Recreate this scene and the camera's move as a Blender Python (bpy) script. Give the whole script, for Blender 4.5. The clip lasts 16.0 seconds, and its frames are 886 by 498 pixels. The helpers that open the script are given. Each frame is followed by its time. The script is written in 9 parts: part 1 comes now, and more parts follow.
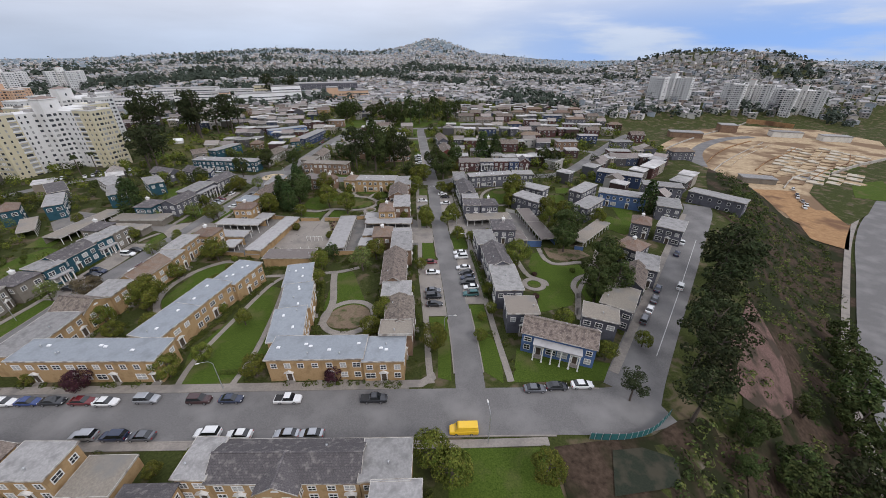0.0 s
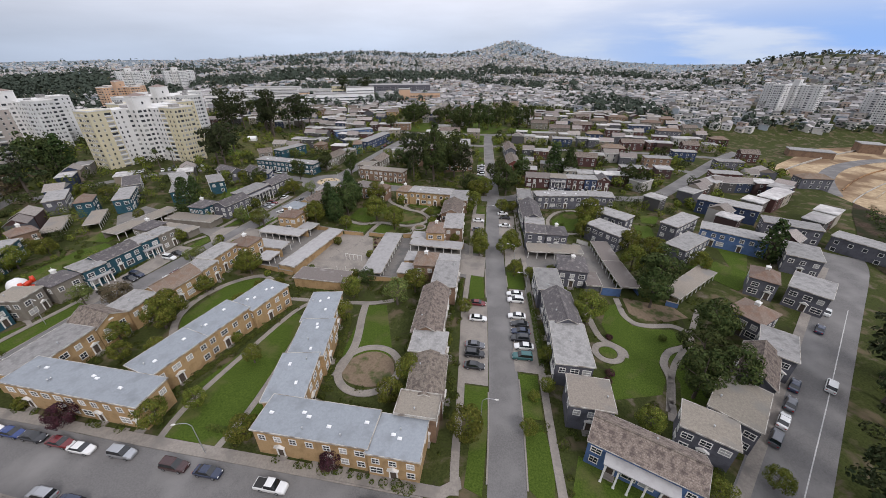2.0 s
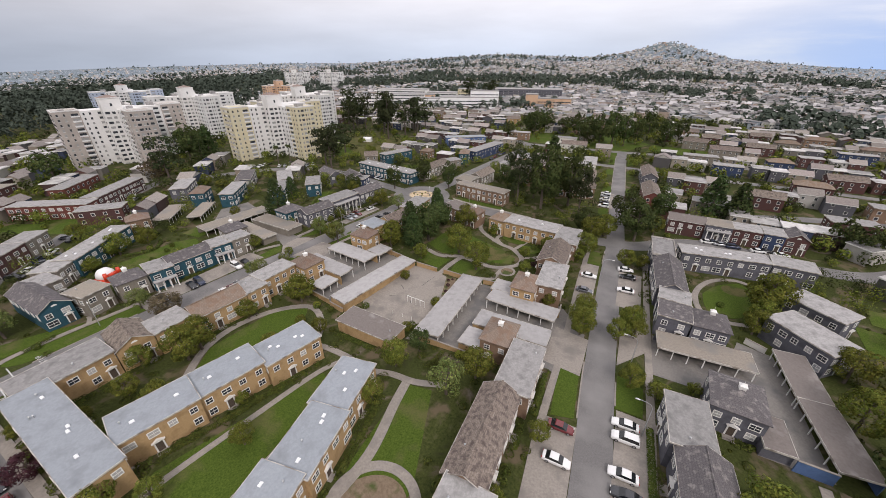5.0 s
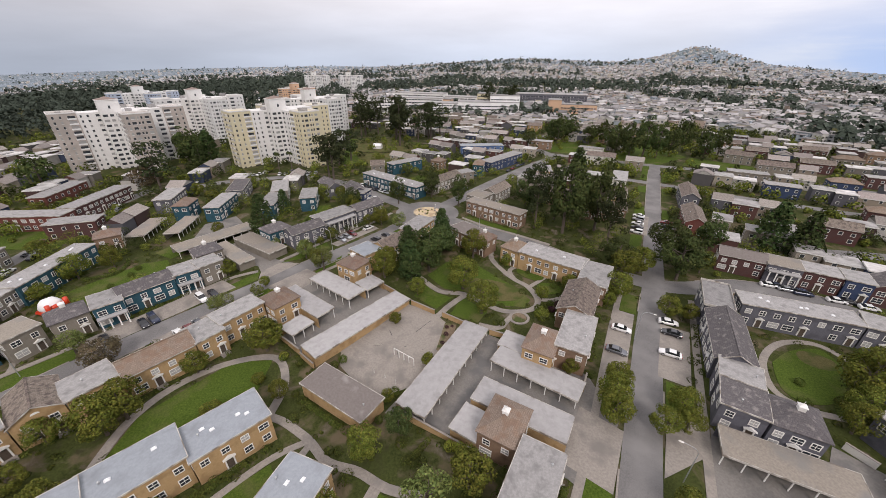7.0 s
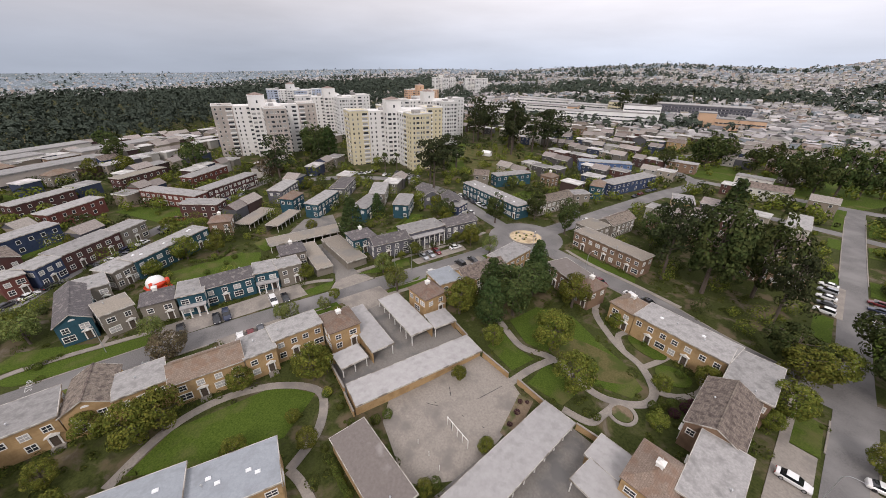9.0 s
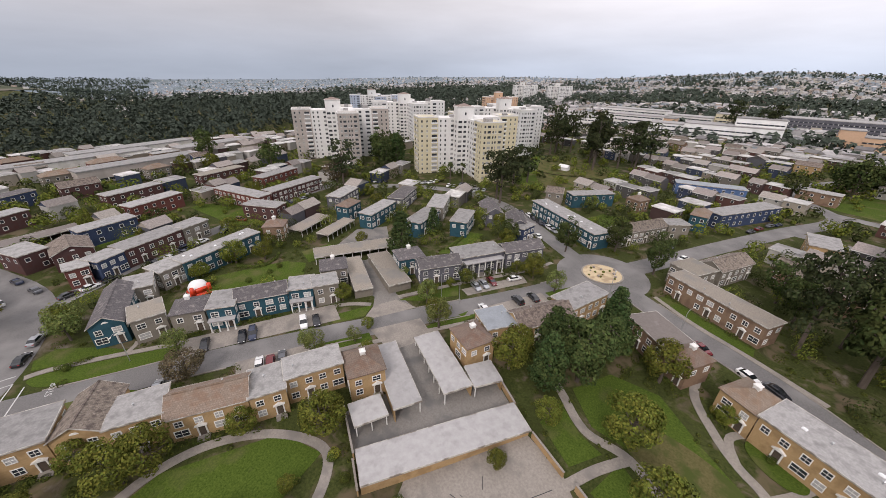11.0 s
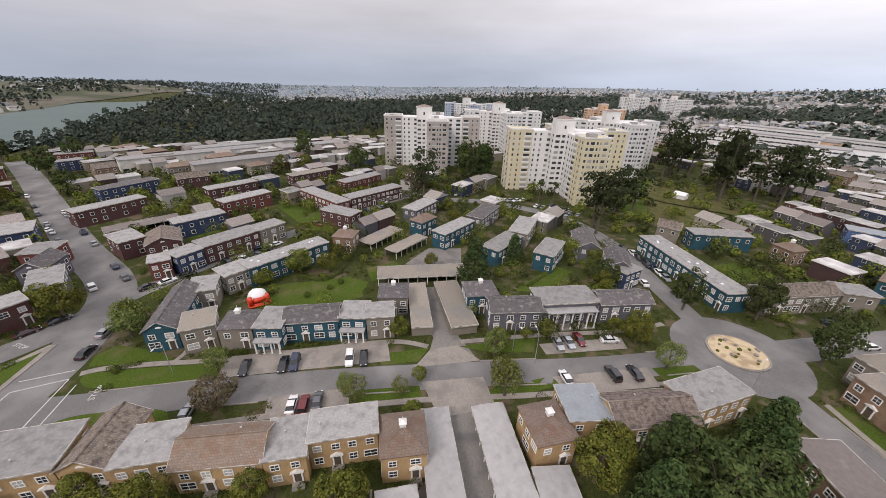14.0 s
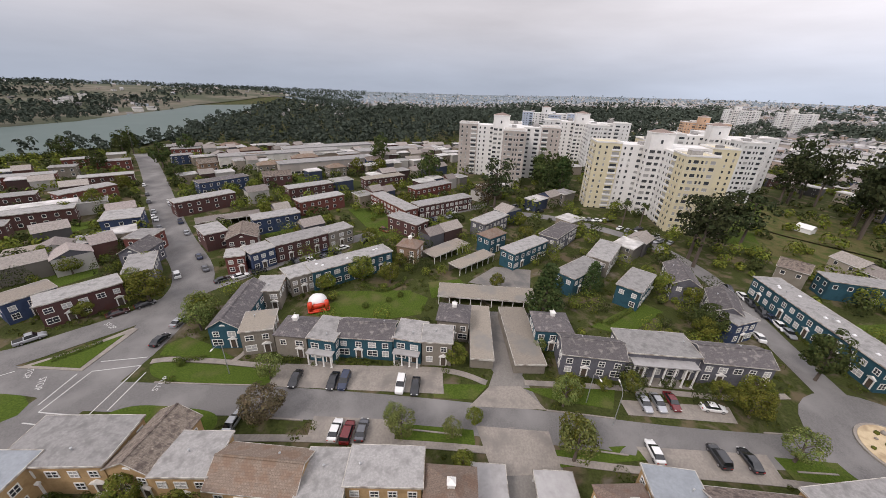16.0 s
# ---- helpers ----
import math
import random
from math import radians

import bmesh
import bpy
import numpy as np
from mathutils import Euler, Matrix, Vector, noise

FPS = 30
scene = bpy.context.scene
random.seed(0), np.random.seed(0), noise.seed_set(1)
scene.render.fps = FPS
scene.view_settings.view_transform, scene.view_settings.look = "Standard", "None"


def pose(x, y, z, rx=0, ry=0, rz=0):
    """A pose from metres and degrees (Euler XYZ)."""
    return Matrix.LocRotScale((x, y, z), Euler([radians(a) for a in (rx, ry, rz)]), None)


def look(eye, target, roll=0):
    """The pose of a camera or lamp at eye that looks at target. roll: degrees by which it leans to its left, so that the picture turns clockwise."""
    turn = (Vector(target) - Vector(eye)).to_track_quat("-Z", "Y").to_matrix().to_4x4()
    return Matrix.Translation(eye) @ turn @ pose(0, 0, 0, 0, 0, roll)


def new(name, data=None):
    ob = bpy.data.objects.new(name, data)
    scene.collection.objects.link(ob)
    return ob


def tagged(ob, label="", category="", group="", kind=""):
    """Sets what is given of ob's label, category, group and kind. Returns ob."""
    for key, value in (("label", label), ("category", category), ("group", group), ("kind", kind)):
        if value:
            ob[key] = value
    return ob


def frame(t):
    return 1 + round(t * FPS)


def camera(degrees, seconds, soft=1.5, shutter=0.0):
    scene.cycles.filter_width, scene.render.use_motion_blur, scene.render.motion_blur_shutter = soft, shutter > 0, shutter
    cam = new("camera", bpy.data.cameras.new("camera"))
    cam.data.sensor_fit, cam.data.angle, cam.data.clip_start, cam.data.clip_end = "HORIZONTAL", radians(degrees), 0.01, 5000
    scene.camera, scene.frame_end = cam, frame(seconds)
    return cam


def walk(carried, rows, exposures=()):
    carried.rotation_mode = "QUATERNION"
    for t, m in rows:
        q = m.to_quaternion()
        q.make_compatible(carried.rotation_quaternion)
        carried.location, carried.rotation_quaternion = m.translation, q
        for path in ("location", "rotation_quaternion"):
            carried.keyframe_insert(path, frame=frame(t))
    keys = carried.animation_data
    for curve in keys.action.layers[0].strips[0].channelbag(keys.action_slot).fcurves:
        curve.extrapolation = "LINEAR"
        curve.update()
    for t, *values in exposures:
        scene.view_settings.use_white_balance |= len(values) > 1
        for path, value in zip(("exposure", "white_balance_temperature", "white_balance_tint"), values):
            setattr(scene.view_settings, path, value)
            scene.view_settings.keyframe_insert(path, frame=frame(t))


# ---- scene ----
cam = camera(102.1, 16.0, soft=0.7)
PATH = [
    (0, (1.496, 0.14, 62.447), (1.541, 1.894, 61.487), 0.1),
    (0.5, (2.09, 5.53, 62.233), (2.09, 7.285, 61.273), 0.1),
    (1, (2.961, 11.157, 61.951), (2.891, 12.911, 60.991), 0.0),
    (1.5, (3.543, 16.822, 61.714), (3.381, 18.571, 60.758), 0.0),
    (2, (3.735, 22.669, 61.533), (3.446, 24.405, 60.583), 0.2),
    (2.5, (4.018, 28.262, 61.292), (3.584, 29.969, 60.344), 0.1),
    (3, (4.001, 33.99, 60.678), (3.404, 35.65, 59.736), -0.0),
    (3.5, (3.84, 39.622, 60.382), (3.081, 41.215, 59.441), -0.0),
    (4, (3.396, 45.219, 60.334), (2.574, 46.78, 59.391), 0.0),
    (6.5, (-3.087, 72.679, 59.657), (-3.976, 74.212, 58.731), 0.3),
    (7, (-5.057, 77.855, 59.383), (-5.994, 79.362, 58.461), 0.4),
    (7.5, (-7.163, 82.791, 59.181), (-8.173, 84.252, 58.263), 0.5),
    (8, (-9.47, 87.313, 59.158), (-10.586, 88.695, 58.238), 0.7),
    (8.5, (-11.966, 91.6, 59.052), (-13.21, 92.87, 58.135), 0.9),
    (9, (-14.561, 95.511, 58.959), (-15.919, 96.66, 58.045), 1.1),
    (11.5, (-29.358, 110.709, 57.162), (-30.969, 111.502, 56.281), 1.3),
    (12, (-32.115, 112.349, 57.023), (-33.76, 113.075, 56.147), 1.5),
    (12.5, (-34.824, 113.827, 56.82), (-36.499, 114.486, 55.948), 1.5),
    (13, (-37.563, 115.004, 56.632), (-39.268, 115.592, 55.767), 1.6),
    (13.5, (-40.167, 115.711, 56.526), (-41.893, 116.236, 55.665), 1.8),
    (14, (-42.795, 116.294, 56.458), (-44.544, 116.745, 55.598), 1.9),
    (14.5, (-45.208, 116.612, 56.325), (-46.982, 116.971, 55.475), 2.0),
    (15, (-47.36, 116.781, 56.108), (-49.153, 117.047, 55.265), 2.2),
    (15.5, (-49.597, 116.735, 56.036), (-51.401, 116.915, 55.192), 2.3),
    (16, (-51.664, 116.593, 55.872), (-53.477, 116.698, 55.035), 2.4),
]
walk(cam, [(t, look(eye, aim, roll)) for t, eye, aim, roll in PATH], [(0, 0.08, 6000, 15), (3, 0.26, 6250, 16), (6.5, 0.33, 6550, 18), (16, 0.34, 6500, 18)])

# ---- light ----
scene.view_settings.exposure = 0.0
world = bpy.data.worlds.new("overcast_sky")
scene.world = world
world.use_nodes = True
wn, wl = world.node_tree.nodes, world.node_tree.links
wn.clear()


def wnode(kind, **values):
    n = wn.new(kind)
    for key, value in values.items():
        n.inputs[key].default_value = value
    return n


sky = wn.new("ShaderNodeTexSky")
sky.sky_type, sky.sun_disc = "NISHITA", False
sky.sun_elevation, sky.sun_rotation = radians(42), radians(138)
sky.air_density, sky.dust_density = 1.0, 0.2
sky_gain = wn.new("ShaderNodeVectorMath")
sky_gain.operation = "SCALE"
sky_gain.inputs["Scale"].default_value = 0.23
wl.new(sky.outputs[0], sky_gain.inputs[0])
way = wn.new("ShaderNodeTexCoord")
raised = wn.new("ShaderNodeVectorMath")
raised.operation = "ADD"
raised.inputs[1].default_value = (0.0, 0.0, 0.5)
wl.new(way.outputs["Generated"], raised.inputs[0])
unit = wn.new("ShaderNodeVectorMath")
unit.operation = "NORMALIZE"
wl.new(raised.outputs[0], unit.inputs[0])
wl.new(unit.outputs[0], sky.inputs["Vector"])
split = wn.new("ShaderNodeSeparateXYZ")
wl.new(way.outputs["Generated"], split.inputs[0])
# cloud deck: stretched noise laid on a flat ceiling, thinning to a clear strip low in the north-east
flat = wn.new("ShaderNodeVectorMath")
flat.operation = "MULTIPLY"
flat.inputs[1].default_value = (1.6, 1.6, 9.0)
wl.new(way.outputs["Generated"], flat.inputs[0])
puff = wnode("ShaderNodeTexNoise", Scale=1.7, Detail=7.0, Roughness=0.55)
wl.new(flat.outputs[0], puff.inputs["Vector"])
side = wn.new("ShaderNodeVectorMath")
side.operation = "DOT_PRODUCT"
side.inputs[1].default_value = (0.80, 0.60, 0.0)
wl.new(way.outputs["Generated"], side.inputs[0])


def wmath(op, a, b=None, c=None):
    n = wn.new("ShaderNodeMath")
    n.operation = op
    for k, v in enumerate((a, b, c)):
        if v is None:
            continue
        if isinstance(v, (int, float)):
            n.inputs[k].default_value = v
        else:
            wl.new(v, n.inputs[k])
    return n.outputs[0]


def wramp(v, lo, hi):
    n = wn.new("ShaderNodeMapRange")
    n.interpolation_type = "SMOOTHSTEP"
    wl.new(v, n.inputs["Value"])
    n.inputs["From Min"].default_value, n.inputs["From Max"].default_value = lo, hi
    return n.outputs[0]


north_east = wramp(side.outputs["Value"], 0.55, 1.0)
low = wramp(split.outputs["Z"], 0.16, 0.02)
gap = wmath("MULTIPLY", north_east, low)
gap = wmath("MULTIPLY", gap, wramp(puff.outputs[0], 0.62, 0.42))
cover = wmath("SUBTRACT", 1.0, wmath("MULTIPLY", gap, 1.0))
north = wn.new("ShaderNodeVectorMath")
north.operation = "DOT_PRODUCT"
north.inputs[1].default_value = (0.1, 0.99, 0.0)
wl.new(way.outputs["Generated"], north.inputs[0])
brighter = wmath("MULTIPLY_ADD", wramp(north.outputs["Value"], 0.0, 0.95), 0.42, 0.76)
tone = wmath("MULTIPLY", brighter, wmath("MULTIPLY_ADD", puff.outputs[0], 0.34, 0.70))
lift = wmath("MULTIPLY", tone, wmath("ADD", wmath("MULTIPLY_ADD", wramp(split.outputs["Z"], -0.02, 0.2), 0.10, 0.70), wmath("MULTIPLY", wramp(split.outputs["Z"], 0.35, 0.9), 0.55)))
cloud = wn.new("ShaderNodeMix")
cloud.data_type = "RGBA"
cloud.inputs["A"].default_value = (0.69, 0.80, 0.93, 1)
cloud.inputs["B"].default_value = (0.97, 0.98, 1.0, 1)
wl.new(wramp(split.outputs["Z"], -0.02, 0.17), cloud.inputs["Factor"])
cloud_gain = wn.new("ShaderNodeVectorMath")
cloud_gain.operation = "SCALE"
wl.new(cloud.outputs["Result"], cloud_gain.inputs[0])
wl.new(lift, cloud_gain.inputs["Scale"])
both = wn.new("ShaderNodeMix")
both.data_type = "RGBA"
wl.new(cover, both.inputs["Factor"])
wl.new(sky_gain.outputs[0], both.inputs["A"])
wl.new(cloud_gain.outputs[0], both.inputs["B"])
back = wn.new("ShaderNodeBackground")
back.inputs["Strength"].default_value = 1.0
wl.new(both.outputs["Result"], back.inputs["Color"])
out = wn.new("ShaderNodeOutputWorld")
wl.new(back.outputs[0], out.inputs["Surface"])

sun = new("sun", bpy.data.lights.new("sun", "SUN"))
sun.data.energy, sun.data.angle, sun.data.color = 1.5, radians(18), (1.0, 0.95, 0.88)
sun.matrix_world = look((0, 0, 100), (-55, 62, 26))


# ---- materials ----
def surf(name, c1, c2, scale=2.0, rough=0.85, bump=0.0, bump_scale=None, big=None, big_scale=0.08, big_lo=0.48, big_hi=0.62, rnd=0.0, island=0.0, metal=0.0, streak=None, spec=0.35):
    """A procedural surface: fine grain between two colours, and patches of a third at a larger scale."""
    m = bpy.data.materials.new(name)
    m.use_nodes = True
    nt = m.node_tree
    n, l = nt.nodes, nt.links
    bsdf = n["Principled BSDF"]
    bsdf.inputs["Roughness"].default_value = rough
    bsdf.inputs["Metallic"].default_value = metal
    bsdf.inputs["Specular IOR Level"].default_value = spec
    co = n.new("ShaderNodeTexCoord")
    vec = co.outputs["Object"]
    if streak:
        mp = n.new("ShaderNodeMapping")
        mp.inputs["Scale"].default_value = streak
        l.new(vec, mp.inputs["Vector"])
        vec = mp.outputs[0]
    fine = n.new("ShaderNodeTexNoise")
    fine.inputs["Scale"].default_value, fine.inputs["Detail"].default_value = scale, 6
    fine.inputs["Roughness"].default_value = 0.65
    l.new(vec, fine.inputs["Vector"])
    mr = n.new("ShaderNodeMapRange")
    mr.inputs["From Min"].default_value, mr.inputs["From Max"].default_value = 0.3, 0.7
    l.new(fine.outputs[0], mr.inputs["Value"])
    mix = n.new("ShaderNodeMix")
    mix.data_type = "RGBA"
    mix.inputs["A"].default_value, mix.inputs["B"].default_value = (*c1, 1), (*c2, 1)
    l.new(mr.outputs[0], mix.inputs["Factor"])
    col = mix.outputs["Result"]
    if big:
        bn = n.new("ShaderNodeTexNoise")
        bn.inputs["Scale"].default_value, bn.inputs["Detail"].default_value = big_scale, 5
        l.new(co.outputs["Object"], bn.inputs["Vector"])
        br = n.new("ShaderNodeMapRange")
        br.inputs["From Min"].default_value, br.inputs["From Max"].default_value = big_lo, big_hi
        l.new(bn.outputs[0], br.inputs["Value"])
        bm_ = n.new("ShaderNodeMix")
        bm_.data_type = "RGBA"
        l.new(br.outputs[0], bm_.inputs["Factor"])
        l.new(col, bm_.inputs["A"])
        bm_.inputs["B"].default_value = (*big, 1)
        col = bm_.outputs["Result"]
    if rnd or island:
        hsv = n.new("ShaderNodeHueSaturation")
        if island:
            src = n.new("ShaderNodeNewGeometry").outputs["Random Per Island"]
        else:
            src = n.new("ShaderNodeObjectInfo").outputs["Random"]
        amount = rnd or island
        v = n.new("ShaderNodeMapRange")
        v.inputs["To Min"].default_value, v.inputs["To Max"].default_value = 1 - amount, 1 + amount
        l.new(src, v.inputs["Value"])
        l.new(v.outputs[0], hsv.inputs["Value"])
        hu = n.new("ShaderNodeMapRange")
        hu.inputs["To Min"].default_value, hu.inputs["To Max"].default_value = 0.5 - amount * 0.06, 0.5 + amount * 0.06
        wob = n.new("ShaderNodeMath")
        wob.operation = "FRACT"
        mul = n.new("ShaderNodeMath")
        mul.operation = "MULTIPLY"
        mul.inputs[1].default_value = 17.31
        l.new(src, mul.inputs[0])
        l.new(mul.outputs[0], wob.inputs[0])
        l.new(wob.outputs[0], hu.inputs["Value"])
        l.new(hu.outputs[0], hsv.inputs["Hue"])
        l.new(col, hsv.inputs["Color"])
        col = hsv.outputs[0]
    l.new(col, bsdf.inputs["Base Color"])
    if bump:
        b = n.new("ShaderNodeBump")
        b.inputs["Strength"].default_value = bump
        b.inputs["Distance"].default_value = 0.05
        src = fine
        if bump_scale:
            src = n.new("ShaderNodeTexNoise")
            src.inputs["Scale"].default_value, src.inputs["Detail"].default_value = bump_scale, 4
            l.new(vec, src.inputs["Vector"])
        l.new(src.outputs[0], b.inputs["Height"])
        l.new(b.outputs[0], bsdf.inputs["Normal"])
    return m


def plain(name, c, rough=0.5, metal=0.0, spec=0.5, coat=0.0):
    m = bpy.data.materials.new(name)
    m.use_nodes = True
    b = m.node_tree.nodes["Principled BSDF"]
    b.inputs["Base Color"].default_value = (*c, 1)
    b.inputs["Roughness"].default_value, b.inputs["Metallic"].default_value = rough, metal
    b.inputs["Specular IOR Level"].default_value, b.inputs["Coat Weight"].default_value = spec, coat
    return m


STUCCO = {
    "tan": surf("tan_stucco", (0.36, 0.24, 0.118), (0.44, 0.30, 0.155), 3, 0.9, 0.15, big=(0.31, 0.205, 0.10), big_scale=0.5),
    "slate": surf("slate_paint", (0.10, 0.10, 0.12), (0.13, 0.13, 0.15), 3, 0.85, 0.15, big=(0.085, 0.085, 0.10), big_scale=0.5),
    "grey": surf("grey_brown_paint", (0.19, 0.17, 0.14), (0.23, 0.205, 0.17), 3, 0.85, 0.15, big=(0.17, 0.15, 0.125), big_scale=0.5),
    "teal": surf("teal_paint", (0.018, 0.066, 0.092), (0.025, 0.085, 0.115), 3, 0.8, 0.15, big=(0.016, 0.058, 0.08), big_scale=0.5),
    "navy": surf("navy_paint", (0.030, 0.048, 0.10), (0.04, 0.06, 0.12), 3, 0.8, 0.15, big=(0.026, 0.042, 0.09), big_scale=0.5),
    "blue": surf("blue_paint", (0.075, 0.13, 0.27), (0.09, 0.155, 0.31), 3, 0.8, 0.15, big=(0.065, 0.115, 0.24), big_scale=0.5),
    "brick": surf("red_paint", (0.125, 0.046, 0.038), (0.16, 0.058, 0.048), 3, 0.85, 0.15, big=(0.14, 0.04, 0.03), big_scale=0.5),
    "maroon": surf("maroon_paint", (0.070, 0.036, 0.034), (0.092, 0.046, 0.043), 3, 0.85, 0.15, big=(0.085, 0.035, 0.03), big_scale=0.5),
    "white": surf("white_stucco", (0.62, 0.60, 0.55), (0.70, 0.68, 0.63), 3, 0.85, 0.1, big=(0.56, 0.54, 0.49), big_scale=0.3),
    "brown": surf("brown_paint", (0.20, 0.13, 0.085), (0.25, 0.165, 0.11), 3, 0.85, 0.15, big=(0.17, 0.11, 0.075), big_scale=0.5),
}
ROOF = {
    "flat": surf("pale_membrane_roof", (0.235, 0.228, 0.222), (0.345, 0.335, 0.325), 2.6, 0.85, 0.05, big=(0.195, 0.19, 0.184), big_scale=0.7, big_lo=0.48, big_hi=0.7, rnd=0.2),
    "blueflat": surf("blue_grey_membrane_roof", (0.24, 0.262, 0.285), (0.30, 0.325, 0.35), 2.4, 0.8, 0.05, big=(0.20, 0.215, 0.23), big_scale=0.35, big_lo=0.5, big_hi=0.75, rnd=0.05),
    "beige": surf("beige_gravel_roof", (0.195, 0.172, 0.142), (0.30, 0.265, 0.222), 3, 0.9, 0.1, big=(0.20, 0.19, 0.175), big_scale=0.2, big_lo=0.5, big_hi=0.7, rnd=0.12),
    "shingle": surf("brown_shingle", (0.13, 0.10, 0.083), (0.33, 0.28, 0.235), 5, 0.95, 0.6, big=(0.11, 0.088, 0.077), big_scale=1.3, big_lo=0.45, big_hi=0.66, rnd=0.18),
    "dark": surf("dark_shingle", (0.075, 0.07, 0.075), (0.17, 0.155, 0.155), 7, 0.95, 0.6, big=(0.24, 0.22, 0.21), big_scale=1.1, big_lo=0.53, big_hi=0.68, rnd=0.15),
    "browngrey": surf("brown_grey_felt_roof", (0.15, 0.13, 0.12), (0.20, 0.175, 0.16), 2, 0.9, 0.1, big=(0.27, 0.25, 0.235), big_scale=0.3, big_lo=0.6, big_hi=0.75),
    "tanshingle": surf("tan_shingle", (0.155, 0.118, 0.095), (0.31, 0.24, 0.19), 7, 0.95, 0.6, big=(0.22, 0.15, 0.11), big_scale=0.5, big_lo=0.48, big_hi=0.6, rnd=0.15),
}


def add_courses(m, pitch=0.32):
    """Rows of shingles: thin dark lower edges along the slope, broken by a jitter of single tabs."""
    n, l = m.node_tree.nodes, m.node_tree.links
    b = n["Principled BSDF"]
    src = b.inputs["Base Color"].links[0].from_socket
    co = n.new("ShaderNodeTexCoord")
    tabs = n.new("ShaderNodeTexBrick")
    tabs.inputs["Scale"].default_value = 1.0
    tabs.inputs["Brick Width"].default_value, tabs.inputs["Row Height"].default_value = 0.42, pitch
    tabs.inputs["Mortar Size"].default_value = 0.035
    tabs.inputs["Color1"].default_value, tabs.inputs["Color2"].default_value = (1, 1, 1, 1), (0.62, 0.6, 0.6, 1)
    tabs.inputs["Mortar"].default_value = (0.45, 0.45, 0.45, 1)
    l.new(co.outputs["Object"], tabs.inputs["Vector"])
    mul = n.new("ShaderNodeMix")
    mul.data_type, mul.blend_type = "RGBA", "MULTIPLY"
    mul.inputs["Factor"].default_value = 0.5
    l.new(src, mul.inputs["A"])
    l.new(tabs.outputs["Color"], mul.inputs["B"])
    l.new(mul.outputs["Result"], b.inputs["Base Color"])


for roof_key in ("shingle", "dark", "tanshingle"):
    add_courses(ROOF[roof_key])
ROOF["deck"] = surf("pale_grey_deck", (0.32, 0.31, 0.305), (0.385, 0.375, 0.37), 0.9, 0.85, 0.03, big=(0.27, 0.262, 0.255), big_scale=0.6, big_lo=0.5, big_hi=0.75, rnd=0.08)
FASCIA = surf("weathered_roof_edge", (0.40, 0.375, 0.335), (0.56, 0.535, 0.49), 3, 0.8, big=(0.22, 0.19, 0.16), big_scale=0.6)
TRIM = surf("white_trim", (0.72, 0.71, 0.68), (0.80, 0.79, 0.76), 5, 0.6, big=(0.62, 0.60, 0.56), big_scale=0.8)
GLASS = plain("window_glass", (0.035, 0.04, 0.048), 0.08, 0.0, 0.7)
BLIND = plain("white_blind_behind_glass", (0.42, 0.42, 0.41), 0.12, 0.0, 0.6)
ASPHALT = surf("asphalt", (0.118, 0.113, 0.110), (0.182, 0.175, 0.170), 4, 0.92, 0.2, big=(0.215, 0.207, 0.20), big_scale=0.12, big_lo=0.45, big_hi=0.68)
CONCRETE = surf("concrete", (0.215, 0.192, 0.168), (0.315, 0.283, 0.248), 2.5, 0.9, 0.1, big=(0.19, 0.172, 0.155), big_scale=0.25, big_lo=0.5, big_hi=0.68)
GRASS = surf("lawn", (0.030, 0.056, 0.008), (0.092, 0.128, 0.021), 3.2, 1.0, 0.8, 9, big=(0.115, 0.105, 0.045), big_scale=0.12, big_lo=0.54, big_hi=0.74, spec=0.1)
DIRT = surf("bare_earth", (0.15, 0.11, 0.075), (0.22, 0.17, 0.12), 2, 1.0, 0.4, big=(0.07, 0.085, 0.03), big_scale=0.3, big_lo=0.5, big_hi=0.62, spec=0.1)
DRY = surf("dry_lawn", (0.075, 0.070, 0.026), (0.135, 0.118, 0.052), 2.6, 1.0, 0.7, 8, big=(0.06, 0.075, 0.02), big_scale=0.25, big_lo=0.46, big_hi=0.6, spec=0.1)
YARD = surf("worn_yard_paving", (0.16, 0.148, 0.135), (0.23, 0.215, 0.195), 2.5, 0.92, 0.1, big=(0.135, 0.13, 0.125), big_scale=0.22, big_lo=0.48, big_hi=0.64)
PAINT = surf("worn_road_paint", (0.36, 0.36, 0.35), (0.60, 0.60, 0.58), 5, 0.8)
WOOD_DARK = surf("dark_wood", (0.06, 0.045, 0.035), (0.11, 0.085, 0.065), 4, 0.9)
METAL = plain("grey_metal", (0.45, 0.46, 0.47), 0.45, 0.6)


# ---- ground shape ----
def smooth(a, b, v):
    k = min(1.0, max(0.0, (v - a) / (b - a)))
    return k * k * (3 - 2 * k)


FAR_AZ = (-180, -136, -126, -115, -100, -82, -66, -50, -41, -33, -21, -10, -5, 0, 4, 10, 15, 20, 30, 50, 90, 180)
FAR_Z = (-40, -45, -42, -52, -65, -55, -12, 15, 16, 48, 82, 66, 76, 80, 74, 40, 5, -15, 0, 10, 0, -40)


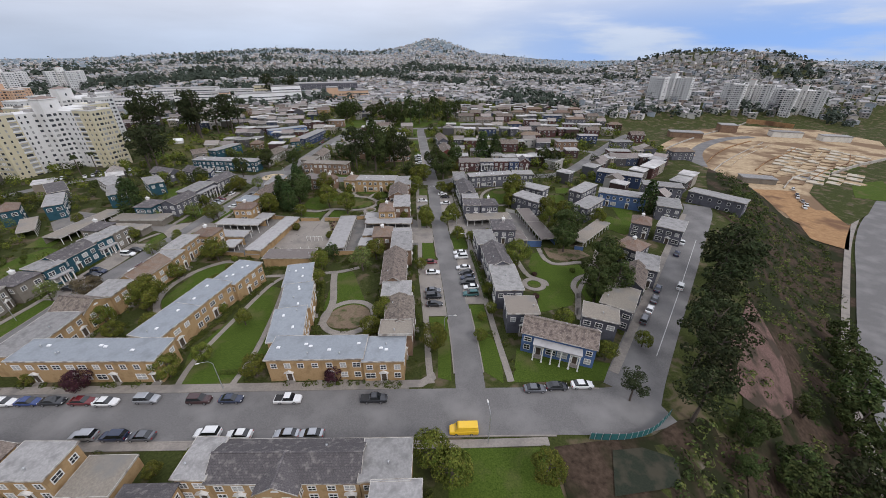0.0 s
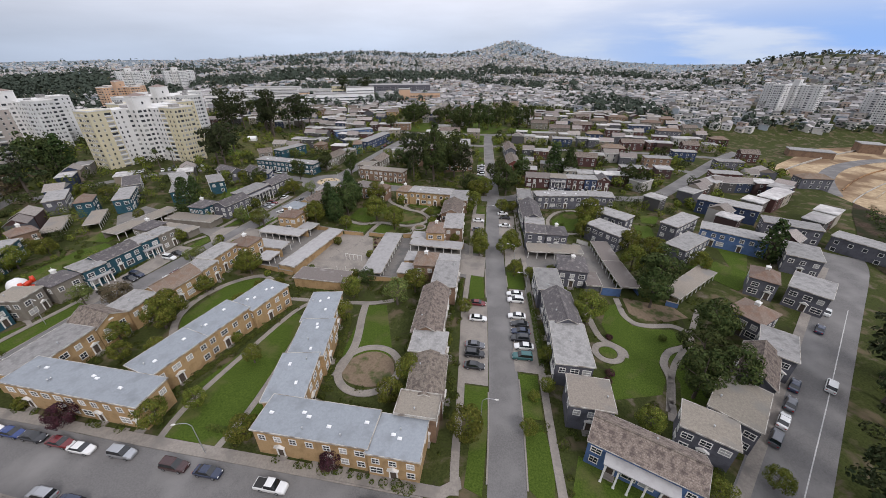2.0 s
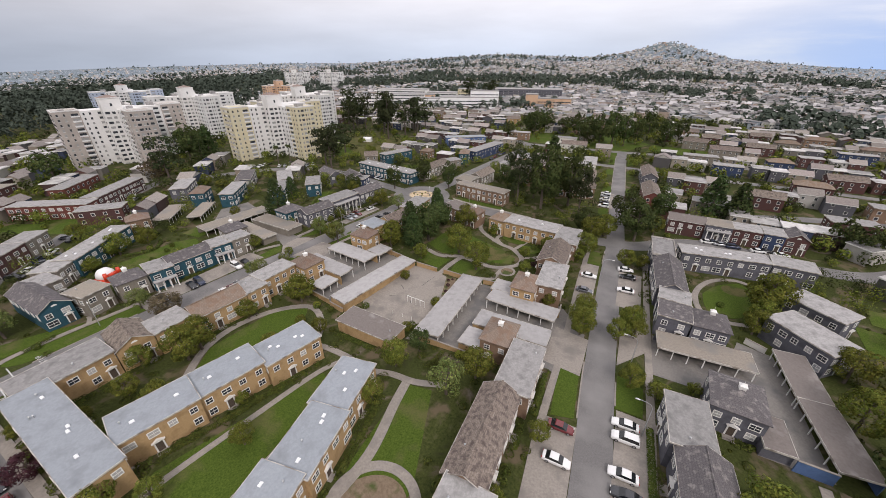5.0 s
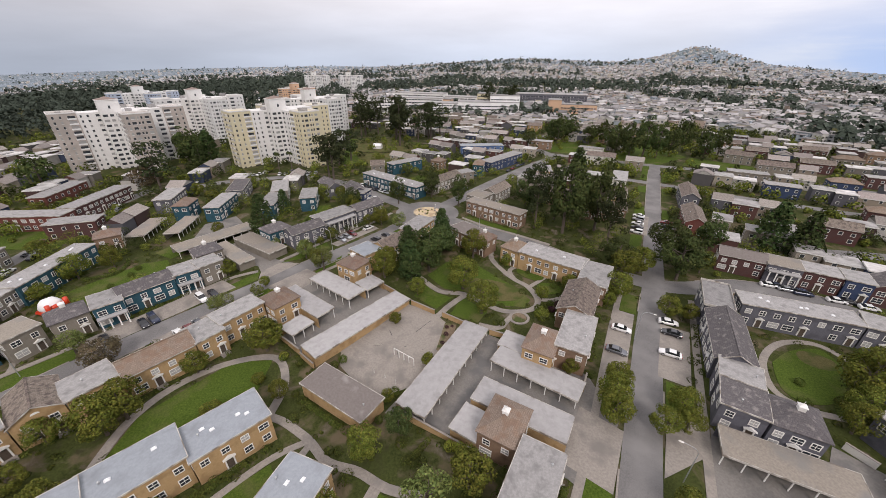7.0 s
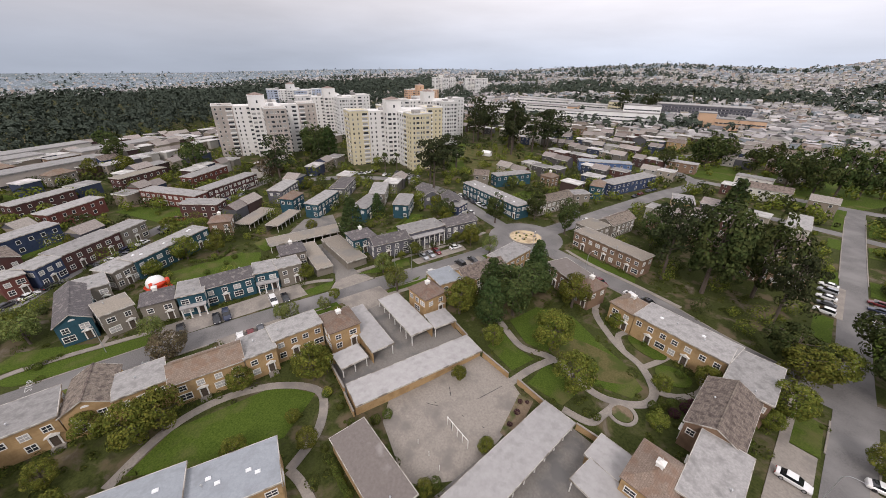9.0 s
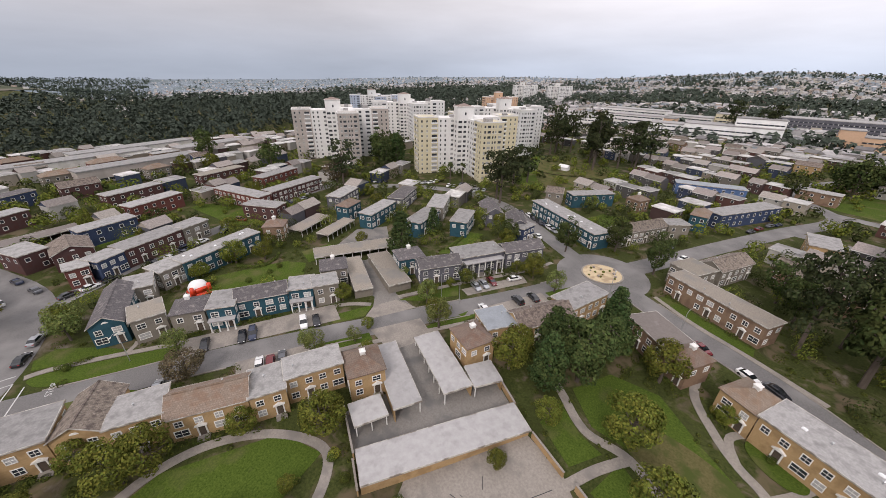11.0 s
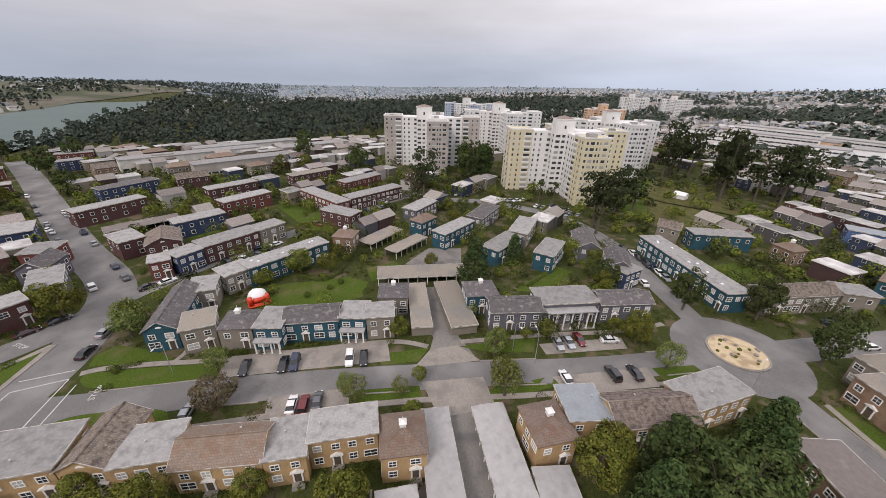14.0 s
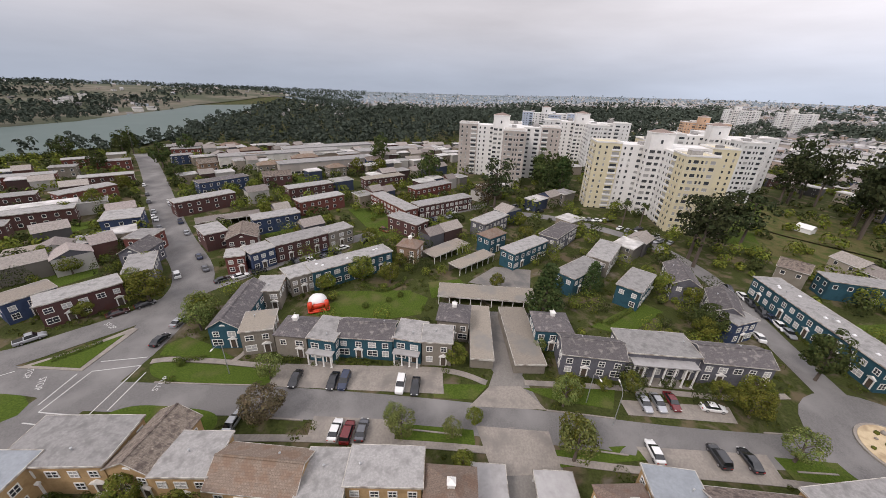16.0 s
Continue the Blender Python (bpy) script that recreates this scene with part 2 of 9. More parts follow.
def land(x, y):
    """Height of the bare ground."""
    z = -2.8 * math.exp(-((x + 55) / 32) ** 2 - ((y - 118) / 34) ** 2)
    s = (x - 53) * 0.772 - (y - 55) * 0.636
    drop = max(smooth(2, 48, s) * smooth(-60, 10, y), smooth(168, 215, x) * smooth(120, 190, y)) * (1 - smooth(480, 640, y))
    z -= 25 * drop
    dx, dy = x + 20, y - 60
    r = math.hypot(dx, dy)
    if r > 330:
        az = math.degrees(math.atan2(dx, dy))
        z += np.interp(az, FAR_AZ, FAR_Z) * smooth(600, 2600, r)
        z += -20 * smooth(330, 480, r) * smooth(-60, -105, az) * (1 - smooth(-150, -180, az)) * (1 - smooth(900, 2600, r))
        z += 46 * math.exp(-((r - 1750) / 480) ** 2) * smooth(-98, -112, az)
        z += 62 * math.exp(-((x - 2) / 190) ** 2 - ((y - 2700) / 400) ** 2)
        hx, hy = x - 790, y - 1130
        z += 66 * math.exp(-(hx / 200) ** 2 - (hy / 330) ** 2) + 12 * math.exp(-((x - 1150) / 260) ** 2 - ((y - 1050) / 300) ** 2)
    return z


def mesh_object(name, verts, faces, material, parent=None, smooth_shade=False):
    me = bpy.data.meshes.new(name)
    me.from_pydata(verts, [], faces)
    for m in material if isinstance(material, (list, tuple)) else (material,):
        me.materials.append(m)
    if smooth_shade:
        me.polygons.foreach_set("use_smooth", [True] * len(me.polygons))
    me.update()
    ob = new(name, me)
    ob.parent = parent
    return ob


def from_bm(name, bm, material, parent=None, label="", shade=False):
    me = bpy.data.meshes.new(name)
    bm.normal_update()
    bm.to_mesh(me)
    bm.free()
    for m in material if isinstance(material, (list, tuple)) else (material,):
        me.materials.append(m)
    if shade:
        me.polygons.foreach_set("use_smooth", [True] * len(me.polygons))
    ob = new(name, me)
    ob.parent = parent
    if label:
        ob["label"] = label
    return ob


part = from_bm


def share(name, data, parent, m=None):
    """One more object on a mesh that others use too."""
    ob = new(name, data)
    ob.parent = parent
    if m is not None:
        ob.matrix_basis = m
    return ob


def box(bm, x0, y0, z0, x1, y1, z1, mi=0):
    v = [bm.verts.new(p) for p in ((x0, y0, z0), (x1, y0, z0), (x1, y1, z0), (x0, y1, z0), (x0, y0, z1), (x1, y0, z1), (x1, y1, z1), (x0, y1, z1))]
    for q in ((3, 2, 1, 0), (4, 5, 6, 7), (0, 1, 5, 4), (1, 2, 6, 5), (2, 3, 7, 6), (3, 0, 4, 7)):
        bm.faces.new([v[k] for k in q]).material_index = mi


def prism(bm, pts, z0, z1, mi=0):
    """An upright block on a counter-clockwise outline."""
    lo = [bm.verts.new((x, y, z0)) for x, y in pts]
    hi = [bm.verts.new((x, y, z1)) for x, y in pts]
    bm.faces.new(hi).material_index = mi
    bm.faces.new(lo[::-1]).material_index = mi
    for k in range(len(pts)):
        j = (k + 1) % len(pts)
        bm.faces.new((lo[k], lo[j], hi[j], hi[k])).material_index = mi


def build_ground():
    radii = [0.01] + [6 * k for k in range(1, 66)]
    while radii[-1] < 4850:
        radii.append(min(4860, radii[-1] * 1.035))
    n = 360
    verts, faces = [], []
    for r in radii:
        for k in range(n):
            a = 2 * math.pi * k / n
            x, y = -20 + r * math.sin(a), 60 + r * math.cos(a)
            verts.append((x, y, land(x, y)))
    far_faces = []
    for i in range(len(radii) - 1):
        for k in range(n):
            j = (k + 1) % n
            (faces if radii[i] < 1500 else far_faces).append((i * n + k, (i + 1) * n + k, (i + 1) * n + j, i * n + j)[::-1])
    return verts, faces, far_faces


SHEETS = []


def sheet(name, pts, lift, material, kind="structure", label="", category="", thick=0.0, cell=6.0, hole=None):
    """A flat outline laid over the ground, lifted a little; thick gives it real edges."""
    SHEETS.append(list(pts))
    bm = bmesh.new()
    face = bm.faces.new([bm.verts.new((x, y, 0)) for x, y in pts])
    face.normal_update()
    if face.normal.z < 0:
        face.normal_flip()
    for axis in (0, 1):
        lo, hi = min(p[axis] for p in pts), max(p[axis] for p in pts)
        k = math.ceil(lo / cell)
        while k * cell < hi:
            co, no = [0, 0, 0], [0, 0, 0]
            co[axis], no[axis] = k * cell, 1
            bmesh.ops.bisect_plane(bm, geom=bm.verts[:] + bm.edges[:] + bm.faces[:], plane_co=co, plane_no=no)
            k += 1
    for v in bm.verts:
        v.co.z = land(v.co.x, v.co.y) + lift
    if thick:
        rim = [e for e in bm.edges if e.is_boundary]
        made = bmesh.ops.extrude_edge_only(bm, edges=rim)
        for v in made["geom"]:
            if isinstance(v, bmesh.types.BMVert):
                v.co.z -= thick
    bmesh.ops.recalc_face_normals(bm, faces=bm.faces[:])
    if sum(f.normal.z for f in bm.faces) < 0:
        bmesh.ops.reverse_faces(bm, faces=bm.faces[:])
    ob = from_bm(name, bm, material)
    return tagged(ob, label, category, kind=kind)


def strip(pts, wide):
    """The outline of a band of the given width along a line."""
    left, right = [], []
    for k, p in enumerate(pts):
        a, b = Vector(pts[max(0, k - 1)]), Vector(pts[min(len(pts) - 1, k + 1)])
        d = (b - a).normalized()
        nrm = Vector((-d.y, d.x)) * wide / 2
        left.append((p[0] + nrm.x, p[1] + nrm.y))
        right.append((p[0] - nrm.x, p[1] - nrm.y))
    return right + left[::-1]


def curve(pts, steps=6):
    """A smooth line through points."""
    out_pts = []
    for k in range(len(pts) - 1):
        p0, p1, p2, p3 = (Vector(pts[min(len(pts) - 1, max(0, k + j))]) for j in (-1, 0, 1, 2))
        for s in range(steps):
            t = s / steps
            out_pts.append(tuple(0.5 * (2 * p1 + (p2 - p0) * t + (2 * p0 - 5 * p1 + 4 * p2 - p3) * t * t + (3 * p1 - p0 - 3 * p2 + p3) * t ** 3)))
    out_pts.append(tuple(pts[-1]))
    return out_pts


def oval(x, y, a, b, turn=0, n=28, wob=0.06, seed=1):
    rng = random.Random(seed)
    ph = [rng.uniform(0, 6.28) for _ in range(3)]
    c, s = math.cos(radians(turn)), math.sin(radians(turn))
    pts = []
    for k in range(n):
        t = 2 * math.pi * k / n
        q = 1 + wob * (math.sin(2 * t + ph[0]) + 0.6 * math.sin(3 * t + ph[1]))
        u, v = a * q * math.cos(t), b * q * math.sin(t)
        pts.append((x + u * c - v * s, y + u * s + v * c))
    return pts


# ---- setting ----
def ground_material():
    m = surf("ground_cover", (0.024, 0.034, 0.009), (0.066, 0.074, 0.022), 2.2, 1.0, 0.7, 4, big=(0.12, 0.095, 0.06), big_scale=0.14, big_lo=0.55, big_hi=0.63, spec=0.1)
    # garden ground: grass, dark mulch and bare worn soil running into one another
    n, l = m.node_tree.nodes, m.node_tree.links
    b = n["Principled BSDF"]
    src = b.inputs["Base Color"].links[0].from_socket
    co = n.new("ShaderNodeTexCoord")
    plots = n.new("ShaderNodeTexNoise")
    plots.inputs["Scale"].default_value, plots.inputs["Detail"].default_value = 0.16, 9
    plots.inputs["Roughness"].default_value, plots.inputs["Distortion"].default_value = 0.62, 0.6
    l.new(co.outputs["Object"], plots.inputs["Vector"])
    ramp = n.new("ShaderNodeValToRGB")
    ramp.color_ramp.elements[0].position, ramp.color_ramp.elements[0].color = 0.34, (0.040, 0.042, 0.018, 0.9)
    ramp.color_ramp.elements[1].position, ramp.color_ramp.elements[1].color = 0.45, (0.06, 0.075, 0.02, 0.0)
    ramp.color_ramp.elements.new(0.53).color = (0.09, 0.10, 0.03, 0.0)
    ramp.color_ramp.elements.new(0.60).color = (0.095, 0.078, 0.048, 0.7)
    ramp.color_ramp.elements.new(0.68).color = (0.15, 0.128, 0.10, 0.9)
    l.new(plots.outputs[0], ramp.inputs[0])
    mix = n.new("ShaderNodeMix")
    mix.data_type = "RGBA"
    l.new(ramp.outputs["Alpha"], mix.inputs["Factor"])
    l.new(src, mix.inputs["A"])
    l.new(ramp.outputs["Color"], mix.inputs["B"])
    l.new(mix.outputs["Result"], b.inputs["Base Color"])
    return m


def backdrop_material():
    # distance haze is mixed into these blue-grey base colours
    m = surf("haze_tinted_town_slopes", (0.13, 0.165, 0.19), (0.20, 0.235, 0.265), 0.02, 1.0, big=(0.12, 0.15, 0.155), big_scale=0.004, big_lo=0.5, big_hi=0.6, spec=0.05)
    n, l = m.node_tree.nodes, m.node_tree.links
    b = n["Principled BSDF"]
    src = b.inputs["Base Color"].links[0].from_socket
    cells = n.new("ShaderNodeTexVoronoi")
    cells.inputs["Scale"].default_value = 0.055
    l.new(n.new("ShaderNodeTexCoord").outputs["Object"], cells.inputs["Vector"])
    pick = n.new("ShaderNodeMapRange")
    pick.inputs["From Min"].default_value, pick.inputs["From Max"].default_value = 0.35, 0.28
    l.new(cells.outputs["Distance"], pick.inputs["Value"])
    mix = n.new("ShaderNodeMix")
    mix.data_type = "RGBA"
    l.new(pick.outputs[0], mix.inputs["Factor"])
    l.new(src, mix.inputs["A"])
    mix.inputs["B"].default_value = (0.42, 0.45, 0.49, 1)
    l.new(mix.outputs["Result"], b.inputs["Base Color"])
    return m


g_verts, g_faces, g_far = build_ground()
ground = mesh_object("ground", g_verts, g_faces, ground_material(), smooth_shade=True)
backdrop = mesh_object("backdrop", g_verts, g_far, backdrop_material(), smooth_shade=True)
tagged(backdrop, "town slopes and hills at the horizon, blue-grey haze painted in", "distance", kind="structure")
tagged(ground, "green and brown residential ground reaching to the hills", "ground", kind="structure")

# ---- houses ----
CACHE = {}
FOOT = []
BEDS = []


def window_mesh(w, h, blind, whole):
    """Casing, glazing bars and reveals as one skin; whole closes the openings with glass."""
    key = ("win", w, h, blind, whole)
    if key not in CACHE:
        t, p, g = 0.13, 0.09, 0.03
        cols = max(2, round(w / 0.8))
        xs = [-w / 2 - t, -w / 2]
        for k in range(1, cols):
            xs += [-w / 2 + w * k / cols - g, -w / 2 + w * k / cols + g]
        xs += [w / 2, w / 2 + t]
        zs = [-h / 2 - t, -h / 2, -g, g, h / 2, h / 2 + t]
        bm = bmesh.new()
        at = {}

        def v(i, j, deep):
            if (i, j, deep) not in at:
                at[i, j, deep] = bm.verts.new((xs[i], 0.02 if deep == 2 else (-0.02 if deep else -p), zs[j]))
            return at[i, j, deep]

        for i in range(len(xs) - 1):
            for j in range(len(zs) - 1):
                if i % 2 == 1 and j % 2 == 1:
                    ring = ((i, j), (i + 1, j), (i + 1, j + 1), (i, j + 1))
                    for k in range(4):
                        q, r = ring[k], ring[(k + 1) % 4]
                        bm.faces.new((v(*r, 0), v(*q, 0), v(*q, 1), v(*r, 1)))
                    if whole:
                        bm.faces.new([v(*q, 1) for q in ring]).material_index = 1
                else:
                    bm.faces.new((v(i, j, 0), v(i + 1, j, 0), v(i + 1, j + 1, 0), v(i, j + 1, 0)))
        nx, nz = len(xs) - 1, len(zs) - 1
        rim = [(i, 0) for i in range(nx)] + [(nx, j) for j in range(nz)] + [(i, nz) for i in range(nx, 0, -1)] + [(0, j) for j in range(nz, 0, -1)]
        for k in range(len(rim)):
            q, r = rim[k], rim[(k + 1) % len(rim)]
            bm.faces.new((v(*q, 0), v(*q, 2), v(*r, 2), v(*r, 0)))
        me = bpy.data.meshes.new("window")
        bm.to_mesh(me)
        bm.free()
        me.materials.append(TRIM)
        me.materials.append(BLIND if blind else GLASS)
        CACHE[key] = me
    return CACHE[key]


def far_window_mesh(w, h):
    key = ("farwin", w, h)
    if key not in CACHE:
        bm = bmesh.new()
        t = 0.14
        o = [bm.verts.new(p) for p in ((-w / 2 - t, -0.07, -h / 2 - t), (w / 2 + t, -0.07, -h / 2 - t), (w / 2 + t, -0.07, h / 2 + t), (-w / 2 - t, -0.07, h / 2 + t))]
        i_ = [bm.verts.new(p) for p in ((-w / 2, -0.05, -h / 2), (w / 2, -0.05, -h / 2), (w / 2, -0.05, h / 2), (-w / 2, -0.05, h / 2))]
        b_ = [bm.verts.new((v.co.x, 0.02, v.co.z)) for v in o]
        for k in range(4):
            j = (k + 1) % 4
            bm.faces.new((o[k], o[j], i_[j], i_[k]))
            bm.faces.new((b_[k], b_[j], o[j], o[k]))
        bm.faces.new(i_).material_index = 1
        me = bpy.data.meshes.new("far_window")
        bm.to_mesh(me)
        bm.free()
        CACHE[key] = me
    return CACHE[key]


def pane_mesh(w, h, blind):
    key = ("pane", w, h, blind)
    if key not in CACHE:
        bm = bmesh.new()
        box(bm, -w / 2, -0.03, -h / 2, w / 2, 0.012, h / 2)
        me = bpy.data.meshes.new("pane")
        bm.to_mesh(me)
        bm.free()
        me.materials.append(BLIND if blind else GLASS)
        CACHE[key] = me
    return CACHE[key]


def window(parent, m, w, h, blind=False, whole=False):
    ob = share("window", window_mesh(w, h, blind, whole), parent, m)
    if not whole:
        share("pane", pane_mesh(w, h, blind), ob)
    return ob


def door_meshes():
    if "door" not in CACHE:
        bm = bmesh.new()
        box(bm, -0.75, -0.14, 0, -0.52, 0.02, 2.45)
        box(bm, 0.52, -0.14, 0, 0.75, 0.02, 2.45)
        box(bm, -0.52, -0.14, 2.15, 0.52, 0.02, 2.45)
        prism_tri = [bm.verts.new(p) for p in ((-1.0, -0.5, 2.45), (1.0, -0.5, 2.45), (0, -0.5, 3.0), (-1.0, 0.02, 2.45), (1.0, 0.02, 2.45), (0, 0.02, 3.0))]
        for q in ((0, 1, 2), (5, 4, 3), (0, 3, 4, 1), (1, 4, 5, 2), (2, 5, 3, 0)):
            bm.faces.new([prism_tri[k] for k in q])
        a = bpy.data.meshes.new("door_surround")
        bm.to_mesh(a)
        bm.free()
        a.materials.append(TRIM)
        bm = bmesh.new()
        box(bm, -0.52, -0.05, 0, 0.52, 0.015, 2.15)
        box(bm, -0.38, -0.07, 0.25, 0.38, -0.05, 0.95)
        box(bm, -0.38, -0.07, 1.15, 0.38, -0.05, 1.95)
        b = bpy.data.meshes.new("door")
        bm.to_mesh(b)
        bm.free()
        b.materials.append(WOOD_DARK)
        bm = bmesh.new()
        box(bm, -0.95, -0.9, -1.4, 0.95, 0.0, -0.02)
        box(bm, -0.95, -1.25, -1.4, 0.95, -0.9, -0.18)
        c = bpy.data.meshes.new("step")
        bm.to_mesh(c)
        bm.free()
        c.materials.append(CONCRETE)
        CACHE["door"] = (a, b, c)
    return CACHE["door"]


def door(parent, m, near=True):
    a, b, c = door_meshes()
    d = share("door", b, parent, m)
    share("door_surround", a, d)
    if near:
        share("step", c, d)
    return d


def skylight_mesh():
    if "sky" not in CACHE:
        bm = bmesh.new()
        box(bm, -0.38, -0.26, 0, 0.38, 0.26, 0.16)
        lo = [bm.verts.new((x, y * 0.65, 0.16)) for x, y in ((-0.34, -0.34), (0.34, -0.34), (0.34, 0.34), (-0.34, 0.34))]
        hi = [bm.verts.new((x * 0.6, y * 0.4, 0.32)) for x, y in ((-0.34, -0.34), (0.34, -0.34), (0.34, 0.34), (-0.34, 0.34))]
        bm.faces.new(hi)
        for k in range(4):
            bm.faces.new((lo[k], lo[(k + 1) % 4], hi[(k + 1) % 4], hi[k]))
        me = bpy.data.meshes.new("skylight")
        bm.to_mesh(me)
        bm.free()
        me.materials.append(plain("white_acrylic", (0.82, 0.83, 0.84), 0.25))
        CACHE["sky"] = me
        bm = bmesh.new()
        bmesh.ops.create_cone(bm, cap_ends=True, segments=8, radius1=0.11, radius2=0.11, depth=0.5, matrix=Matrix.Translation((0, 0, 0.25)))
        bmesh.ops.create_cone(bm, cap_ends=True, segments=8, radius1=0.2, radius2=0.05, depth=0.15, matrix=Matrix.Translation((0, 0, 0.56)))
        me = bpy.data.meshes.new("vent_pipe")
        bm.to_mesh(me)
        bm.free()
        me.materials.append(METAL)
        CACHE["vent"] = me
    return CACHE["sky"], CACHE["vent"]


def cupola_meshes():
    if "cupola" not in CACHE:
        bm = bmesh.new()
        box(bm, -0.5, -0.5, -0.6, 0.5, 0.5, 0.75)
        box(bm, -0.62, -0.62, 0.75, 0.62, 0.62, 0.87)
        top = bm.verts.new((0, 0, 1.35))
        ring = [bm.verts.new((x, y, 0.87)) for x, y in ((-0.6, -0.6), (0.6, -0.6), (0.6, 0.6), (-0.6, 0.6))]
        for k in range(4):
            bm.faces.new((ring[k], ring[(k + 1) % 4], top))
        bmesh.ops.create_cone(bm, cap_ends=True, segments=6, radius1=0.05, radius2=0.02, depth=0.7, matrix=Matrix.Translation((0, 0, 1.6)))
        me = bpy.data.meshes.new("cupola")
        bm.to_mesh(me)
        bm.free()
        me.materials.append(TRIM)
        CACHE["cupola"] = me
    return CACHE["cupola"]


def roof_slab(bm, p, q, r, s, t):
    """A sloping slab through four corners, t thick downwards."""
    hi = [bm.verts.new(v) for v in (p, q, r, s)]
    lo = [bm.verts.new((v[0], v[1], v[2] - t)) for v in (p, q, r, s)]
    bm.faces.new(hi)
    bm.faces.new(lo[::-1])
    for k in range(4):
        j = (k + 1) % 4
        bm.faces.new((hi[k], lo[k], lo[j], hi[j]))


COVER_OF = {"flat": "flat", "gable": "shingle", "gablex": "shingle", "hip": "tanshingle"}
WORDS = {"tan": "tan stucco", "slate": "dark slate-painted", "grey": "grey-brown", "teal": "teal-painted", "navy": "navy-painted", "blue": "blue-painted", "brick": "red-painted", "maroon": "maroon-painted", "white": "white stucco", "brown": "brown"}
ROOFWORDS = {"flat": "pale flat roof", "blueflat": "blue-grey flat roof", "beige": "beige gravel flat roof", "shingle": "worn brown shingle roof", "dark": "dark weathered shingle roof", "browngrey": "brown-grey felt roof", "deck": "pale grey deck roof", "tanshingle": "tan shingle hip roof"}


def house(a, b, depth, h=6.2, roof="flat", wall="tan", cover=None, front="auto", back=True, ends=True, rise=2.0, cupola=False, sky=0, near=True, seed=None, porch=None, parapet=0.0, group="row houses", z=None, name="house"):
    """A two-storey house: its front runs from a to b and its depth lies to the left of that line."""
    cover = cover or COVER_OF[roof]
    a, b = Vector((*a, 0)), Vector((*b, 0))
    w = (b - a).length
    ang = math.degrees(math.atan2(b.y - a.y, b.x - a.x))
    mid = (a + b) / 2
    inward = Vector((-(b - a).y, (b - a).x, 0)).normalized()
    corners = (a, b, a + inward * depth, b + inward * depth)
    zs = [land(p.x, p.y) for p in corners]
    base = sum(zs) / 4 if z is None else z
    FOOT.append((Vector((a.x, a.y)), Vector((b.x - a.x, b.y - a.y)), depth))
    rng = random.Random(seed if seed is not None else int(abs(a.x * 7 + a.y * 13)) + 5)
    top = new(name)
    top.matrix_basis = pose(mid.x, mid.y, base, 0, 0, ang)
    tagged(top, f"{WORDS[wall]} two-storey row house with {ROOFWORDS[cover]}", "house", group)
    W, D = w / 2, depth
    bm = bmesh.new()
    box(bm, -W, 0, -2.5, W, D, h)
    if roof == "gable":
        for x in (-W, W):
            v = [bm.verts.new(p) for p in ((x, 0, h), (x, D, h), (x, D / 2, h + rise))]
            bm.faces.new(v if x > 0 else v[::-1])
    if roof == "gablex":
        for y in (0, D):
            v = [bm.verts.new(p) for p in ((-W, y, h), (W, y, h), (0, y, h + rise))]
            bm.faces.new(v if y == 0 else v[::-1])
    part("wall", bm, STUCCO[wall], top)
    bm = bmesh.new()
    o = 0.32
    if roof == "flat":
        box(bm, -W - o + 0.1, -o + 0.1, h, W + o - 0.1, D + o - 0.1, h + 0.2)
        r = part("roof", bm, ROOF[cover], top)
        bm = bmesh.new()
        up, t = 0.24 + parapet, 0.11
        box(bm, -W - o, -o, h - 0.06, W + o, -o + t, h + up)
        box(bm, -W - o, D + o - t, h - 0.06, W + o, D + o, h + up)
        box(bm, -W - o, -o + t, h - 0.06, -W - o + t, D + o - t, h + up)
        box(bm, W + o - t, -o + t, h - 0.06, W + o, D + o - t, h + up)
        part("fascia", bm, FASCIA, r)
        s_me, v_me = skylight_mesh()
        for k in range(sky):
            x = -W + w * (k + rng.uniform(0.25, 0.75)) / max(1, sky)
            for j in range(rng.choice((1, 1, 2))):
                share("skylight", s_me, r, pose(x + j * 1.2, D * rng.uniform(0.3, 0.7), h + 0.2, 0, 0, rng.uniform(-4, 4)))
        for k in range(max(1, int(w / 9)) if near is True else 0):
            share("vent_pipe", v_me, r, pose(rng.uniform(-W + 0.6, W - 0.6), rng.uniform(0.8, D - 0.8), h + 0.19))
    elif roof == "gable":
        k = rise / (D / 2)
        zt = h + 0.16
        roof_slab(bm, (-W - o, -o, zt - k * o), (W + o, -o, zt - k * o), (W + o, D / 2, zt + rise), (-W - o, D / 2, zt + rise), 0.16)
        roof_slab(bm, (W + o, D + o, zt - k * o), (-W - o, D + o, zt - k * o), (-W - o, D / 2, zt + rise), (W + o, D / 2, zt + rise), 0.16)
        r = part("roof", bm, ROOF[cover], top)
        bm = bmesh.new()
        box(bm, -W - o, D / 2 - 0.16, zt + rise - 0.06, W + o, D / 2 + 0.16, zt + rise + 0.06)
        part("ridge_cap", bm, ROOF[cover], r)
        bm = bmesh.new()
        box(bm, -W - o, -o - 0.06, zt - k * o - 0.2, W + o, -o, zt - k * o)
        part("gutter", bm, FASCIA, r)
        bm = bmesh.new()
        box(bm, -W - o, D + o, zt - k * o - 0.2, W + o, D + o + 0.06, zt - k * o)
        part("gutter", bm, FASCIA, r)
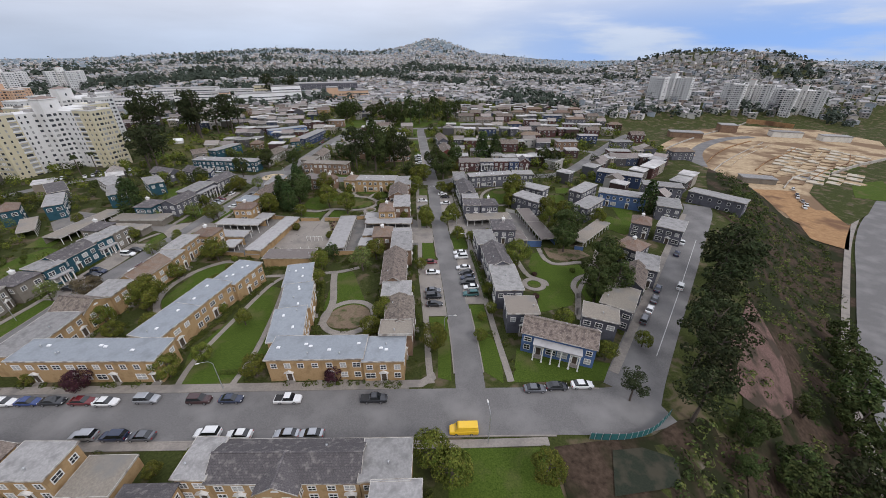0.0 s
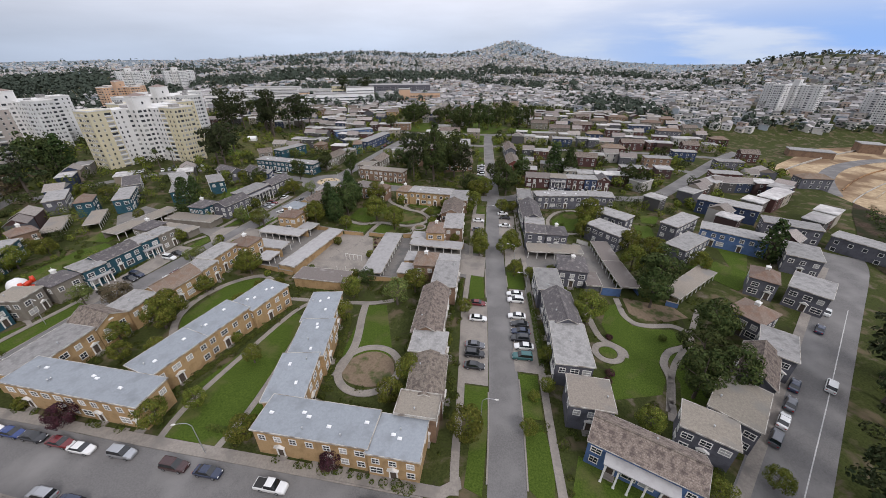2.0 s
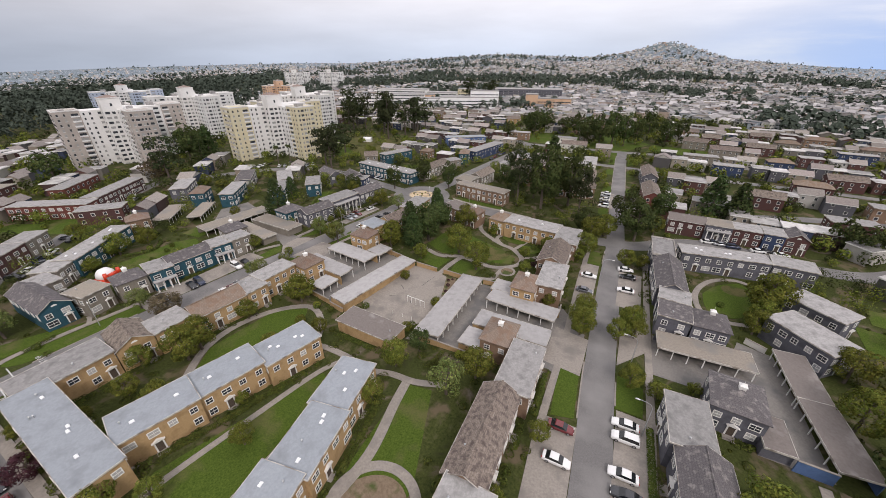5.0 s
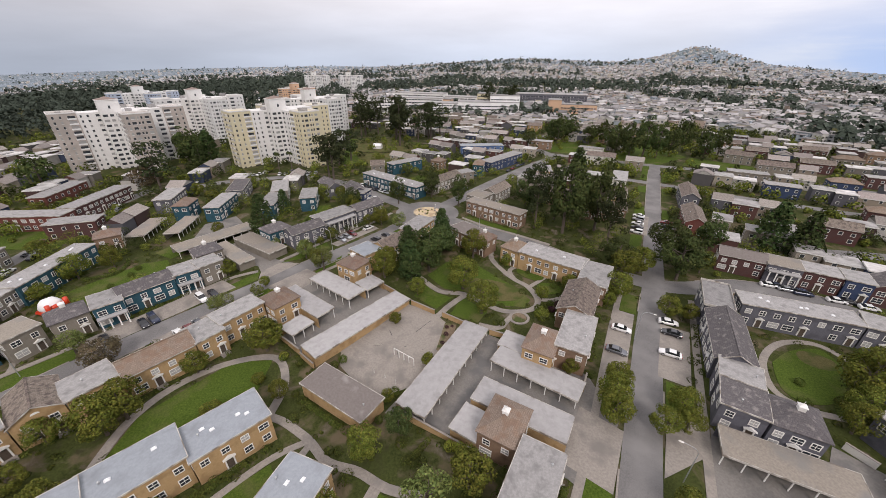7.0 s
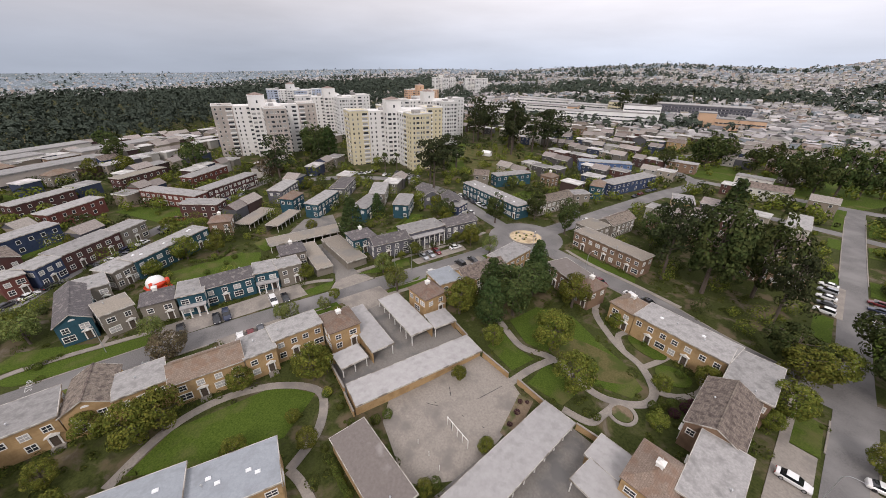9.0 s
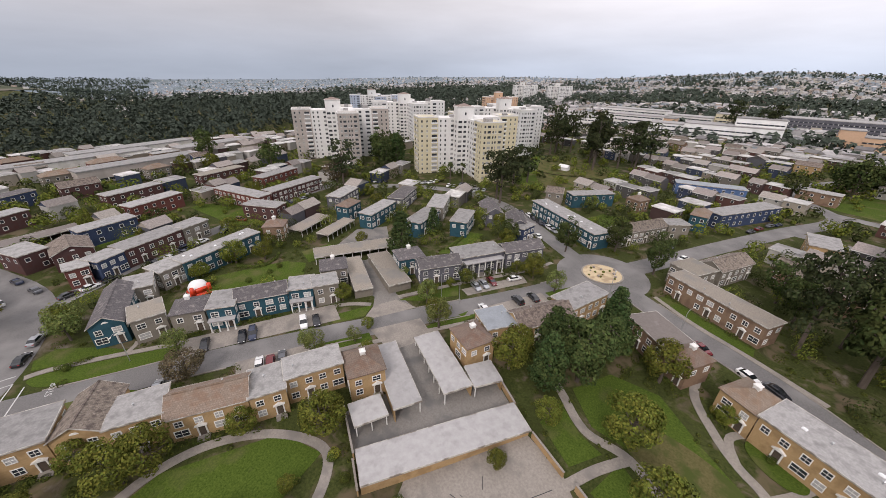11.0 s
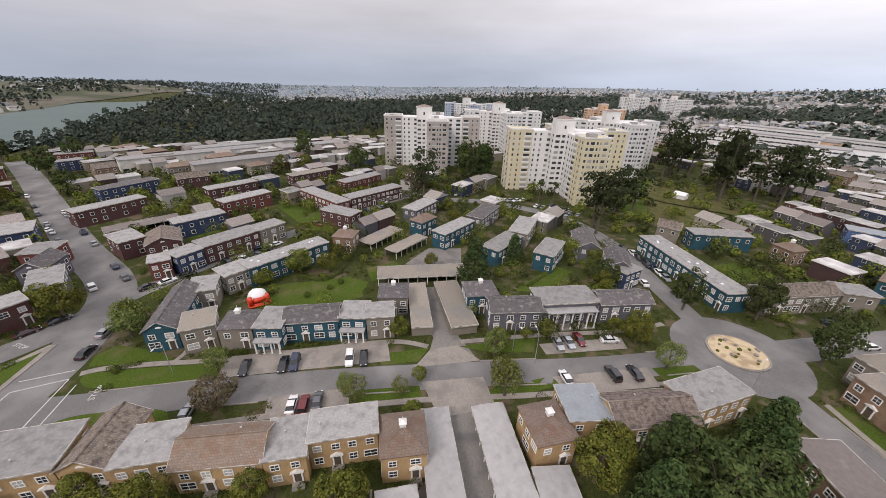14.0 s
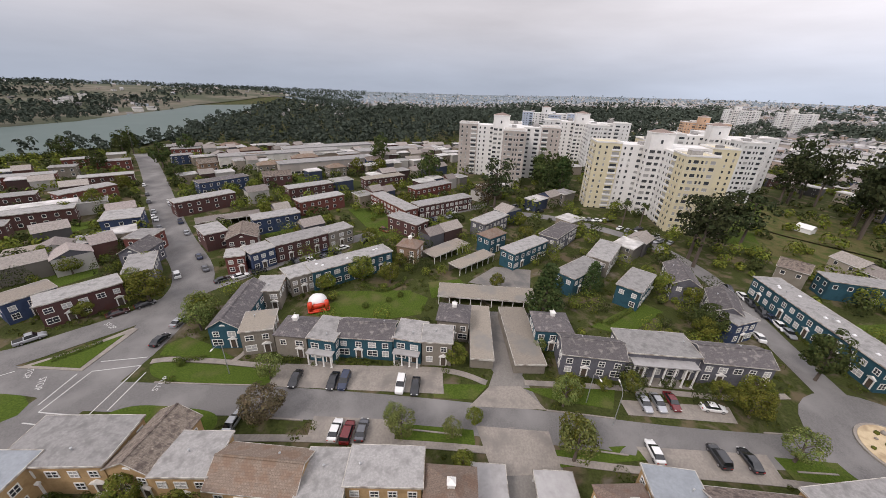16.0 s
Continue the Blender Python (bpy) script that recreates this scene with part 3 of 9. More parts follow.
        for x in (-W - o - 0.03, W + o - 0.03):
            bm = bmesh.new()
            for y0, y1 in ((-o, D / 2), (D + o, D / 2)):
                v = [bm.verts.new(p) for p in ((x, y0, zt - k * o - 0.2), (x, y1, zt + rise - 0.2), (x, y1, zt + rise + 0.02), (x, y0, zt - k * o + 0.02))]
                v2 = [bm.verts.new((q.co.x + 0.06, q.co.y, q.co.z)) for q in v]
                bm.faces.new(v)
                bm.faces.new(v2[::-1])
                for i in range(4):
                    j = (i + 1) % 4
                    bm.faces.new((v[j], v[i], v2[i], v2[j]))
            part("bargeboard", bm, FASCIA, r)
        share("vent_pipe", skylight_mesh()[1], r, pose(rng.uniform(-W * 0.6, W * 0.6), D * 0.75, h + rise * 0.45))
    elif roof == "gablex":
        k = rise / W
        zt = h + 0.16
        roof_slab(bm, (-W - o, D + o, zt - k * o), (-W - o, -o, zt - k * o), (0, -o, zt + rise), (0, D + o, zt + rise), 0.16)
        roof_slab(bm, (W + o, -o, zt - k * o), (W + o, D + o, zt - k * o), (0, D + o, zt + rise), (0, -o, zt + rise), 0.16)
        r = part("roof", bm, ROOF[cover], top)
        bm = bmesh.new()
        box(bm, -0.16, -o, zt + rise - 0.06, 0.16, D + o, zt + rise + 0.06)
        part("ridge_cap", bm, ROOF[cover], r)
        for y in (-o - 0.03, D + o - 0.03):
            bm = bmesh.new()
            for x0 in (-W - o, W + o):
                v = [bm.verts.new(p) for p in ((x0, y, zt - k * o - 0.2), (0, y, zt + rise - 0.2), (0, y, zt + rise + 0.02), (x0, y, zt - k * o + 0.02))]
                v2 = [bm.verts.new((q.co.x, q.co.y + 0.06, q.co.z)) for q in v]
                bm.faces.new(v)
                bm.faces.new(v2[::-1])
                for i in range(4):
                    j = (i + 1) % 4
                    bm.faces.new((v[j], v[i], v2[i], v2[j]))
            part("bargeboard", bm, FASCIA, r)
        fan = bmesh.new()
        ring = [fan.verts.new((0.6 * math.cos(t), -0.05, 0.45 * math.sin(t))) for t in [math.pi * i / 10 for i in range(11)]]
        fan.faces.new(ring)
        ex = bmesh.ops.extrude_face_region(fan, geom=fan.faces[:])
        for v in ex["geom"]:
            if isinstance(v, bmesh.types.BMVert):
                v.co.y += 0.08
        f = part("fan_vent", fan, TRIM, top)
        f.matrix_basis = pose(0, 0, h + 0.35)
    else:
        zt = h + 0.12
        rg = max(0.0, (w - depth) / 2)
        ry = max(0.0, (depth - w) / 2)
        lo = [bm.verts.new(p) for p in ((-W - o, -o, zt), (W + o, -o, zt), (W + o, D + o, zt), (-W - o, D + o, zt))]
        un = [bm.verts.new((v.co.x, v.co.y, zt - 0.16)) for v in lo]
        r0 = bm.verts.new((-rg, D / 2 - ry, zt + rise))
        r1 = bm.verts.new((rg + 0.01, D / 2 + ry + 0.01, zt + rise))
        if rg >= ry:
            for q in ((lo[0], lo[1], r1, r0), (lo[1], lo[2], r1), (lo[2], lo[3], r0, r1), (lo[3], lo[0], r0)):
                bm.faces.new(q)
        else:
            for q in ((lo[0], lo[1], r0), (lo[1], lo[2], r1, r0), (lo[2], lo[3], r1), (lo[3], lo[0], r0, r1)):
                bm.faces.new(q)
        bm.faces.new(un[::-1])
        for i in range(4):
            j = (i + 1) % 4
            bm.faces.new((lo[i], un[i], un[j], lo[j]))
        r = part("roof", bm, ROOF[cover], top)
        if cupola:
            share("cupola", cupola_meshes(), top, pose(0, D / 2, zt + rise - 0.2))
    # windows and doors
    shut = {"v": [], "f": [], "m": []}

    def put(m, me):
        if near == "far":
            k = len(shut["v"])
            shut["v"] += [tuple(m @ v.co) for v in me.vertices]
            shut["f"] += [tuple(k + i for i in p.vertices) for p in me.polygons]
            shut["m"] += [p.material_index for p in me.polygons]

    if near is True:
        BEDS.append((a, b, inward, depth, rng.random()))
    up_z, low_z = h - 1.75, 1.75

    def facade(length, place, doors, whole=True, low=0.85):
        bays = max(1, round(length / (3.7 if near == "far" else 2.9)))
        for k in range(bays):
            x = -length / 2 + length * (k + 0.5) / bays
            x += rng.uniform(-0.15, 0.15)
            if h > 4.5:
                size, blind = rng.choice(((1.1, 1.15), (1.5, 1.15), (1.1, 1.15))), rng.random() < 0.35
                if near == "far":
                    put(place(x, up_z), far_window_mesh(1.0, 1.05))
                else:
                    window(top, place(x, up_z), *size, blind, whole or not near)
            if near == "far":
                if rng.random() < 0.7:
                    put(place(x, low_z), far_window_mesh(1.15, 1.2))
            elif doors and k % 3 == 1:
                door(top, place(x, 0.25), near is True and a.y < 140 and a.x > -100)
            elif rng.random() < low:
                window(top, place(x, low_z), *rng.choice(((1.2, 1.3), (2.0, 1.35))), rng.random() < 0.35, whole or not near)

    if front:
        facade(w, lambda x, zz: pose(x, 0, zz), True, False)
    if back:
        facade(w, lambda x, zz: pose(-x, D, zz, 0, 0, 180), near is True and w > 9)
    if ends:
        facade(D, lambda x, zz: pose(W, D / 2 + x, zz, 0, 0, 90), False, True, 0.35)
        facade(D, lambda x, zz: pose(-W, D / 2 - x, zz, 0, 0, -90), False, True, 0.35)
    if shut["f"]:
        ob = mesh_object("windows", shut["v"], shut["f"], [TRIM, GLASS], top)
        ob.data.polygons.foreach_set("material_index", shut["m"])
        tagged(ob, kind="stuff")
    if porch:
        x0, x1, out_d, zt = porch
        bm = bmesh.new()
        box(bm, x0, -out_d, zt, x1, -0.01, zt + 0.28)
        box(bm, x0 - 0.12, -out_d - 0.12, zt + 0.28, x1 + 0.12, -0.012, zt + 0.36)
        pr = part("porch_roof", bm, ROOF["deck"], top, "pale grey porch roof")
        n = max(2, round((x1 - x0) / 2.0) + 1)
        if "col" + str(zt) not in CACHE:
            bm = bmesh.new()
            box(bm, -0.13, -0.13, 0, 0.13, 0.13, zt)
            box(bm, -0.2, -0.2, 0, 0.2, 0.2, 0.2)
            box(bm, -0.19, -0.19, zt - 0.2, 0.19, 0.19, zt)
            me = bpy.data.meshes.new("column")
            bm.to_mesh(me)
            bm.free()
            me.materials.append(TRIM)
            CACHE["col" + str(zt)] = me
        for k in range(n):
            share("column", CACHE["col" + str(zt)], pr, pose(x0 + 0.25 + (x1 - x0 - 0.5) * k / (n - 1), -out_d + 0.2, 0))
        bm = bmesh.new()
        box(bm, x0 - 0.2, -out_d - 0.3, -2.0, x1 + 0.2, -0.005, 0.0)
        part("porch_floor", bm, CONCRETE, top)
    return top


def carport(a, b, depth, h=2.9, cover="beige", open_front=True, wall="tan", z=None, open_back=False):
    """A long flat-roofed shelter with posts along its open side and a wall at its back."""
    a, b = Vector((*a, 0)), Vector((*b, 0))
    w = (b - a).length
    ang = math.degrees(math.atan2(b.y - a.y, b.x - a.x))
    mid = (a + b) / 2
    inward = Vector((-(b - a).y, (b - a).x, 0)).normalized()
    c = mid + inward * depth / 2
    FOOT.append((Vector((a.x, a.y)), Vector((b.x - a.x, b.y - a.y)), depth))
    top = new("carport")
    top.matrix_basis = pose(mid.x, mid.y, land(c.x, c.y) if z is None else z, 0, 0, ang)
    tagged(top, f"long open carport with {ROOFWORDS[cover]} and {WORDS[wall]} walls", "carport", "carports")
    W, D = w / 2, depth
    bm = bmesh.new()
    box(bm, -W, -0.2, h - 0.32, W, D + 0.1, h)
    r = part("roof", bm, ROOF[cover], top)
    bm = bmesh.new()
    box(bm, -W - 0.08, -0.28, h - 0.36, W + 0.08, -0.2, h + 0.06)
    box(bm, -W - 0.08, D + 0.1, h - 0.36, W + 0.08, D + 0.18, h + 0.06)
    box(bm, -W - 0.08, -0.2, h - 0.36, -W, D + 0.1, h + 0.06)
    box(bm, W, -0.2, h - 0.36, W + 0.08, D + 0.1, h + 0.06)
    part("fascia", bm, FASCIA, r)
    walls = []
    if not open_back:
        walls.append((-W, D - 0.15, W, D))
    if not open_front:
        walls += [(-W, 0.3, -W + 0.15, D - 0.15), (W - 0.15, 0.3, W, D - 0.15)]
        walls.append((-W + 0.15, 0.3, W - 0.15, 0.45))
    for x0, y0, x1, y1 in walls:
        bm = bmesh.new()
        box(bm, x0, y0, -2.0, x1, y1, h - 0.32)
        part("wall", bm, STUCCO[wall], top)
    if open_front:
        if "post" not in CACHE:
            bm = bmesh.new()
            box(bm, -0.08, -0.08, -0.6, 0.08, 0.08, 2.6)
            me = bpy.data.meshes.new("post")
            bm.to_mesh(me)
            bm.free()
            me.materials.append(TRIM)
            CACHE["post"] = me
        n = max(2, round(w / 3.0) + 1)
        for k in range(n):
            share("post", CACHE["post"], top, pose(-W + 0.3 + (w - 0.6) * k / (n - 1), 0.1, 0))
    return top


# ---- roads, pavements, lawns ----
ROADS = []


def road(name, pts, wide, lift=0.07, smooth_it=True):
    ROADS.append((curve(pts), wide))
    return sheet(name, strip(curve(pts) if smooth_it else pts, wide), lift, ASPHALT, label="grey asphalt street with worn patches", category="road")


def pave(name, pts, wide=1.5, lift=0.10, label="pale concrete footpath beside lawns", category="path", mat=None):
    return sheet(name, strip(curve(pts), wide), lift, mat or CONCRETE, label=label, category=category, thick=0.12)


def lawn(pts, lift=0.06, mat=None, label="mown green lawn with worn patches"):
    return sheet("lawn", pts, lift, mat or GRASS, kind="stuff", label=label, category="lawn", thick=0.1)


road("road_front", [(46.5, 48.6), (38, 46.6), (20, 47), (-30, 47.3), (-60, 47.4), (-88, 48.2), (-104, 51), (-118, 53), (-135, 51.5), (-153, 45), (-190, 15), (-300, -68), (-420, -165)], 10.8)
road("road_centre", [(8.8, 49), (8.4, 68), (6.3, 99), (4.2, 124), (2.2, 158), (1.2, 185), (-0.5, 204), (-5.3, 265), (-9.4, 323), (-10.9, 352)], 6.3, 0.078)
road("road_west", [(-104, 54), (-103, 75), (-102.4, 90), (-100, 115), (-96.5, 140), (-92.5, 165), (-90, 190)], 7.0, 0.074)
road("road_ring", [(-80, 199.5), (-62, 197), (-49, 196.3), (-36, 194.5), (-22, 191), (-4, 189.5), (8, 192), (24, 203), (40, 205), (60, 201), (81.6, 209), (117, 253), (151, 296), (172, 318)], 7.0, 0.082)
road("road_north", [(-88, 212), (-86, 235), (-84, 260), (-80, 300), (-76, 338), (-95, 359), (-110, 389), (-105, 418), (-92, 470)], 7.5, 0.086)
road("road_tower", [(-99, 201), (-118, 205), (-140, 210), (-160, 212), (-185, 205), (-208, 180), (-218, 150)], 6.5, 0.09)
road("road_hill", [(42, 50), (48, 58), (65, 79), (96, 117), (118, 144), (124, 154)], 11.0, 0.09)
road("road_corner", [(-106, 50), (-107.4, 42), (-108.2, 34), (-109.6, 24), (-112, 8), (-114, -12)], 6.8, 0.094)
road("road_fork", [(-110.4, 22), (-114, 30), (-120.6, 37.2), (-128.6, 45), (-137, 49.6)], 7.6, 0.101)
road("road_brick", [(-138, 50), (-150, 60), (-170, 78), (-190, 101), (-214, 128), (-228, 150)], 6.0, 0.098)
road("road_cross_north", [(-84, 346), (-40, 349), (-10.7, 351), (25, 356), (80, 352), (150, 352)], 7.0, 0.088)
road("road_far_east", [(30, 235), (60, 250), (100, 262), (117, 256)], 6.0, 0.091)
road("road_mid_north", [(-80, 300), (-45, 305), (-8, 306), (40, 303), (95, 304), (150, 297)], 6.0, 0.0895)
sheet("road_circle", oval(-90, 201, 14, 14, wob=0.0), 0.102, ASPHALT, label="asphalt traffic circle round a planted island", category="road")
sheet("pavement_bays_west", [(-1.5, 76.4), (4.6, 76.4), (2.6, 106), (-2.9, 106)], 0.11, CONCRETE, label="concrete parking bays beside the street", category="parking")
sheet("pavement_bays_east", [(10.2, 81.5), (15.4, 81.5), (13.8, 113.6), (8.6, 113.6)], 0.11, CONCRETE, label="concrete parking bays beside the street", category="parking")
sheet("pavement_court", [(-57, 117), (-66, 126), (-60.6, 143), (-49.4, 144), (-41.2, 141), (-38.6, 122), (-44, 113.5)], 0.07, CONCRETE, label="stained concrete ball court with cracks", category="court")
sheet("pavement_garage_yard", [(-40, 112.5), (-8, 118), (-1.5, 117), (-0.5, 133), (-8, 142), (-39.5, 143.5)], 0.07, YARD, label="concrete garage yard between carports", category="yard")
sheet("pavement_garage_yard_west", [(-77, 115.4), (-66.4, 114.4), (-57.5, 143.6), (-73.4, 146), (-75, 140.6), (-96, 139.5), (-97, 129), (-84, 127), (-77.6, 124)], 0.07, YARD, label="concrete garage yard between carports", category="yard")
sheet("pavement_garage_yard_far", [(-133, 121), (-110, 132), (-103, 129), (-101, 140), (-109, 138), (-132, 147)], 0.07, YARD, label="concrete garage yard between carports", category="yard")
sheet("pavement_bays_far", [(-112.3, 86), (-106.2, 86), (-104.2, 121), (-110.4, 121)], 0.11, CONCRETE, label="concrete parking bays beside the street", category="parking")
sheet("pavement_front", [(-92, 53), (-1.5, 53), (1.5, 55.2), (1.0, 57), (-2, 54.9), (-92, 54.9)], 0.16, CONCRETE, label="pale concrete pavement along the kerb", category="pavement", thick=0.2)

lawn([(-54, 55), (-42, 55), (-37.2, 62), (-44, 92), (-49.5, 94), (-57, 64)])
lawn([(-78, 86), (-77.5, 104), (-71, 109.5), (-65, 101), (-69, 85), (-73, 79)])
lawn([(-31.5, 100), (-25.5, 101), (-18, 82), (-20.5, 74), (-28.5, 75), (-30, 82)])
lawn(oval(-22, 77, 5.5, 5.5, seed=3), 0.09, DIRT, "dry bare round bed in a lawn")
lawn([(-60.6, 158), (-59.5, 168), (-51, 172), (-40.6, 168), (-33.5, 165.8), (-28, 162), (-28.4, 158), (-34.9, 155.4), (-39.9, 156.2), (-45, 157), (-52.6, 154.6)])
lawn([(-45.4, 153.4), (-36.3, 151.6), (-36.5, 146), (-44.6, 145.4)])
lawn([(-59, 153.4), (-52.6, 151.6), (-48, 152), (-49.2, 145.6), (-58, 147)])
lawn(oval(-40, 161, 9, 5.5, 10, seed=4), 0.085, DRY, "dry worn patch in a lawn")
lawn(oval(-33, 175.2, 4.8, 2.6, -12, seed=6, wob=0.03), 0.14)
lawn(oval(-25.4, 170.4, 3.4, 3.0, 20, seed=7, wob=0.03), 0.14)
lawn([(-40.8, 132.5), (-44.0, 141.8), (-41.0, 142.6), (-39.4, 137.8), (-39.6, 132.5)], 0.12, DIRT, "brown planting bed along the court wall")
lawn(oval(-27.9, 153, 1.9, 1.9, seed=3, wob=0.0), 0.14, DIRT, "dry bare round bed in a lawn")
lawn([(32.6, 101.6), (36, 110), (38.5, 111.1), (38.4, 106), (40.4, 102.2), (45.4, 101.6), (50, 102.0), (51.8, 99.6), (50.1, 96.9), (45.4, 94.4), (42.4, 89.3), (42.2, 84.4), (40.2, 80.3), (29.3, 77), (31.3, 86.4), (35, 88.6), (35.6, 92), (33.4, 96)])
lawn(oval(31.9, 91, 2.0, 1.9, seed=5, wob=0.02), 0.14)
lawn([(44.8, 91.6), (45, 84), (43, 78), (50, 78), (54, 88), (52, 96)])
lawn([(41, 107.5), (43.4, 104.6), (50, 105.4), (56, 108), (54, 112), (41, 114.6)], 0.066, DIRT, "bare earth under garden trees")
lawn(curve([(26.3, 168), (30.6, 175), (37, 179), (39.4, 171), (35.4, 161), (30, 157.6), (26.7, 160), (26.3, 168)], 4)[:-1], 0.09)
lawn(oval(35, 174, 3.6, 3.0, 20, seed=9), 0.1, DRY, "dry worn patch in a lawn")
for pts in ([(58, 157), (64, 156.8), (65.7, 168.9), (59.2, 169.4)], [(63.4, 172.4), (68.7, 171.4), (72.6, 180.2), (64.6, 180.5)], [(80.6, 137.8), (83.6, 134.3), (93.2, 152.5), (84.6, 158.5)],
            [(-4.4, 124.2), (0.1, 124.6), (1.7, 107.7), (-2.4, 106.6)], [(-0.6, 76), (4.6, 76), (4.9, 66), (1.0, 66)], [(6.4, 149), (11.4, 149), (11.8, 133), (7.4, 132.6)], [(7.9, 123), (12.9, 123), (13.2, 114), (8.3, 114)], [(10.9, 81), (15, 81), (15.4, 70), (11.1, 70)], [(-6.6, 180), (-2.6, 180), (-1.9, 170.4), (-6.0, 170.4)], [(-5.4, 147.6), (-1.6, 147.6), (-1.2, 134), (-4.6, 134)],
            [(-216, 80), (-218, 89), (-192, 106.5), (-183, 98.6)], [(-185, 54.5), (-199, 64.6), (-193, 70), (-179, 59.7)], [(-267, 33), (-271.5, 40), (-247.4, 56), (-240, 51)], [(-182, -31.5), (-194, -17), (-188, -11), (-174, -22.5)], [(-146.5, 2), (-158, 12.7), (-150, 19), (-142, 14)],
            [(-193, 269), (-164.7, 247), (-158, 288), (-164.4, 291), (-181.8, 281)], [(-228, 292), (-212, 279), (-198, 277), (-168, 301), (-184, 330), (-212, 318)], [(-99, 380), (-76, 406), (-46, 366), (-56, 356), (-84, 356)], [(-48, 358), (-8, 358), (6, 392), (-20, 420), (-60, 400)], [(4, 362), (60, 362), (60, 380), (8, 392)], [(-130, 86), (-141, 96), (-143, 113), (-131.4, 114), (-130.7, 98.7)],
            [(-97.6, 113), (-93.8, 113), (-92.9, 126), (-96.2, 126)], [(-90, 177), (-85.4, 177), (-84, 190), (-88.4, 190)], [(-126, 160), (-122.4, 168), (-133, 184), (-138, 180)], [(-148, 118), (-139, 119), (-141, 132), (-150, 128)],
            [(-106, 24), (-104.6, 37.8), (-104, 42.4), (-102, 45.2), (-99.5, 45.6), (-96, 42), (-96, 24)]):
    lawn(pts, 0.0765)
for y0, y1 in ((212, 226), (250, 262), (286, 298), (312, 340)):
    for sx in (-1, 1):
        xc = -0.9 - (y0 - 204) * 0.068
        lawn([(xc + sx * 3.6, y0), (xc + sx * 7.6, y0), (xc + sx * 7.6 - 0.9, y1), (xc + sx * 3.6 - 0.9, y1)], 0.068)
lawn([(-142, 92), (-143, 112), (-139, 118), (-131, 116), (-128, 105), (-129.5, 92)])
lawn([(-238, 307), (-217, 329), (-182, 319), (-156, 272), (-160, 243), (-192, 262)], 0.1, DRY, "wide dry olive lawn below the towers")
lawn([(-127.5, 235), (-128, 247.5), (-117, 252), (-116.5, 233)], 0.1)
lawn([(-271, 33), (-276, 38.5), (-252, 56), (-246, 50)], 0.12)
lawn([(-216, 80), (-218, 86.5), (-190.5, 108), (-181.5, 102), (-186, 96)], 0.12)
lawn([(-185.5, 53), (-196, 56), (-197.5, 64), (-191, 66.5), (-185.5, 61), (-180, 57)], 0.12)
sheet("pavement_court_far", [(-148.0, 130.4), (-158.9, 140.6), (-156.8, 152.5), (-142.2, 148.4)], 0.11, YARD, label="tan concrete court behind a carport", category="yard")
lawn([(1.8, 55.5), (4.8, 54.5), (5.1, 73), (2.2, 73)])
lawn([(12.2, 57), (16, 53.6), (16.8, 62), (15.2, 69), (11.6, 69)])
lawn([(3.4, 39.4), (21.4, 39.2), (21.8, 30), (20, 14), (3, 14)])
lawn([(18, 53.8), (42, 53.8), (45, 58), (34, 60), (21, 64)])

for pts in ([(-106.9, 117.6), (-106.5, 130.2), (-102.8, 127), (-103.3, 119.2)], [(-105.6, 137.2), (-105.1, 156.4), (-100.2, 153.7), (-102.4, 143.3)], curve([(-98.6, 60.4), (-100.3, 61.1), (-101.6, 65), (-101, 73.5), (-100, 78.5), (-98.2, 80.4), (-95.8, 79.8), (-95, 72), (-96, 63), (-98.6, 60.4)], 4)[:-1],
            [(-92, 135.9), (-92.6, 153.5), (-90, 155.1), (-89, 137.5)], [(-114.9, 59.6), (-118.4, 58.9), (-121.4, 61.8), (-118.2, 69.2), (-114.3, 75.6), (-113.6, 73.5), (-114.8, 62.5)], curve([(-111.3, 60.0), (-112.7, 61), (-112.4, 68.9), (-111.2, 81.2), (-110.6, 87.3), (-108.5, 88.6), (-106.6, 87.0), (-106.7, 77.7), (-107.4, 68.6), (-108.7, 62.6), (-111.3, 60.0)], 4)[:-1],
            [(-73.8, 203), (-72.5, 207.5), (-49, 204.5), (-48, 201.5)], [(-150, 262), (-175, 250), (-186, 242), (-245, 306), (-210, 326), (-165, 300)], [(-200, 110), (-214, 98), (-205, 92), (-190, 100)], [(-12, 330), (-60, 345), (-55, 372), (-8, 362)], 
            [(66, 137), (78, 142), (86, 132), (76, 124)]):
    lawn(pts, 0.0758)
pave("path_west_side", [(0.4, 54), (-0.3, 61), (-0.9, 73), (-2.4, 90), (-3.6, 104), (-4.4, 128), (-6.2, 157), (-7.4, 186)], 1.5, 0.12)
pave("path_east_side", [(17.7, 54), (16.7, 68.4), (15.9, 84.5), (14.6, 113.7), (12.8, 144.7), (10.6, 186)], 1.5, 0.12)
pave("path_lawn_east", [(-42.4, 53.8), (-41.6, 64.7), (-43.4, 82), (-47.1, 101)], 1.3)
pave("path_lawn_west", [(-53.7, 53.6), (-54.4, 62.2), (-52.6, 77.6), (-50.6, 93.5), (-48, 100)], 1.3)
pave("path_court_east", [(-28.6, 73.8), (-28, 83.7), (-30.4, 94.5), (-31.6, 100.6)], 2.0)
pave("path_bed_ring", [(-22 + 6.8 * math.cos(k * 0.5236), 77 + 6.8 * math.sin(k * 0.5236)) for k in range(13)], 1.7, 0.12)
pave("path_between", [(-58.5, 99.8), (-54.8, 100.6), (-48, 100.6), (-41.8, 99.5), (-36, 101), (-30, 101.4), (-24, 103.4)], 1.6, 0.13)
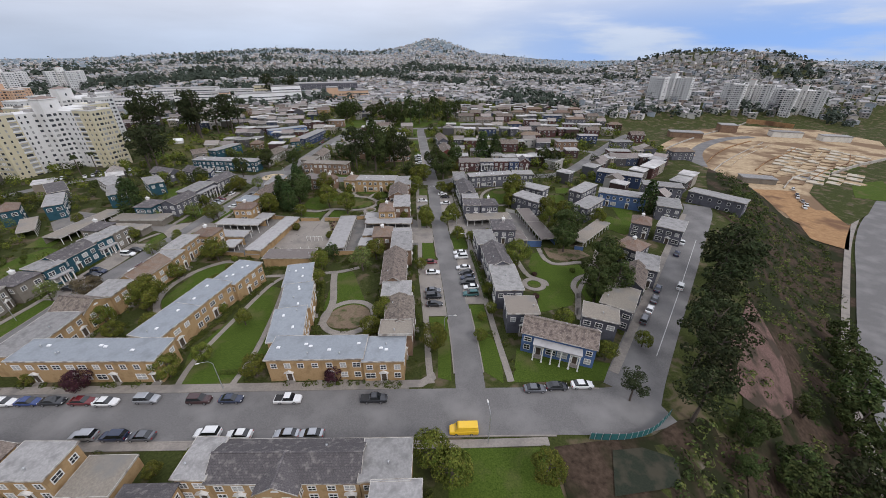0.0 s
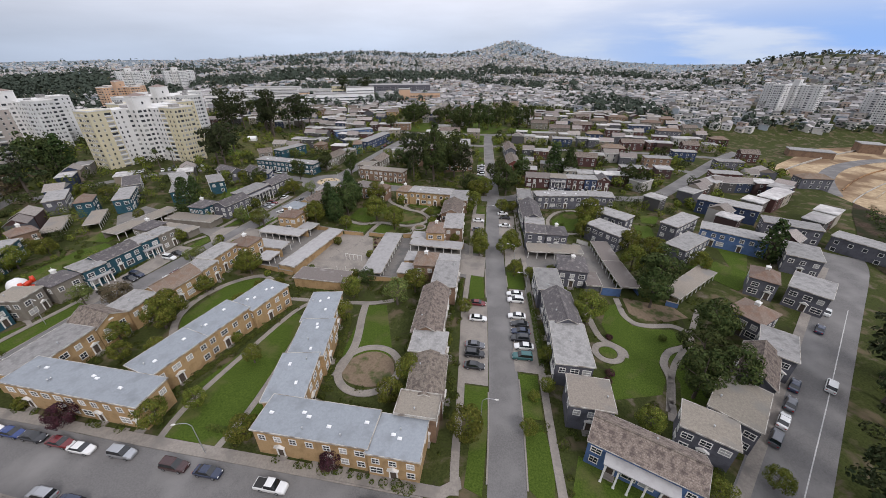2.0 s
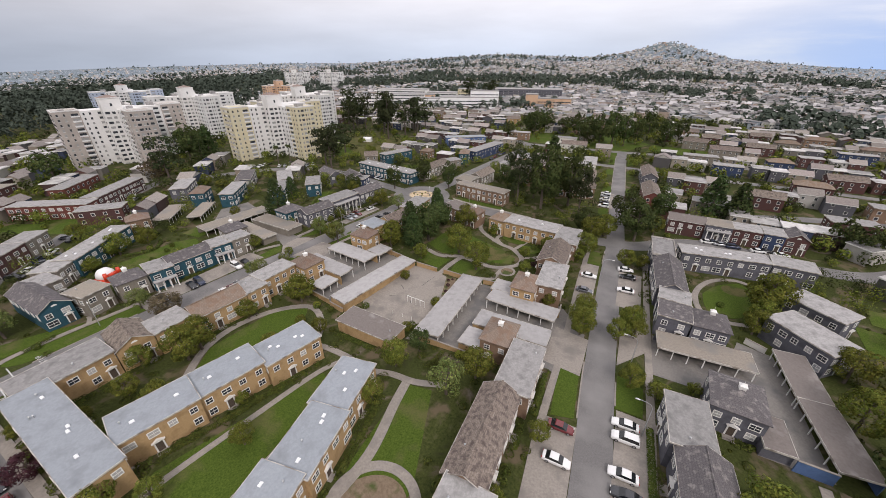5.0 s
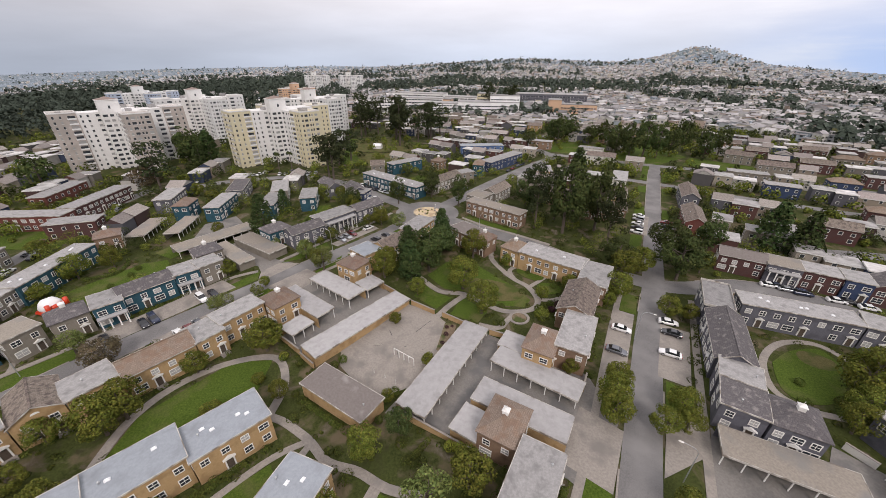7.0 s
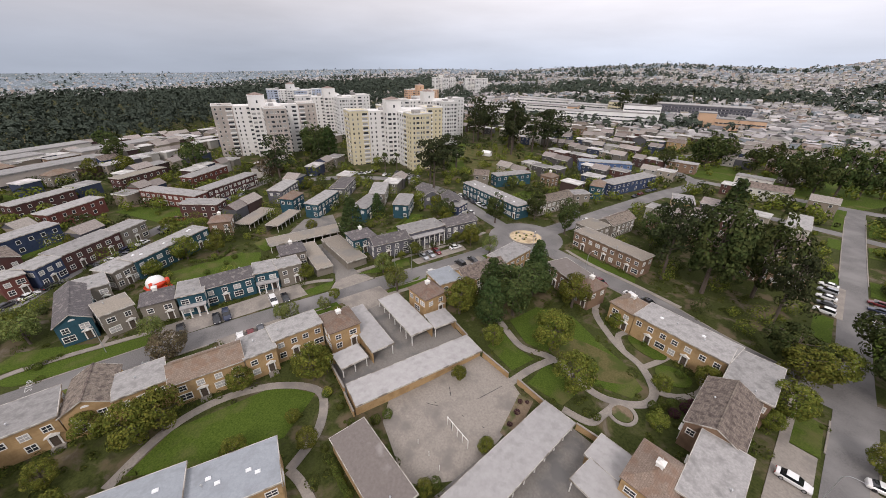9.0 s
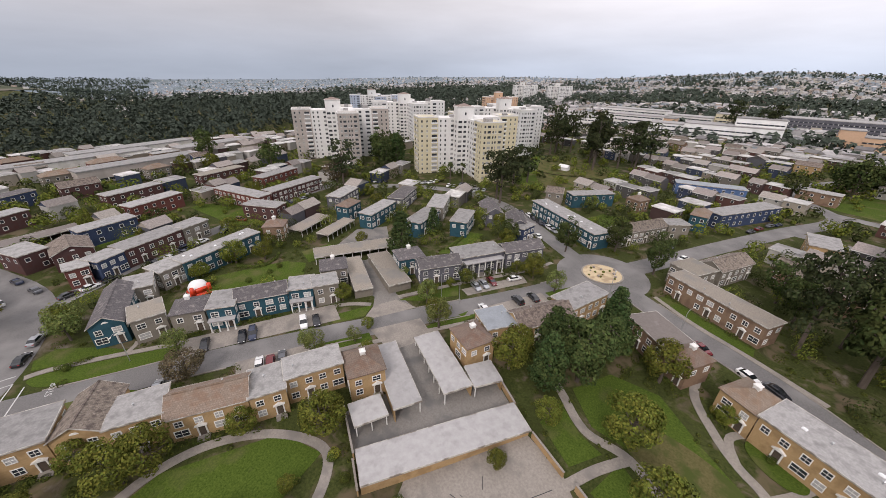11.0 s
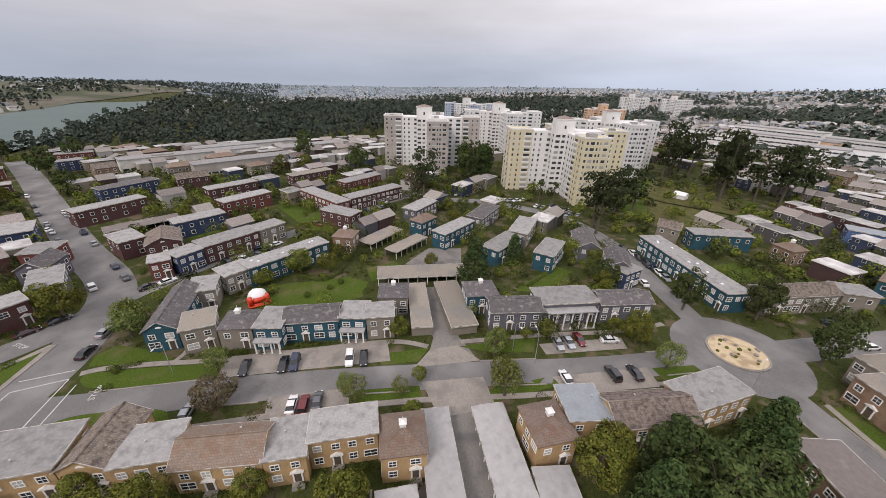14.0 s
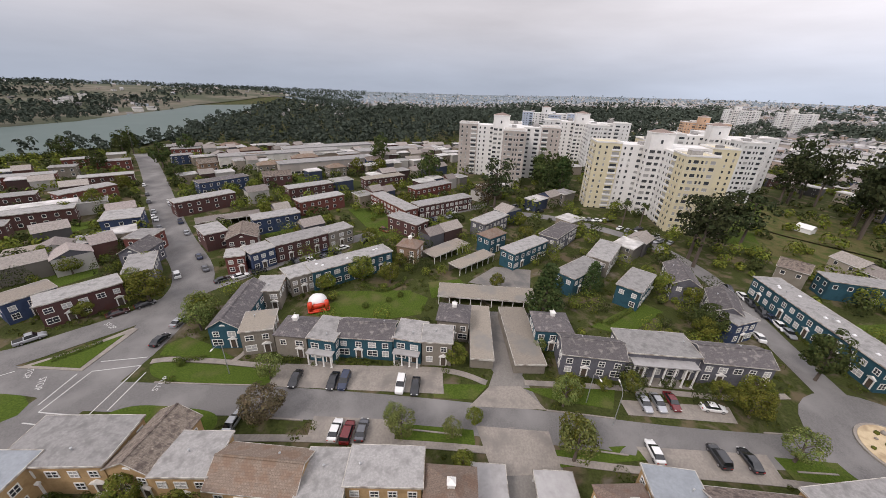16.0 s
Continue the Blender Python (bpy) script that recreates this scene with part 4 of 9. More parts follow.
pave("path_west_court", [(-72.2, 76.7), (-78.4, 84.9), (-80.2, 94), (-77.4, 103.8), (-70.9, 110.3), (-63.3, 107), (-58.5, 99.8)], 1.7, 0.115)
pave("path_north_court", [(-51, 186), (-47.8, 178.2), (-41, 172.6), (-36, 169.8), (-31, 168), (-26.4, 163.3), (-26, 158.7), (-29.6, 155), (-34.6, 153.5), (-45.1, 155.2), (-52.6, 152.9), (-61.1, 155.4), (-65, 156.4)], 1.7)
pave("path_north_ring", [(-36, 169.8), (-39.4, 174.4), (-36, 180), (-29.4, 180.2), (-22.4, 176.6), (-20, 171), (-22.4, 165.6), (-26.4, 163.3)], 1.4, 0.106)
pave("path_north_cross", [(-28, 178.6), (-29, 173.4), (-30.6, 168.4)], 1.3, 0.108)
pave("path_court_gap", [(-45.1, 155.2), (-46.6, 149), (-47.2, 143), (-47.4, 140.6)], 1.8, 0.112)
pave("path_yard_north", [(-29.6, 155), (-30.2, 150), (-31, 146.6), (-36, 145.4)], 1.5, 0.109)
pave("path_bed_north", [(-27.9 + 2.4 * math.cos(k * 0.5236), 153 + 2.4 * math.sin(k * 0.5236)) for k in range(13)], 0.7, 0.13)
pave("path_row_west", [(-113, 59.2), (-113.7, 63), (-113.2, 72), (-112.1, 81), (-111.7, 86), (-111.2, 104), (-110.4, 122), (-107, 130)], 1.4, 0.14)
pave("path_gable_door", [(-113.2, 76), (-115.2, 77), (-116.6, 77.2)], 1.0, 0.142)
pave("path_row_north", [(-107, 138), (-105.4, 158), (-102.8, 178), (-103, 192)], 1.4, 0.14)
pave("path_east_court", [(39.2, 114), (39.2, 111.5), (39.4, 106.2), (41.6, 103), (45.8, 102.9), (50.6, 103.6), (53.4, 101), (51.4, 96.6), (46.4, 93.8), (43.6, 89.6), (43.4, 85), (41.4, 79), (40, 74)], 1.6)
pave("path_east_branch", [(29.6, 106), (30.4, 99), (31.6, 95.4), (35.4, 92.4), (35.4, 90)], 1.6, 0.115)
pave("path_tower_park", [(-222, 278), (-214.6, 276), (-198, 274), (-184, 283.4), (-164.4, 298.2), (-140, 306)], 1.8)
pave("path_court_oval", [(36.6, 157), (30.2, 155.8), (25.2, 158.6), (24.7, 168), (29, 177), (36, 181), (41, 178)], 1.5)
pave("path_east_ring", [(31.9 + 2.9 * math.cos(k * 0.5236), 91 + 2.8 * math.sin(k * 0.5236)) for k in range(13)], 1.5, 0.12)
pave("path_east_row", [(40, 76), (45, 88), (52, 98), (60, 112)], 1.3)
pave("path_hill_kerb", [(41, 56), (59.5, 79), (89, 116), (112, 144)], 2.0, 0.14)
pave("path_ring_north", [(-74, 204.2), (-62, 201.6), (-48, 200.6), (-34, 199)], 1.3, 0.13)
pave("path_near_street", [(-94.6, 66), (-94.8, 80), (-94.6, 100), (-92.6, 126), (-88.6, 150), (-85.5, 176), (-83, 190)], 1.3, 0.13)
sheet("traffic_median", [(-111, 34.3), (-110.2, 47.6), (-123.9, 49.0), (-124.2, 47.4), (-117.4, 42.2)], 0.2, CONCRETE, label="triangular kerbed median between two streets", category="median", thick=0.25)
lawn([(-111.6, 36.6), (-110.9, 46.6), (-121.8, 47.5), (-117.0, 43.0)], 0.26, label="rough grass on a triangular median")
pave("path_kerb_south", [(-90, 41.2), (-40, 40.9), (0, 40.2), (22, 40.3)], 1.6, 0.14)
for x in (-83.2, -75.5, -68.6, -61.4, -29.6, -23.8, -18.2, -9.7):
    pave("path_door", [(x, 55.4), (x, 54.2), (x, 53.1)], 1.1, 0.15)
for name, pts in (("pavement_bays_south", [(-94.2, 97), (-99.2, 97), (-98.4, 112), (-93.2, 112)]), ("pavement_bays_north", [(-102.4, 156), (-98.8, 156), (-96.6, 176), (-100.4, 177.2)]), ("pavement_bays_ring", [(-92.4, 154), (-90.4, 176), (-85.6, 175), (-87.2, 155)]), ("pavement_drive_north", [(-106.1, 130.5), (-106, 137), (-100.2, 140.6), (-101.2, 125.8)]), ("pavement_drive_south", [(-97, 126.6), (-95.6, 139.6), (-88, 139.6), (-88, 128.3)]), ("pavement_bays_centre_west", [(-6.2, 148), (-1.2, 148), (-2.2, 170), (-7.0, 170)]), ("pavement_bays_centre_east", [(4.8, 149.6), (11, 149.6), (10.4, 169.6), (4.0, 169.6)]), ("pavement_bays_street_west", [(-8.6, 227), (-4.4, 227), (-5.6, 249), (-9.8, 249)]), ("pavement_bays_street_east", [(1.6, 227), (6.0, 227), (4.6, 249), (0.2, 249)]), ("pavement_drive_centre", [(-7.6, 120), (0.8, 119), (0.6, 131.6), (-7.6, 133)]), ("pavement_drive_east", [(13.4, 134), (7.4, 126), (7.0, 141), (13.4, 141)])):
    sheet(name, pts, 0.118, CONCRETE, label="pale concrete parking bays and drive", category="parking")
sheet("pavement_yard_east", [(14, 127), (30, 127), (31, 115.6), (41, 115.6), (40, 130), (38.5, 146), (32, 148), (30, 141), (14, 141)], 0.075, YARD, label="worn concrete garage yard", category="yard")

# ---- the houses ----
for k in range(3):
    t0, t1 = k / 3, (k + 1) / 3
    j = (0.0, 0.7, -0.2)[k]
    house((-28.8 - 7.2 * t0 + j, 62.2 + 34.3 * t0), (-28.8 - 7.2 * t1 + j, 62.2 + 34.3 * t1), 7.3, 6.3, cover="blueflat", sky=2, seed=k, ends=k == 2)
    house((-61 + 8 * t0 - j, 62.4 + 35.3 * t0), (-61 + 8 * t1 - j, 62.4 + 35.3 * t1), 7.6, 6.3, cover="blueflat", sky=2, seed=k + 9, ends=k == 2)
house((-34.2, 55.4), (-14, 55.4), 6.8, 6.3, cover="blueflat", sky=4)
house((-13.9, 54.9), (-5.4, 54.9), 7.1, 5.9, cover="blueflat", sky=1)
house((-88, 56.3), (-57.3, 55.8), 6.4, 6.3, cover="blueflat", sky=3)
house((-11.2, 62.2), (-4, 62.2), 4.6, 6.5, cover="beige", parapet=0.3, wall="brown")
house((-3.7, 67), (-4.6, 77.8), 6.8, 5.7, "gable", rise=1.3, cover="shingle", wall="brown")
house((-5.2, 78), (-5.4, 84.4), 7.5, 6.2, wall="brown")
house((-7, 84.6), (-7.9, 103), 6.8, 5.8, "gable", wall="brown", cover="shingle")
house((-6.3, 103.2), (-6.9, 117), 6.6, 6.2, wall="brown")
house((-14, 114.3), (-14.3, 122.5), 6.6, 5.9, "hip", wall="brown", cupola=True)
house((-15, 137), (-15.4, 145.6), 6.4, 5.9, "hip", wall="tan", cupola=True)
house((-8.9, 141), (-9.8, 154.5), 6.6, 6.2, wall="brown")
house((-11, 154.7), (-11.7, 169), 8.0, 5.8, "gable", wall="brown", cover="shingle")
house((-10.2, 169.2), (-10.8, 182), 7.5, 6.2, wall="brown")
house((-37.8, 176.4), (-18.5, 175), 8.0, 6.2, wall="tan", sky=2)
house((-44.4, 177.4), (-38.0, 176.5), 7.5, 5.8, "hip", wall="tan", cupola=True)
carport((-31.4, 113.8), (-32.2, 142.8), 6.3, cover="deck")
carport((-26.8, 132.7), (-8, 131.8), 5.2, cover="deck")
carport((-7.6, 127.8), (-25.8, 127.5), 5.9, cover="deck")
carport((-26.2, 114.4), (-20.8, 114.3), 6.0, open_front=False, cover="deck")
carport((-27.6, 138.2), (-21.9, 138.3), 5.4, open_front=False, cover="deck")
house((-57.1, 107), (-40.6, 106.9), 6.2, 3.4, cover="browngrey", front=None, back=False, ends=False, name="court_building")

carport((-61.1, 113.7), (-56.7, 143.4), 6.0, open_front=False, cover="deck", open_back=True)
carport((-87.4, 134.4), (-69.6, 133.0), 5.8, cover="deck")
carport((-70.4, 128.2), (-88.4, 129.8), 5.2, cover="deck")
carport((-71.2, 115.6), (-71.0, 121.8), 5.0, cover="deck")
carport((-74.2, 140.2), (-68.4, 139.2), 5.8, cover="deck")
house((-75, 141.2), (-75, 148), 7.5, 6.0, "hip", wall="tan", cupola=True)
house((-78.8, 117), (-78.2, 124), 7.5, 5.9, "hip", wall="tan", cupola=True)
house((-86, 58), (-86, 72.4), 8.0, 6.1, wall="tan")
house((-86, 72.6), (-85, 79.4), 9.5, 5.7, "gablex", wall="tan", cover="shingle")
house((-84.6, 79.6), (-84.4, 87.3), 6.8, 6.0, wall="tan")
house((-83.2, 87.5), (-81.8, 99.8), 6.8, 5.7, "gable", wall="tan", cover="tanshingle")
house((-81.6, 100), (-81.4, 106), 7.2, 6.0, wall="tan")
house((-83.2, 106.2), (-82.8, 116.8), 5.8, 6.3, wall="tan")
house((-77.7, 148.2), (-76.5, 155.2), 7.5, 6.2, wall="tan", cover="blueflat")
house((-74.9, 155.4), (-73, 170.3), 7.2, 5.7, "gable", wall="tan", cover="shingle")
house((-74.4, 170.6), (-75.5, 184.5), 6.6, 6.2, wall="tan")
house((-117.2, 69.7), (-117.5, 76), 18.3, 5.7, "gablex", wall="teal", cover="dark")
house((-115, 77.6), (-116.4, 83.9), 7.3, 6.2, wall="grey", cover="beige")
house((-115, 84.8), (-114.2, 91.7), 6.8, 5.7, "hip", wall="grey", cover="dark", cupola=True)
house((-113.7, 92.2), (-112.6, 98.0), 7.8, 6.0, wall="teal", porch=(-2.8, 2.8, 1.6, 3.0))
house((-114.6, 98.1), (-113.5, 110.1), 6.8, 5.7, "gable", wall="teal", cover="dark", rise=1.6)
house((-113.8, 110.3), (-112.5, 116.3), 6.8, 6.0, wall="teal", porch=(-2.8, 2.8, 1.6, 3.0))
house((-112.3, 116.5), (-111.8, 122.8), 5.9, 6.2, wall="grey")
house((-120.8, 119.9), (-119.6, 127.2), 7.0, 5.7, "hip", wall="grey", cover="dark", cupola=True)
carport((-111.2, 126.9), (-110.7, 131.9), 20, open_front=False, wall="grey")
carport((-109.4, 136.2), (-109.3, 142.9), 21, open_front=False, wall="grey")
carport((-135.9, 120.6), (-133, 147.3), 7, wall="grey")
house((-141.9, 85.4), (-156.8, 106.2), 6.2, 6.2, wall="teal", sky=3)
house((-138.8, 80), (-143.5, 85.9), 7, 5.8, wall="grey")
house((-131.9, 73), (-132.7, 79.2), 8, 5.8, wall="grey")
house((-159.1, 68.5), (-170.9, 82.3), 7.4, 6.2, wall="maroon", near=False)
house((-152.8, 63.6), (-158.3, 68.6), 6.4, 6.3, wall="navy", near=False)
house((-170.9, 82.6), (-177.4, 89.8), 6.5, 6.2, wall="grey", near=False)
house((-221.8, 90.2), (-197.7, 108.2), 6.8, 6.2, wall="brick", near=False)
house((-203.5, 114.3), (-220.5, 139.6), 7, 6.2, wall="maroon", near=False)
house((-162.2, 107.3), (-159.8, 114), 6.8, 5.7, "hip", wall="brown", cupola=True, near=False)
house((-182.8, 140.4), (-194.9, 151.9), 7, 6.2, wall="slate", near=False)
house((-156.1, 146.2), (-167.7, 160.8), 6, 6.2, wall="teal", near=False)
house((-117, 142.5), (-116.3, 150.7), 7.4, 5.7, "hip", wall="teal", cover="dark", cupola=True)
house((-109.4, 146.1), (-107.3, 158.7), 6.8, 5.7, "gable", wall="slate", cover="dark", rise=1.6)
house((-109.2, 159.2), (-107.4, 174.6), 7.8, 6.2, wall="slate", porch=(-6.5, 6.5, 2.4, 4.8))
house((-106.9, 175.1), (-104.9, 189), 6.8, 5.7, "gable", wall="slate", cover="dark", rise=1.6)
# east of the centre street
house((22.6, 106.2), (21.8, 117), 6.4, 6.2, wall="slate")
house((25.3, 92.6), (24.2, 106), 7.2, 5.8, "gable", wall="slate", cover="dark")
house((25.4, 79.3), (25.3, 92.4), 7.4, 6.2, wall="slate")
house((19.4, 69.4), (27, 69.1), 7.0, 6.2, wall="slate", cover="beige")
house((21.6, 63.2), (36.6, 57.2), 6.6, 5.9, "gable", wall="blue", cover="shingle", rise=2.0, porch=(-5.2, 5.2, 2.2, 4.6))
house((37.6, 68.4), (45, 65.2), 6.0, 6.0, wall="slate", cover="beige")

# ---- trees ----
def foliage(name, c1, c2, rnd=0.2):
    m = surf(name, c1, c2, 0.8, 0.9, island=0.24 if name == "haze_tinted_far_leaves" else 0.38, spec=0.12)
    nt = m.node_tree
    n, l = nt.nodes, nt.links
    # a second, per-tree shift on top of the per-leaf one
    b = n["Principled BSDF"]
    src = b.inputs["Base Color"].links[0].from_socket
    h = n.new("ShaderNodeHueSaturation")
    info = n.new("ShaderNodeObjectInfo")
    v = n.new("ShaderNodeMapRange")
    v.inputs["To Min"].default_value, v.inputs["To Max"].default_value = 1 - rnd, 1 + rnd
    l.new(info.outputs["Random"], v.inputs["Value"])
    l.new(v.outputs[0], h.inputs["Value"])
    hu = n.new("ShaderNodeMapRange")
    hu.inputs["To Min"].default_value, hu.inputs["To Max"].default_value = 0.485, 0.515
    l.new(info.outputs["Random"], hu.inputs["Value"])
    l.new(hu.outputs[0], h.inputs["Hue"])
    l.new(src, h.inputs["Color"])
    l.new(h.outputs[0], b.inputs["Base Color"])
    return m


LEAF = {
    "round": foliage("leaves_green", (0.046, 0.064, 0.009), (0.160, 0.162, 0.030)),
    "olive": foliage("leaves_olive", (0.075, 0.10, 0.025), (0.17, 0.19, 0.06)),
    "dark": foliage("leaves_dark", (0.022, 0.036, 0.010), (0.076, 0.094, 0.030)),
    # far woods: bluish, greyed green with distance haze in the colour
    "far": foliage("haze_tinted_far_leaves", (0.030, 0.044, 0.034), (0.080, 0.096, 0.074)),
    "yellow": foliage("yellow_green_leaves", (0.15, 0.17, 0.025), (0.23, 0.24, 0.04)),
    "conifer": foliage("needles", (0.018, 0.034, 0.010), (0.062, 0.084, 0.028)),
    "pine": foliage("pine_needles", (0.017, 0.026, 0.011), (0.052, 0.061, 0.025)),
    "plum": foliage("leaves_purple", (0.035, 0.014, 0.02), (0.07, 0.028, 0.035)),
    "bronze": foliage("bronze_leaves", (0.050, 0.040, 0.022), (0.125, 0.098, 0.058)),
    "hedge": foliage("hedge_leaves", (0.032, 0.048, 0.009), (0.092, 0.108, 0.022)),
}
BARK = surf("bark", (0.07, 0.055, 0.045), (0.13, 0.105, 0.085), 3, 0.95, 0.5, streak=(1, 1, 0.2))


def leaf(verts, faces, p, nrm, size, rng):
    up = Vector((rng.uniform(-1, 1), rng.uniform(-1, 1), rng.uniform(-1, 1)))
    u = nrm.cross(up)
    if u.length < 1e-3:
        return
    u.normalize()
    v = nrm.cross(u).normalized()
    k = len(verts)
    a, b = size * rng.uniform(0.7, 1.3), size * rng.uniform(0.5, 0.9)
    bend = nrm * size * 0.25
    verts += [tuple(p - u * a), tuple(p - v * b + bend), tuple(p + u * a), tuple(p + v * b + bend)]
    faces.append((k, k + 1, k + 2, k + 3))


def limb(verts, faces, p, q, r0, r1, n=6):
    d = (q - p).normalized()
    u = d.orthogonal().normalized()
    v = d.cross(u)
    k = len(verts)
    for c, r in ((p, r0), (q, r1)):
        for i in range(n):
            t = 2 * math.pi * i / n
            verts.append(tuple(c + (u * math.cos(t) + v * math.sin(t)) * r))
    for i in range(n):
        j = (i + 1) % n
        faces.append((k + i, k + j, k + n + j, k + n + i))


def tree_kind(kind, seed, light=False):
    """A tree 1 unit = the crown's radius of 3.5 m; its foot at the origin. light: fewer, larger leaves for far trees."""
    rng = random.Random(seed * 101 + len(kind))
    R = 3.5
    clumps = []
    if kind in ("round", "olive", "plum", "bronze"):
        zc = R * 1.2
        for k in range(38):
            d = Vector((rng.gauss(0, 1), rng.gauss(0, 1), rng.gauss(0.25, 0.9))).normalized()
            q = rng.uniform(0.56, 0.74) * (1 + 0.1 * math.sin(3 * d.x + seed) + 0.1 * math.sin(4 * d.y + seed))
            if kind == "olive":
                q *= rng.uniform(0.7, 1.15)
            clumps.append((Vector((0, 0, zc)) + Vector((d.x * R * q, d.y * R * q, d.z * R * 0.85 * q)), R * rng.uniform(0.24, 0.36)))
        per, size = 74, 0.175
        if kind == "olive":
            per, size = 40, 0.19
    elif kind == "dark":
        zc = R * 1.45
        for _ in range(44):
            d = Vector((rng.gauss(0, 1), rng.gauss(0, 1), rng.gauss(0.1, 1))).normalized()
            q = rng.uniform(0.5, 0.85) * (1 + 0.25 * math.sin(2.3 * d.x + 1.7 * seed) * math.cos(2.1 * d.y))
            clumps.append((Vector((d.x * R * q, d.y * R * q, zc + d.z * R * 1.1 * q)), R * rng.uniform(0.2, 0.34)))
        per, size = 58, 0.22
    elif kind == "conifer":
        height = R * 2.6
        for k in range(56):
            t = (k + rng.random()) / 56
            rad = R * 0.82 * (1 - t) ** 0.55 * min(1.0, 0.55 + 2.2 * t) * rng.uniform(0.6, 1.0)
            a = k * 2.4 + rng.uniform(-0.4, 0.4)
            clumps.append((Vector((rad * math.cos(a), rad * math.sin(a), 0.7 + height * t)), R * (0.17 + 0.13 * (1 - t))))
        per, size = 46, 0.22
    else:
        height = R * 3.0
        for k in range(34):
            t = 0.42 + 0.58 * rng.random()
            rad = R * rng.uniform(0.1, 0.95) * (1.15 - 0.55 * abs(t - 0.7))
            a = rng.uniform(0, 6.28)
            clumps.append((Vector((rad * math.cos(a), rad * math.sin(a), height * t)), R * rng.uniform(0.2, 0.38)))
        per, size = 62, 0.21
    if light:
        per, size = int(per * 0.36), size * 1.55
    verts, faces = [], []
    mid = Vector((0, 0, sum(c.z for c, _ in clumps) / len(clumps)))
    for c, r in clumps:
        sq = 0.55 if kind == "pine" else 0.9
        out_way = (c - mid).normalized() * (0.2 if kind in ("pine", "conifer") else 0.55)
        for _ in range(per):
            d = (Vector((rng.gauss(0, 1), rng.gauss(0, 1), rng.gauss(0.1, 1))).normalized() + out_way).normalized()
            p = c + Vector((d.x, d.y, d.z * sq)) * r * rng.uniform(0.8, 1.08)
            nrm = (d + Vector((rng.uniform(-0.4, 0.4), rng.uniform(-0.4, 0.4), rng.uniform(-0.1, 0.5)))).normalized()
            leaf(verts, faces, p, nrm, size, rng)
    crown = bpy.data.meshes.new("crown")
    crown.from_pydata(verts, [], faces)
    crown.materials.append(LEAF[kind])
    verts, faces = [], []
    topz = max(c.z for c, _ in clumps)
    pts = [Vector((0, 0, -0.6)), Vector((rng.uniform(-0.2, 0.2), rng.uniform(-0.2, 0.2), topz * 0.4)), Vector((rng.uniform(-0.4, 0.4), rng.uniform(-0.4, 0.4), topz * 0.92))]
    limb(verts, faces, pts[0], pts[1], 0.30, 0.2)
    limb(verts, faces, pts[1], pts[2], 0.2, 0.05)
    for c, r in rng.sample(clumps, 9):
        limb(verts, faces, pts[1].lerp(pts[2], max(0.0, min(0.9, (c.z - pts[1].z) / (pts[2].z - pts[1].z) - 0.25))), c, 0.1, 0.03, 5)
    trunk = bpy.data.meshes.new("trunk")
    trunk.from_pydata(verts, [], faces)
    trunk.materials.append(BARK)
    return crown, trunk


TREE_WORDS = {"round": "broad rounded green garden tree", "olive": "loose pale olive-green street tree", "dark": "large dark dense evergreen tree", "conifer": "tall dark conifer with layered boughs", "pine": "tall wind-shaped pine with open crown", "plum": "small purple-leaved plum tree", "bronze": "broad bronze-brown tree with thin foliage"}

def clear_of_houses(x, y, gap=0.6):
    for a, ab, depth in FOOT:
        w = ab.length
        u = ab / w
        nrm = Vector((-u.y, u.x))
        d = Vector((x, y)) - a
        s, t = d.dot(u), d.dot(nrm)
        if -gap < s < w + gap and -gap < t < depth + gap:
            moves = ((s + gap, -u), (w + gap - s, u), (t + gap, -nrm), (depth + gap - t, nrm))
            k, way_out = min(moves, key=lambda q: q[0])
            x, y = x + way_out.x * k, y + way_out.y * k
    return x, y


def tree(kind, x, y, r, tall=1.0):
    x, y = clear_of_houses(x, y)
    rng = random.Random(int(x * 31 + y * 17))
    v = rng.randrange(3)
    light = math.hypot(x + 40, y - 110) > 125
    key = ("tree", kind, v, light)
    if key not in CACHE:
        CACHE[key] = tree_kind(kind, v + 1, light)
    crown, trunk = CACHE[key]
    top = new("tree")
    s = r / 3.5
    top.matrix_basis = pose(x, y, land(x, y), 0, 0, rng.uniform(0, 360)) @ Matrix.Diagonal((s, s, s * tall * rng.uniform(0.9, 1.1), 1))
    share("trunk", trunk, top)
    share("crown", crown, top)
    return tagged(top, TREE_WORDS[kind] + " among the houses", "tree", "trees")


def hedge(pts, wide=1.2, high=1.0):
    """A clipped hedge along a line, made of leaves on a rounded body."""
    rng = random.Random(int(pts[0][0] * 7 + pts[0][1] * 3))
    verts, faces = [], []
    line = curve(pts, 4)
    for k in range(len(line) - 1):
        a, b = Vector(line[k]), Vector(line[k + 1])
        n = max(1, int((b - a).length / 0.28))
        for i in range(n):
            c = a.lerp(b, i / n)
            for _ in range(16):
                t = rng.uniform(0, math.pi)
                side = (b - a).normalized()
                off = Vector((-side.y, side.x)) * math.cos(t) * wide / 2 * rng.uniform(0.8, 1.1)
                p = Vector((c.x + off.x, c.y + off.y, land(c.x, c.y) + high * (math.sin(t) ** 0.6) * rng.uniform(0.85, 1.05)))
                nrm = Vector((off.x, off.y, math.sin(t) + 0.3)).normalized()
                leaf(verts, faces, p, nrm, 0.19, rng)
    ob = mesh_object("hedge", verts, faces, LEAF["hedge"])
    return tagged(ob, "clipped green hedge along a path", "hedge", "hedges")


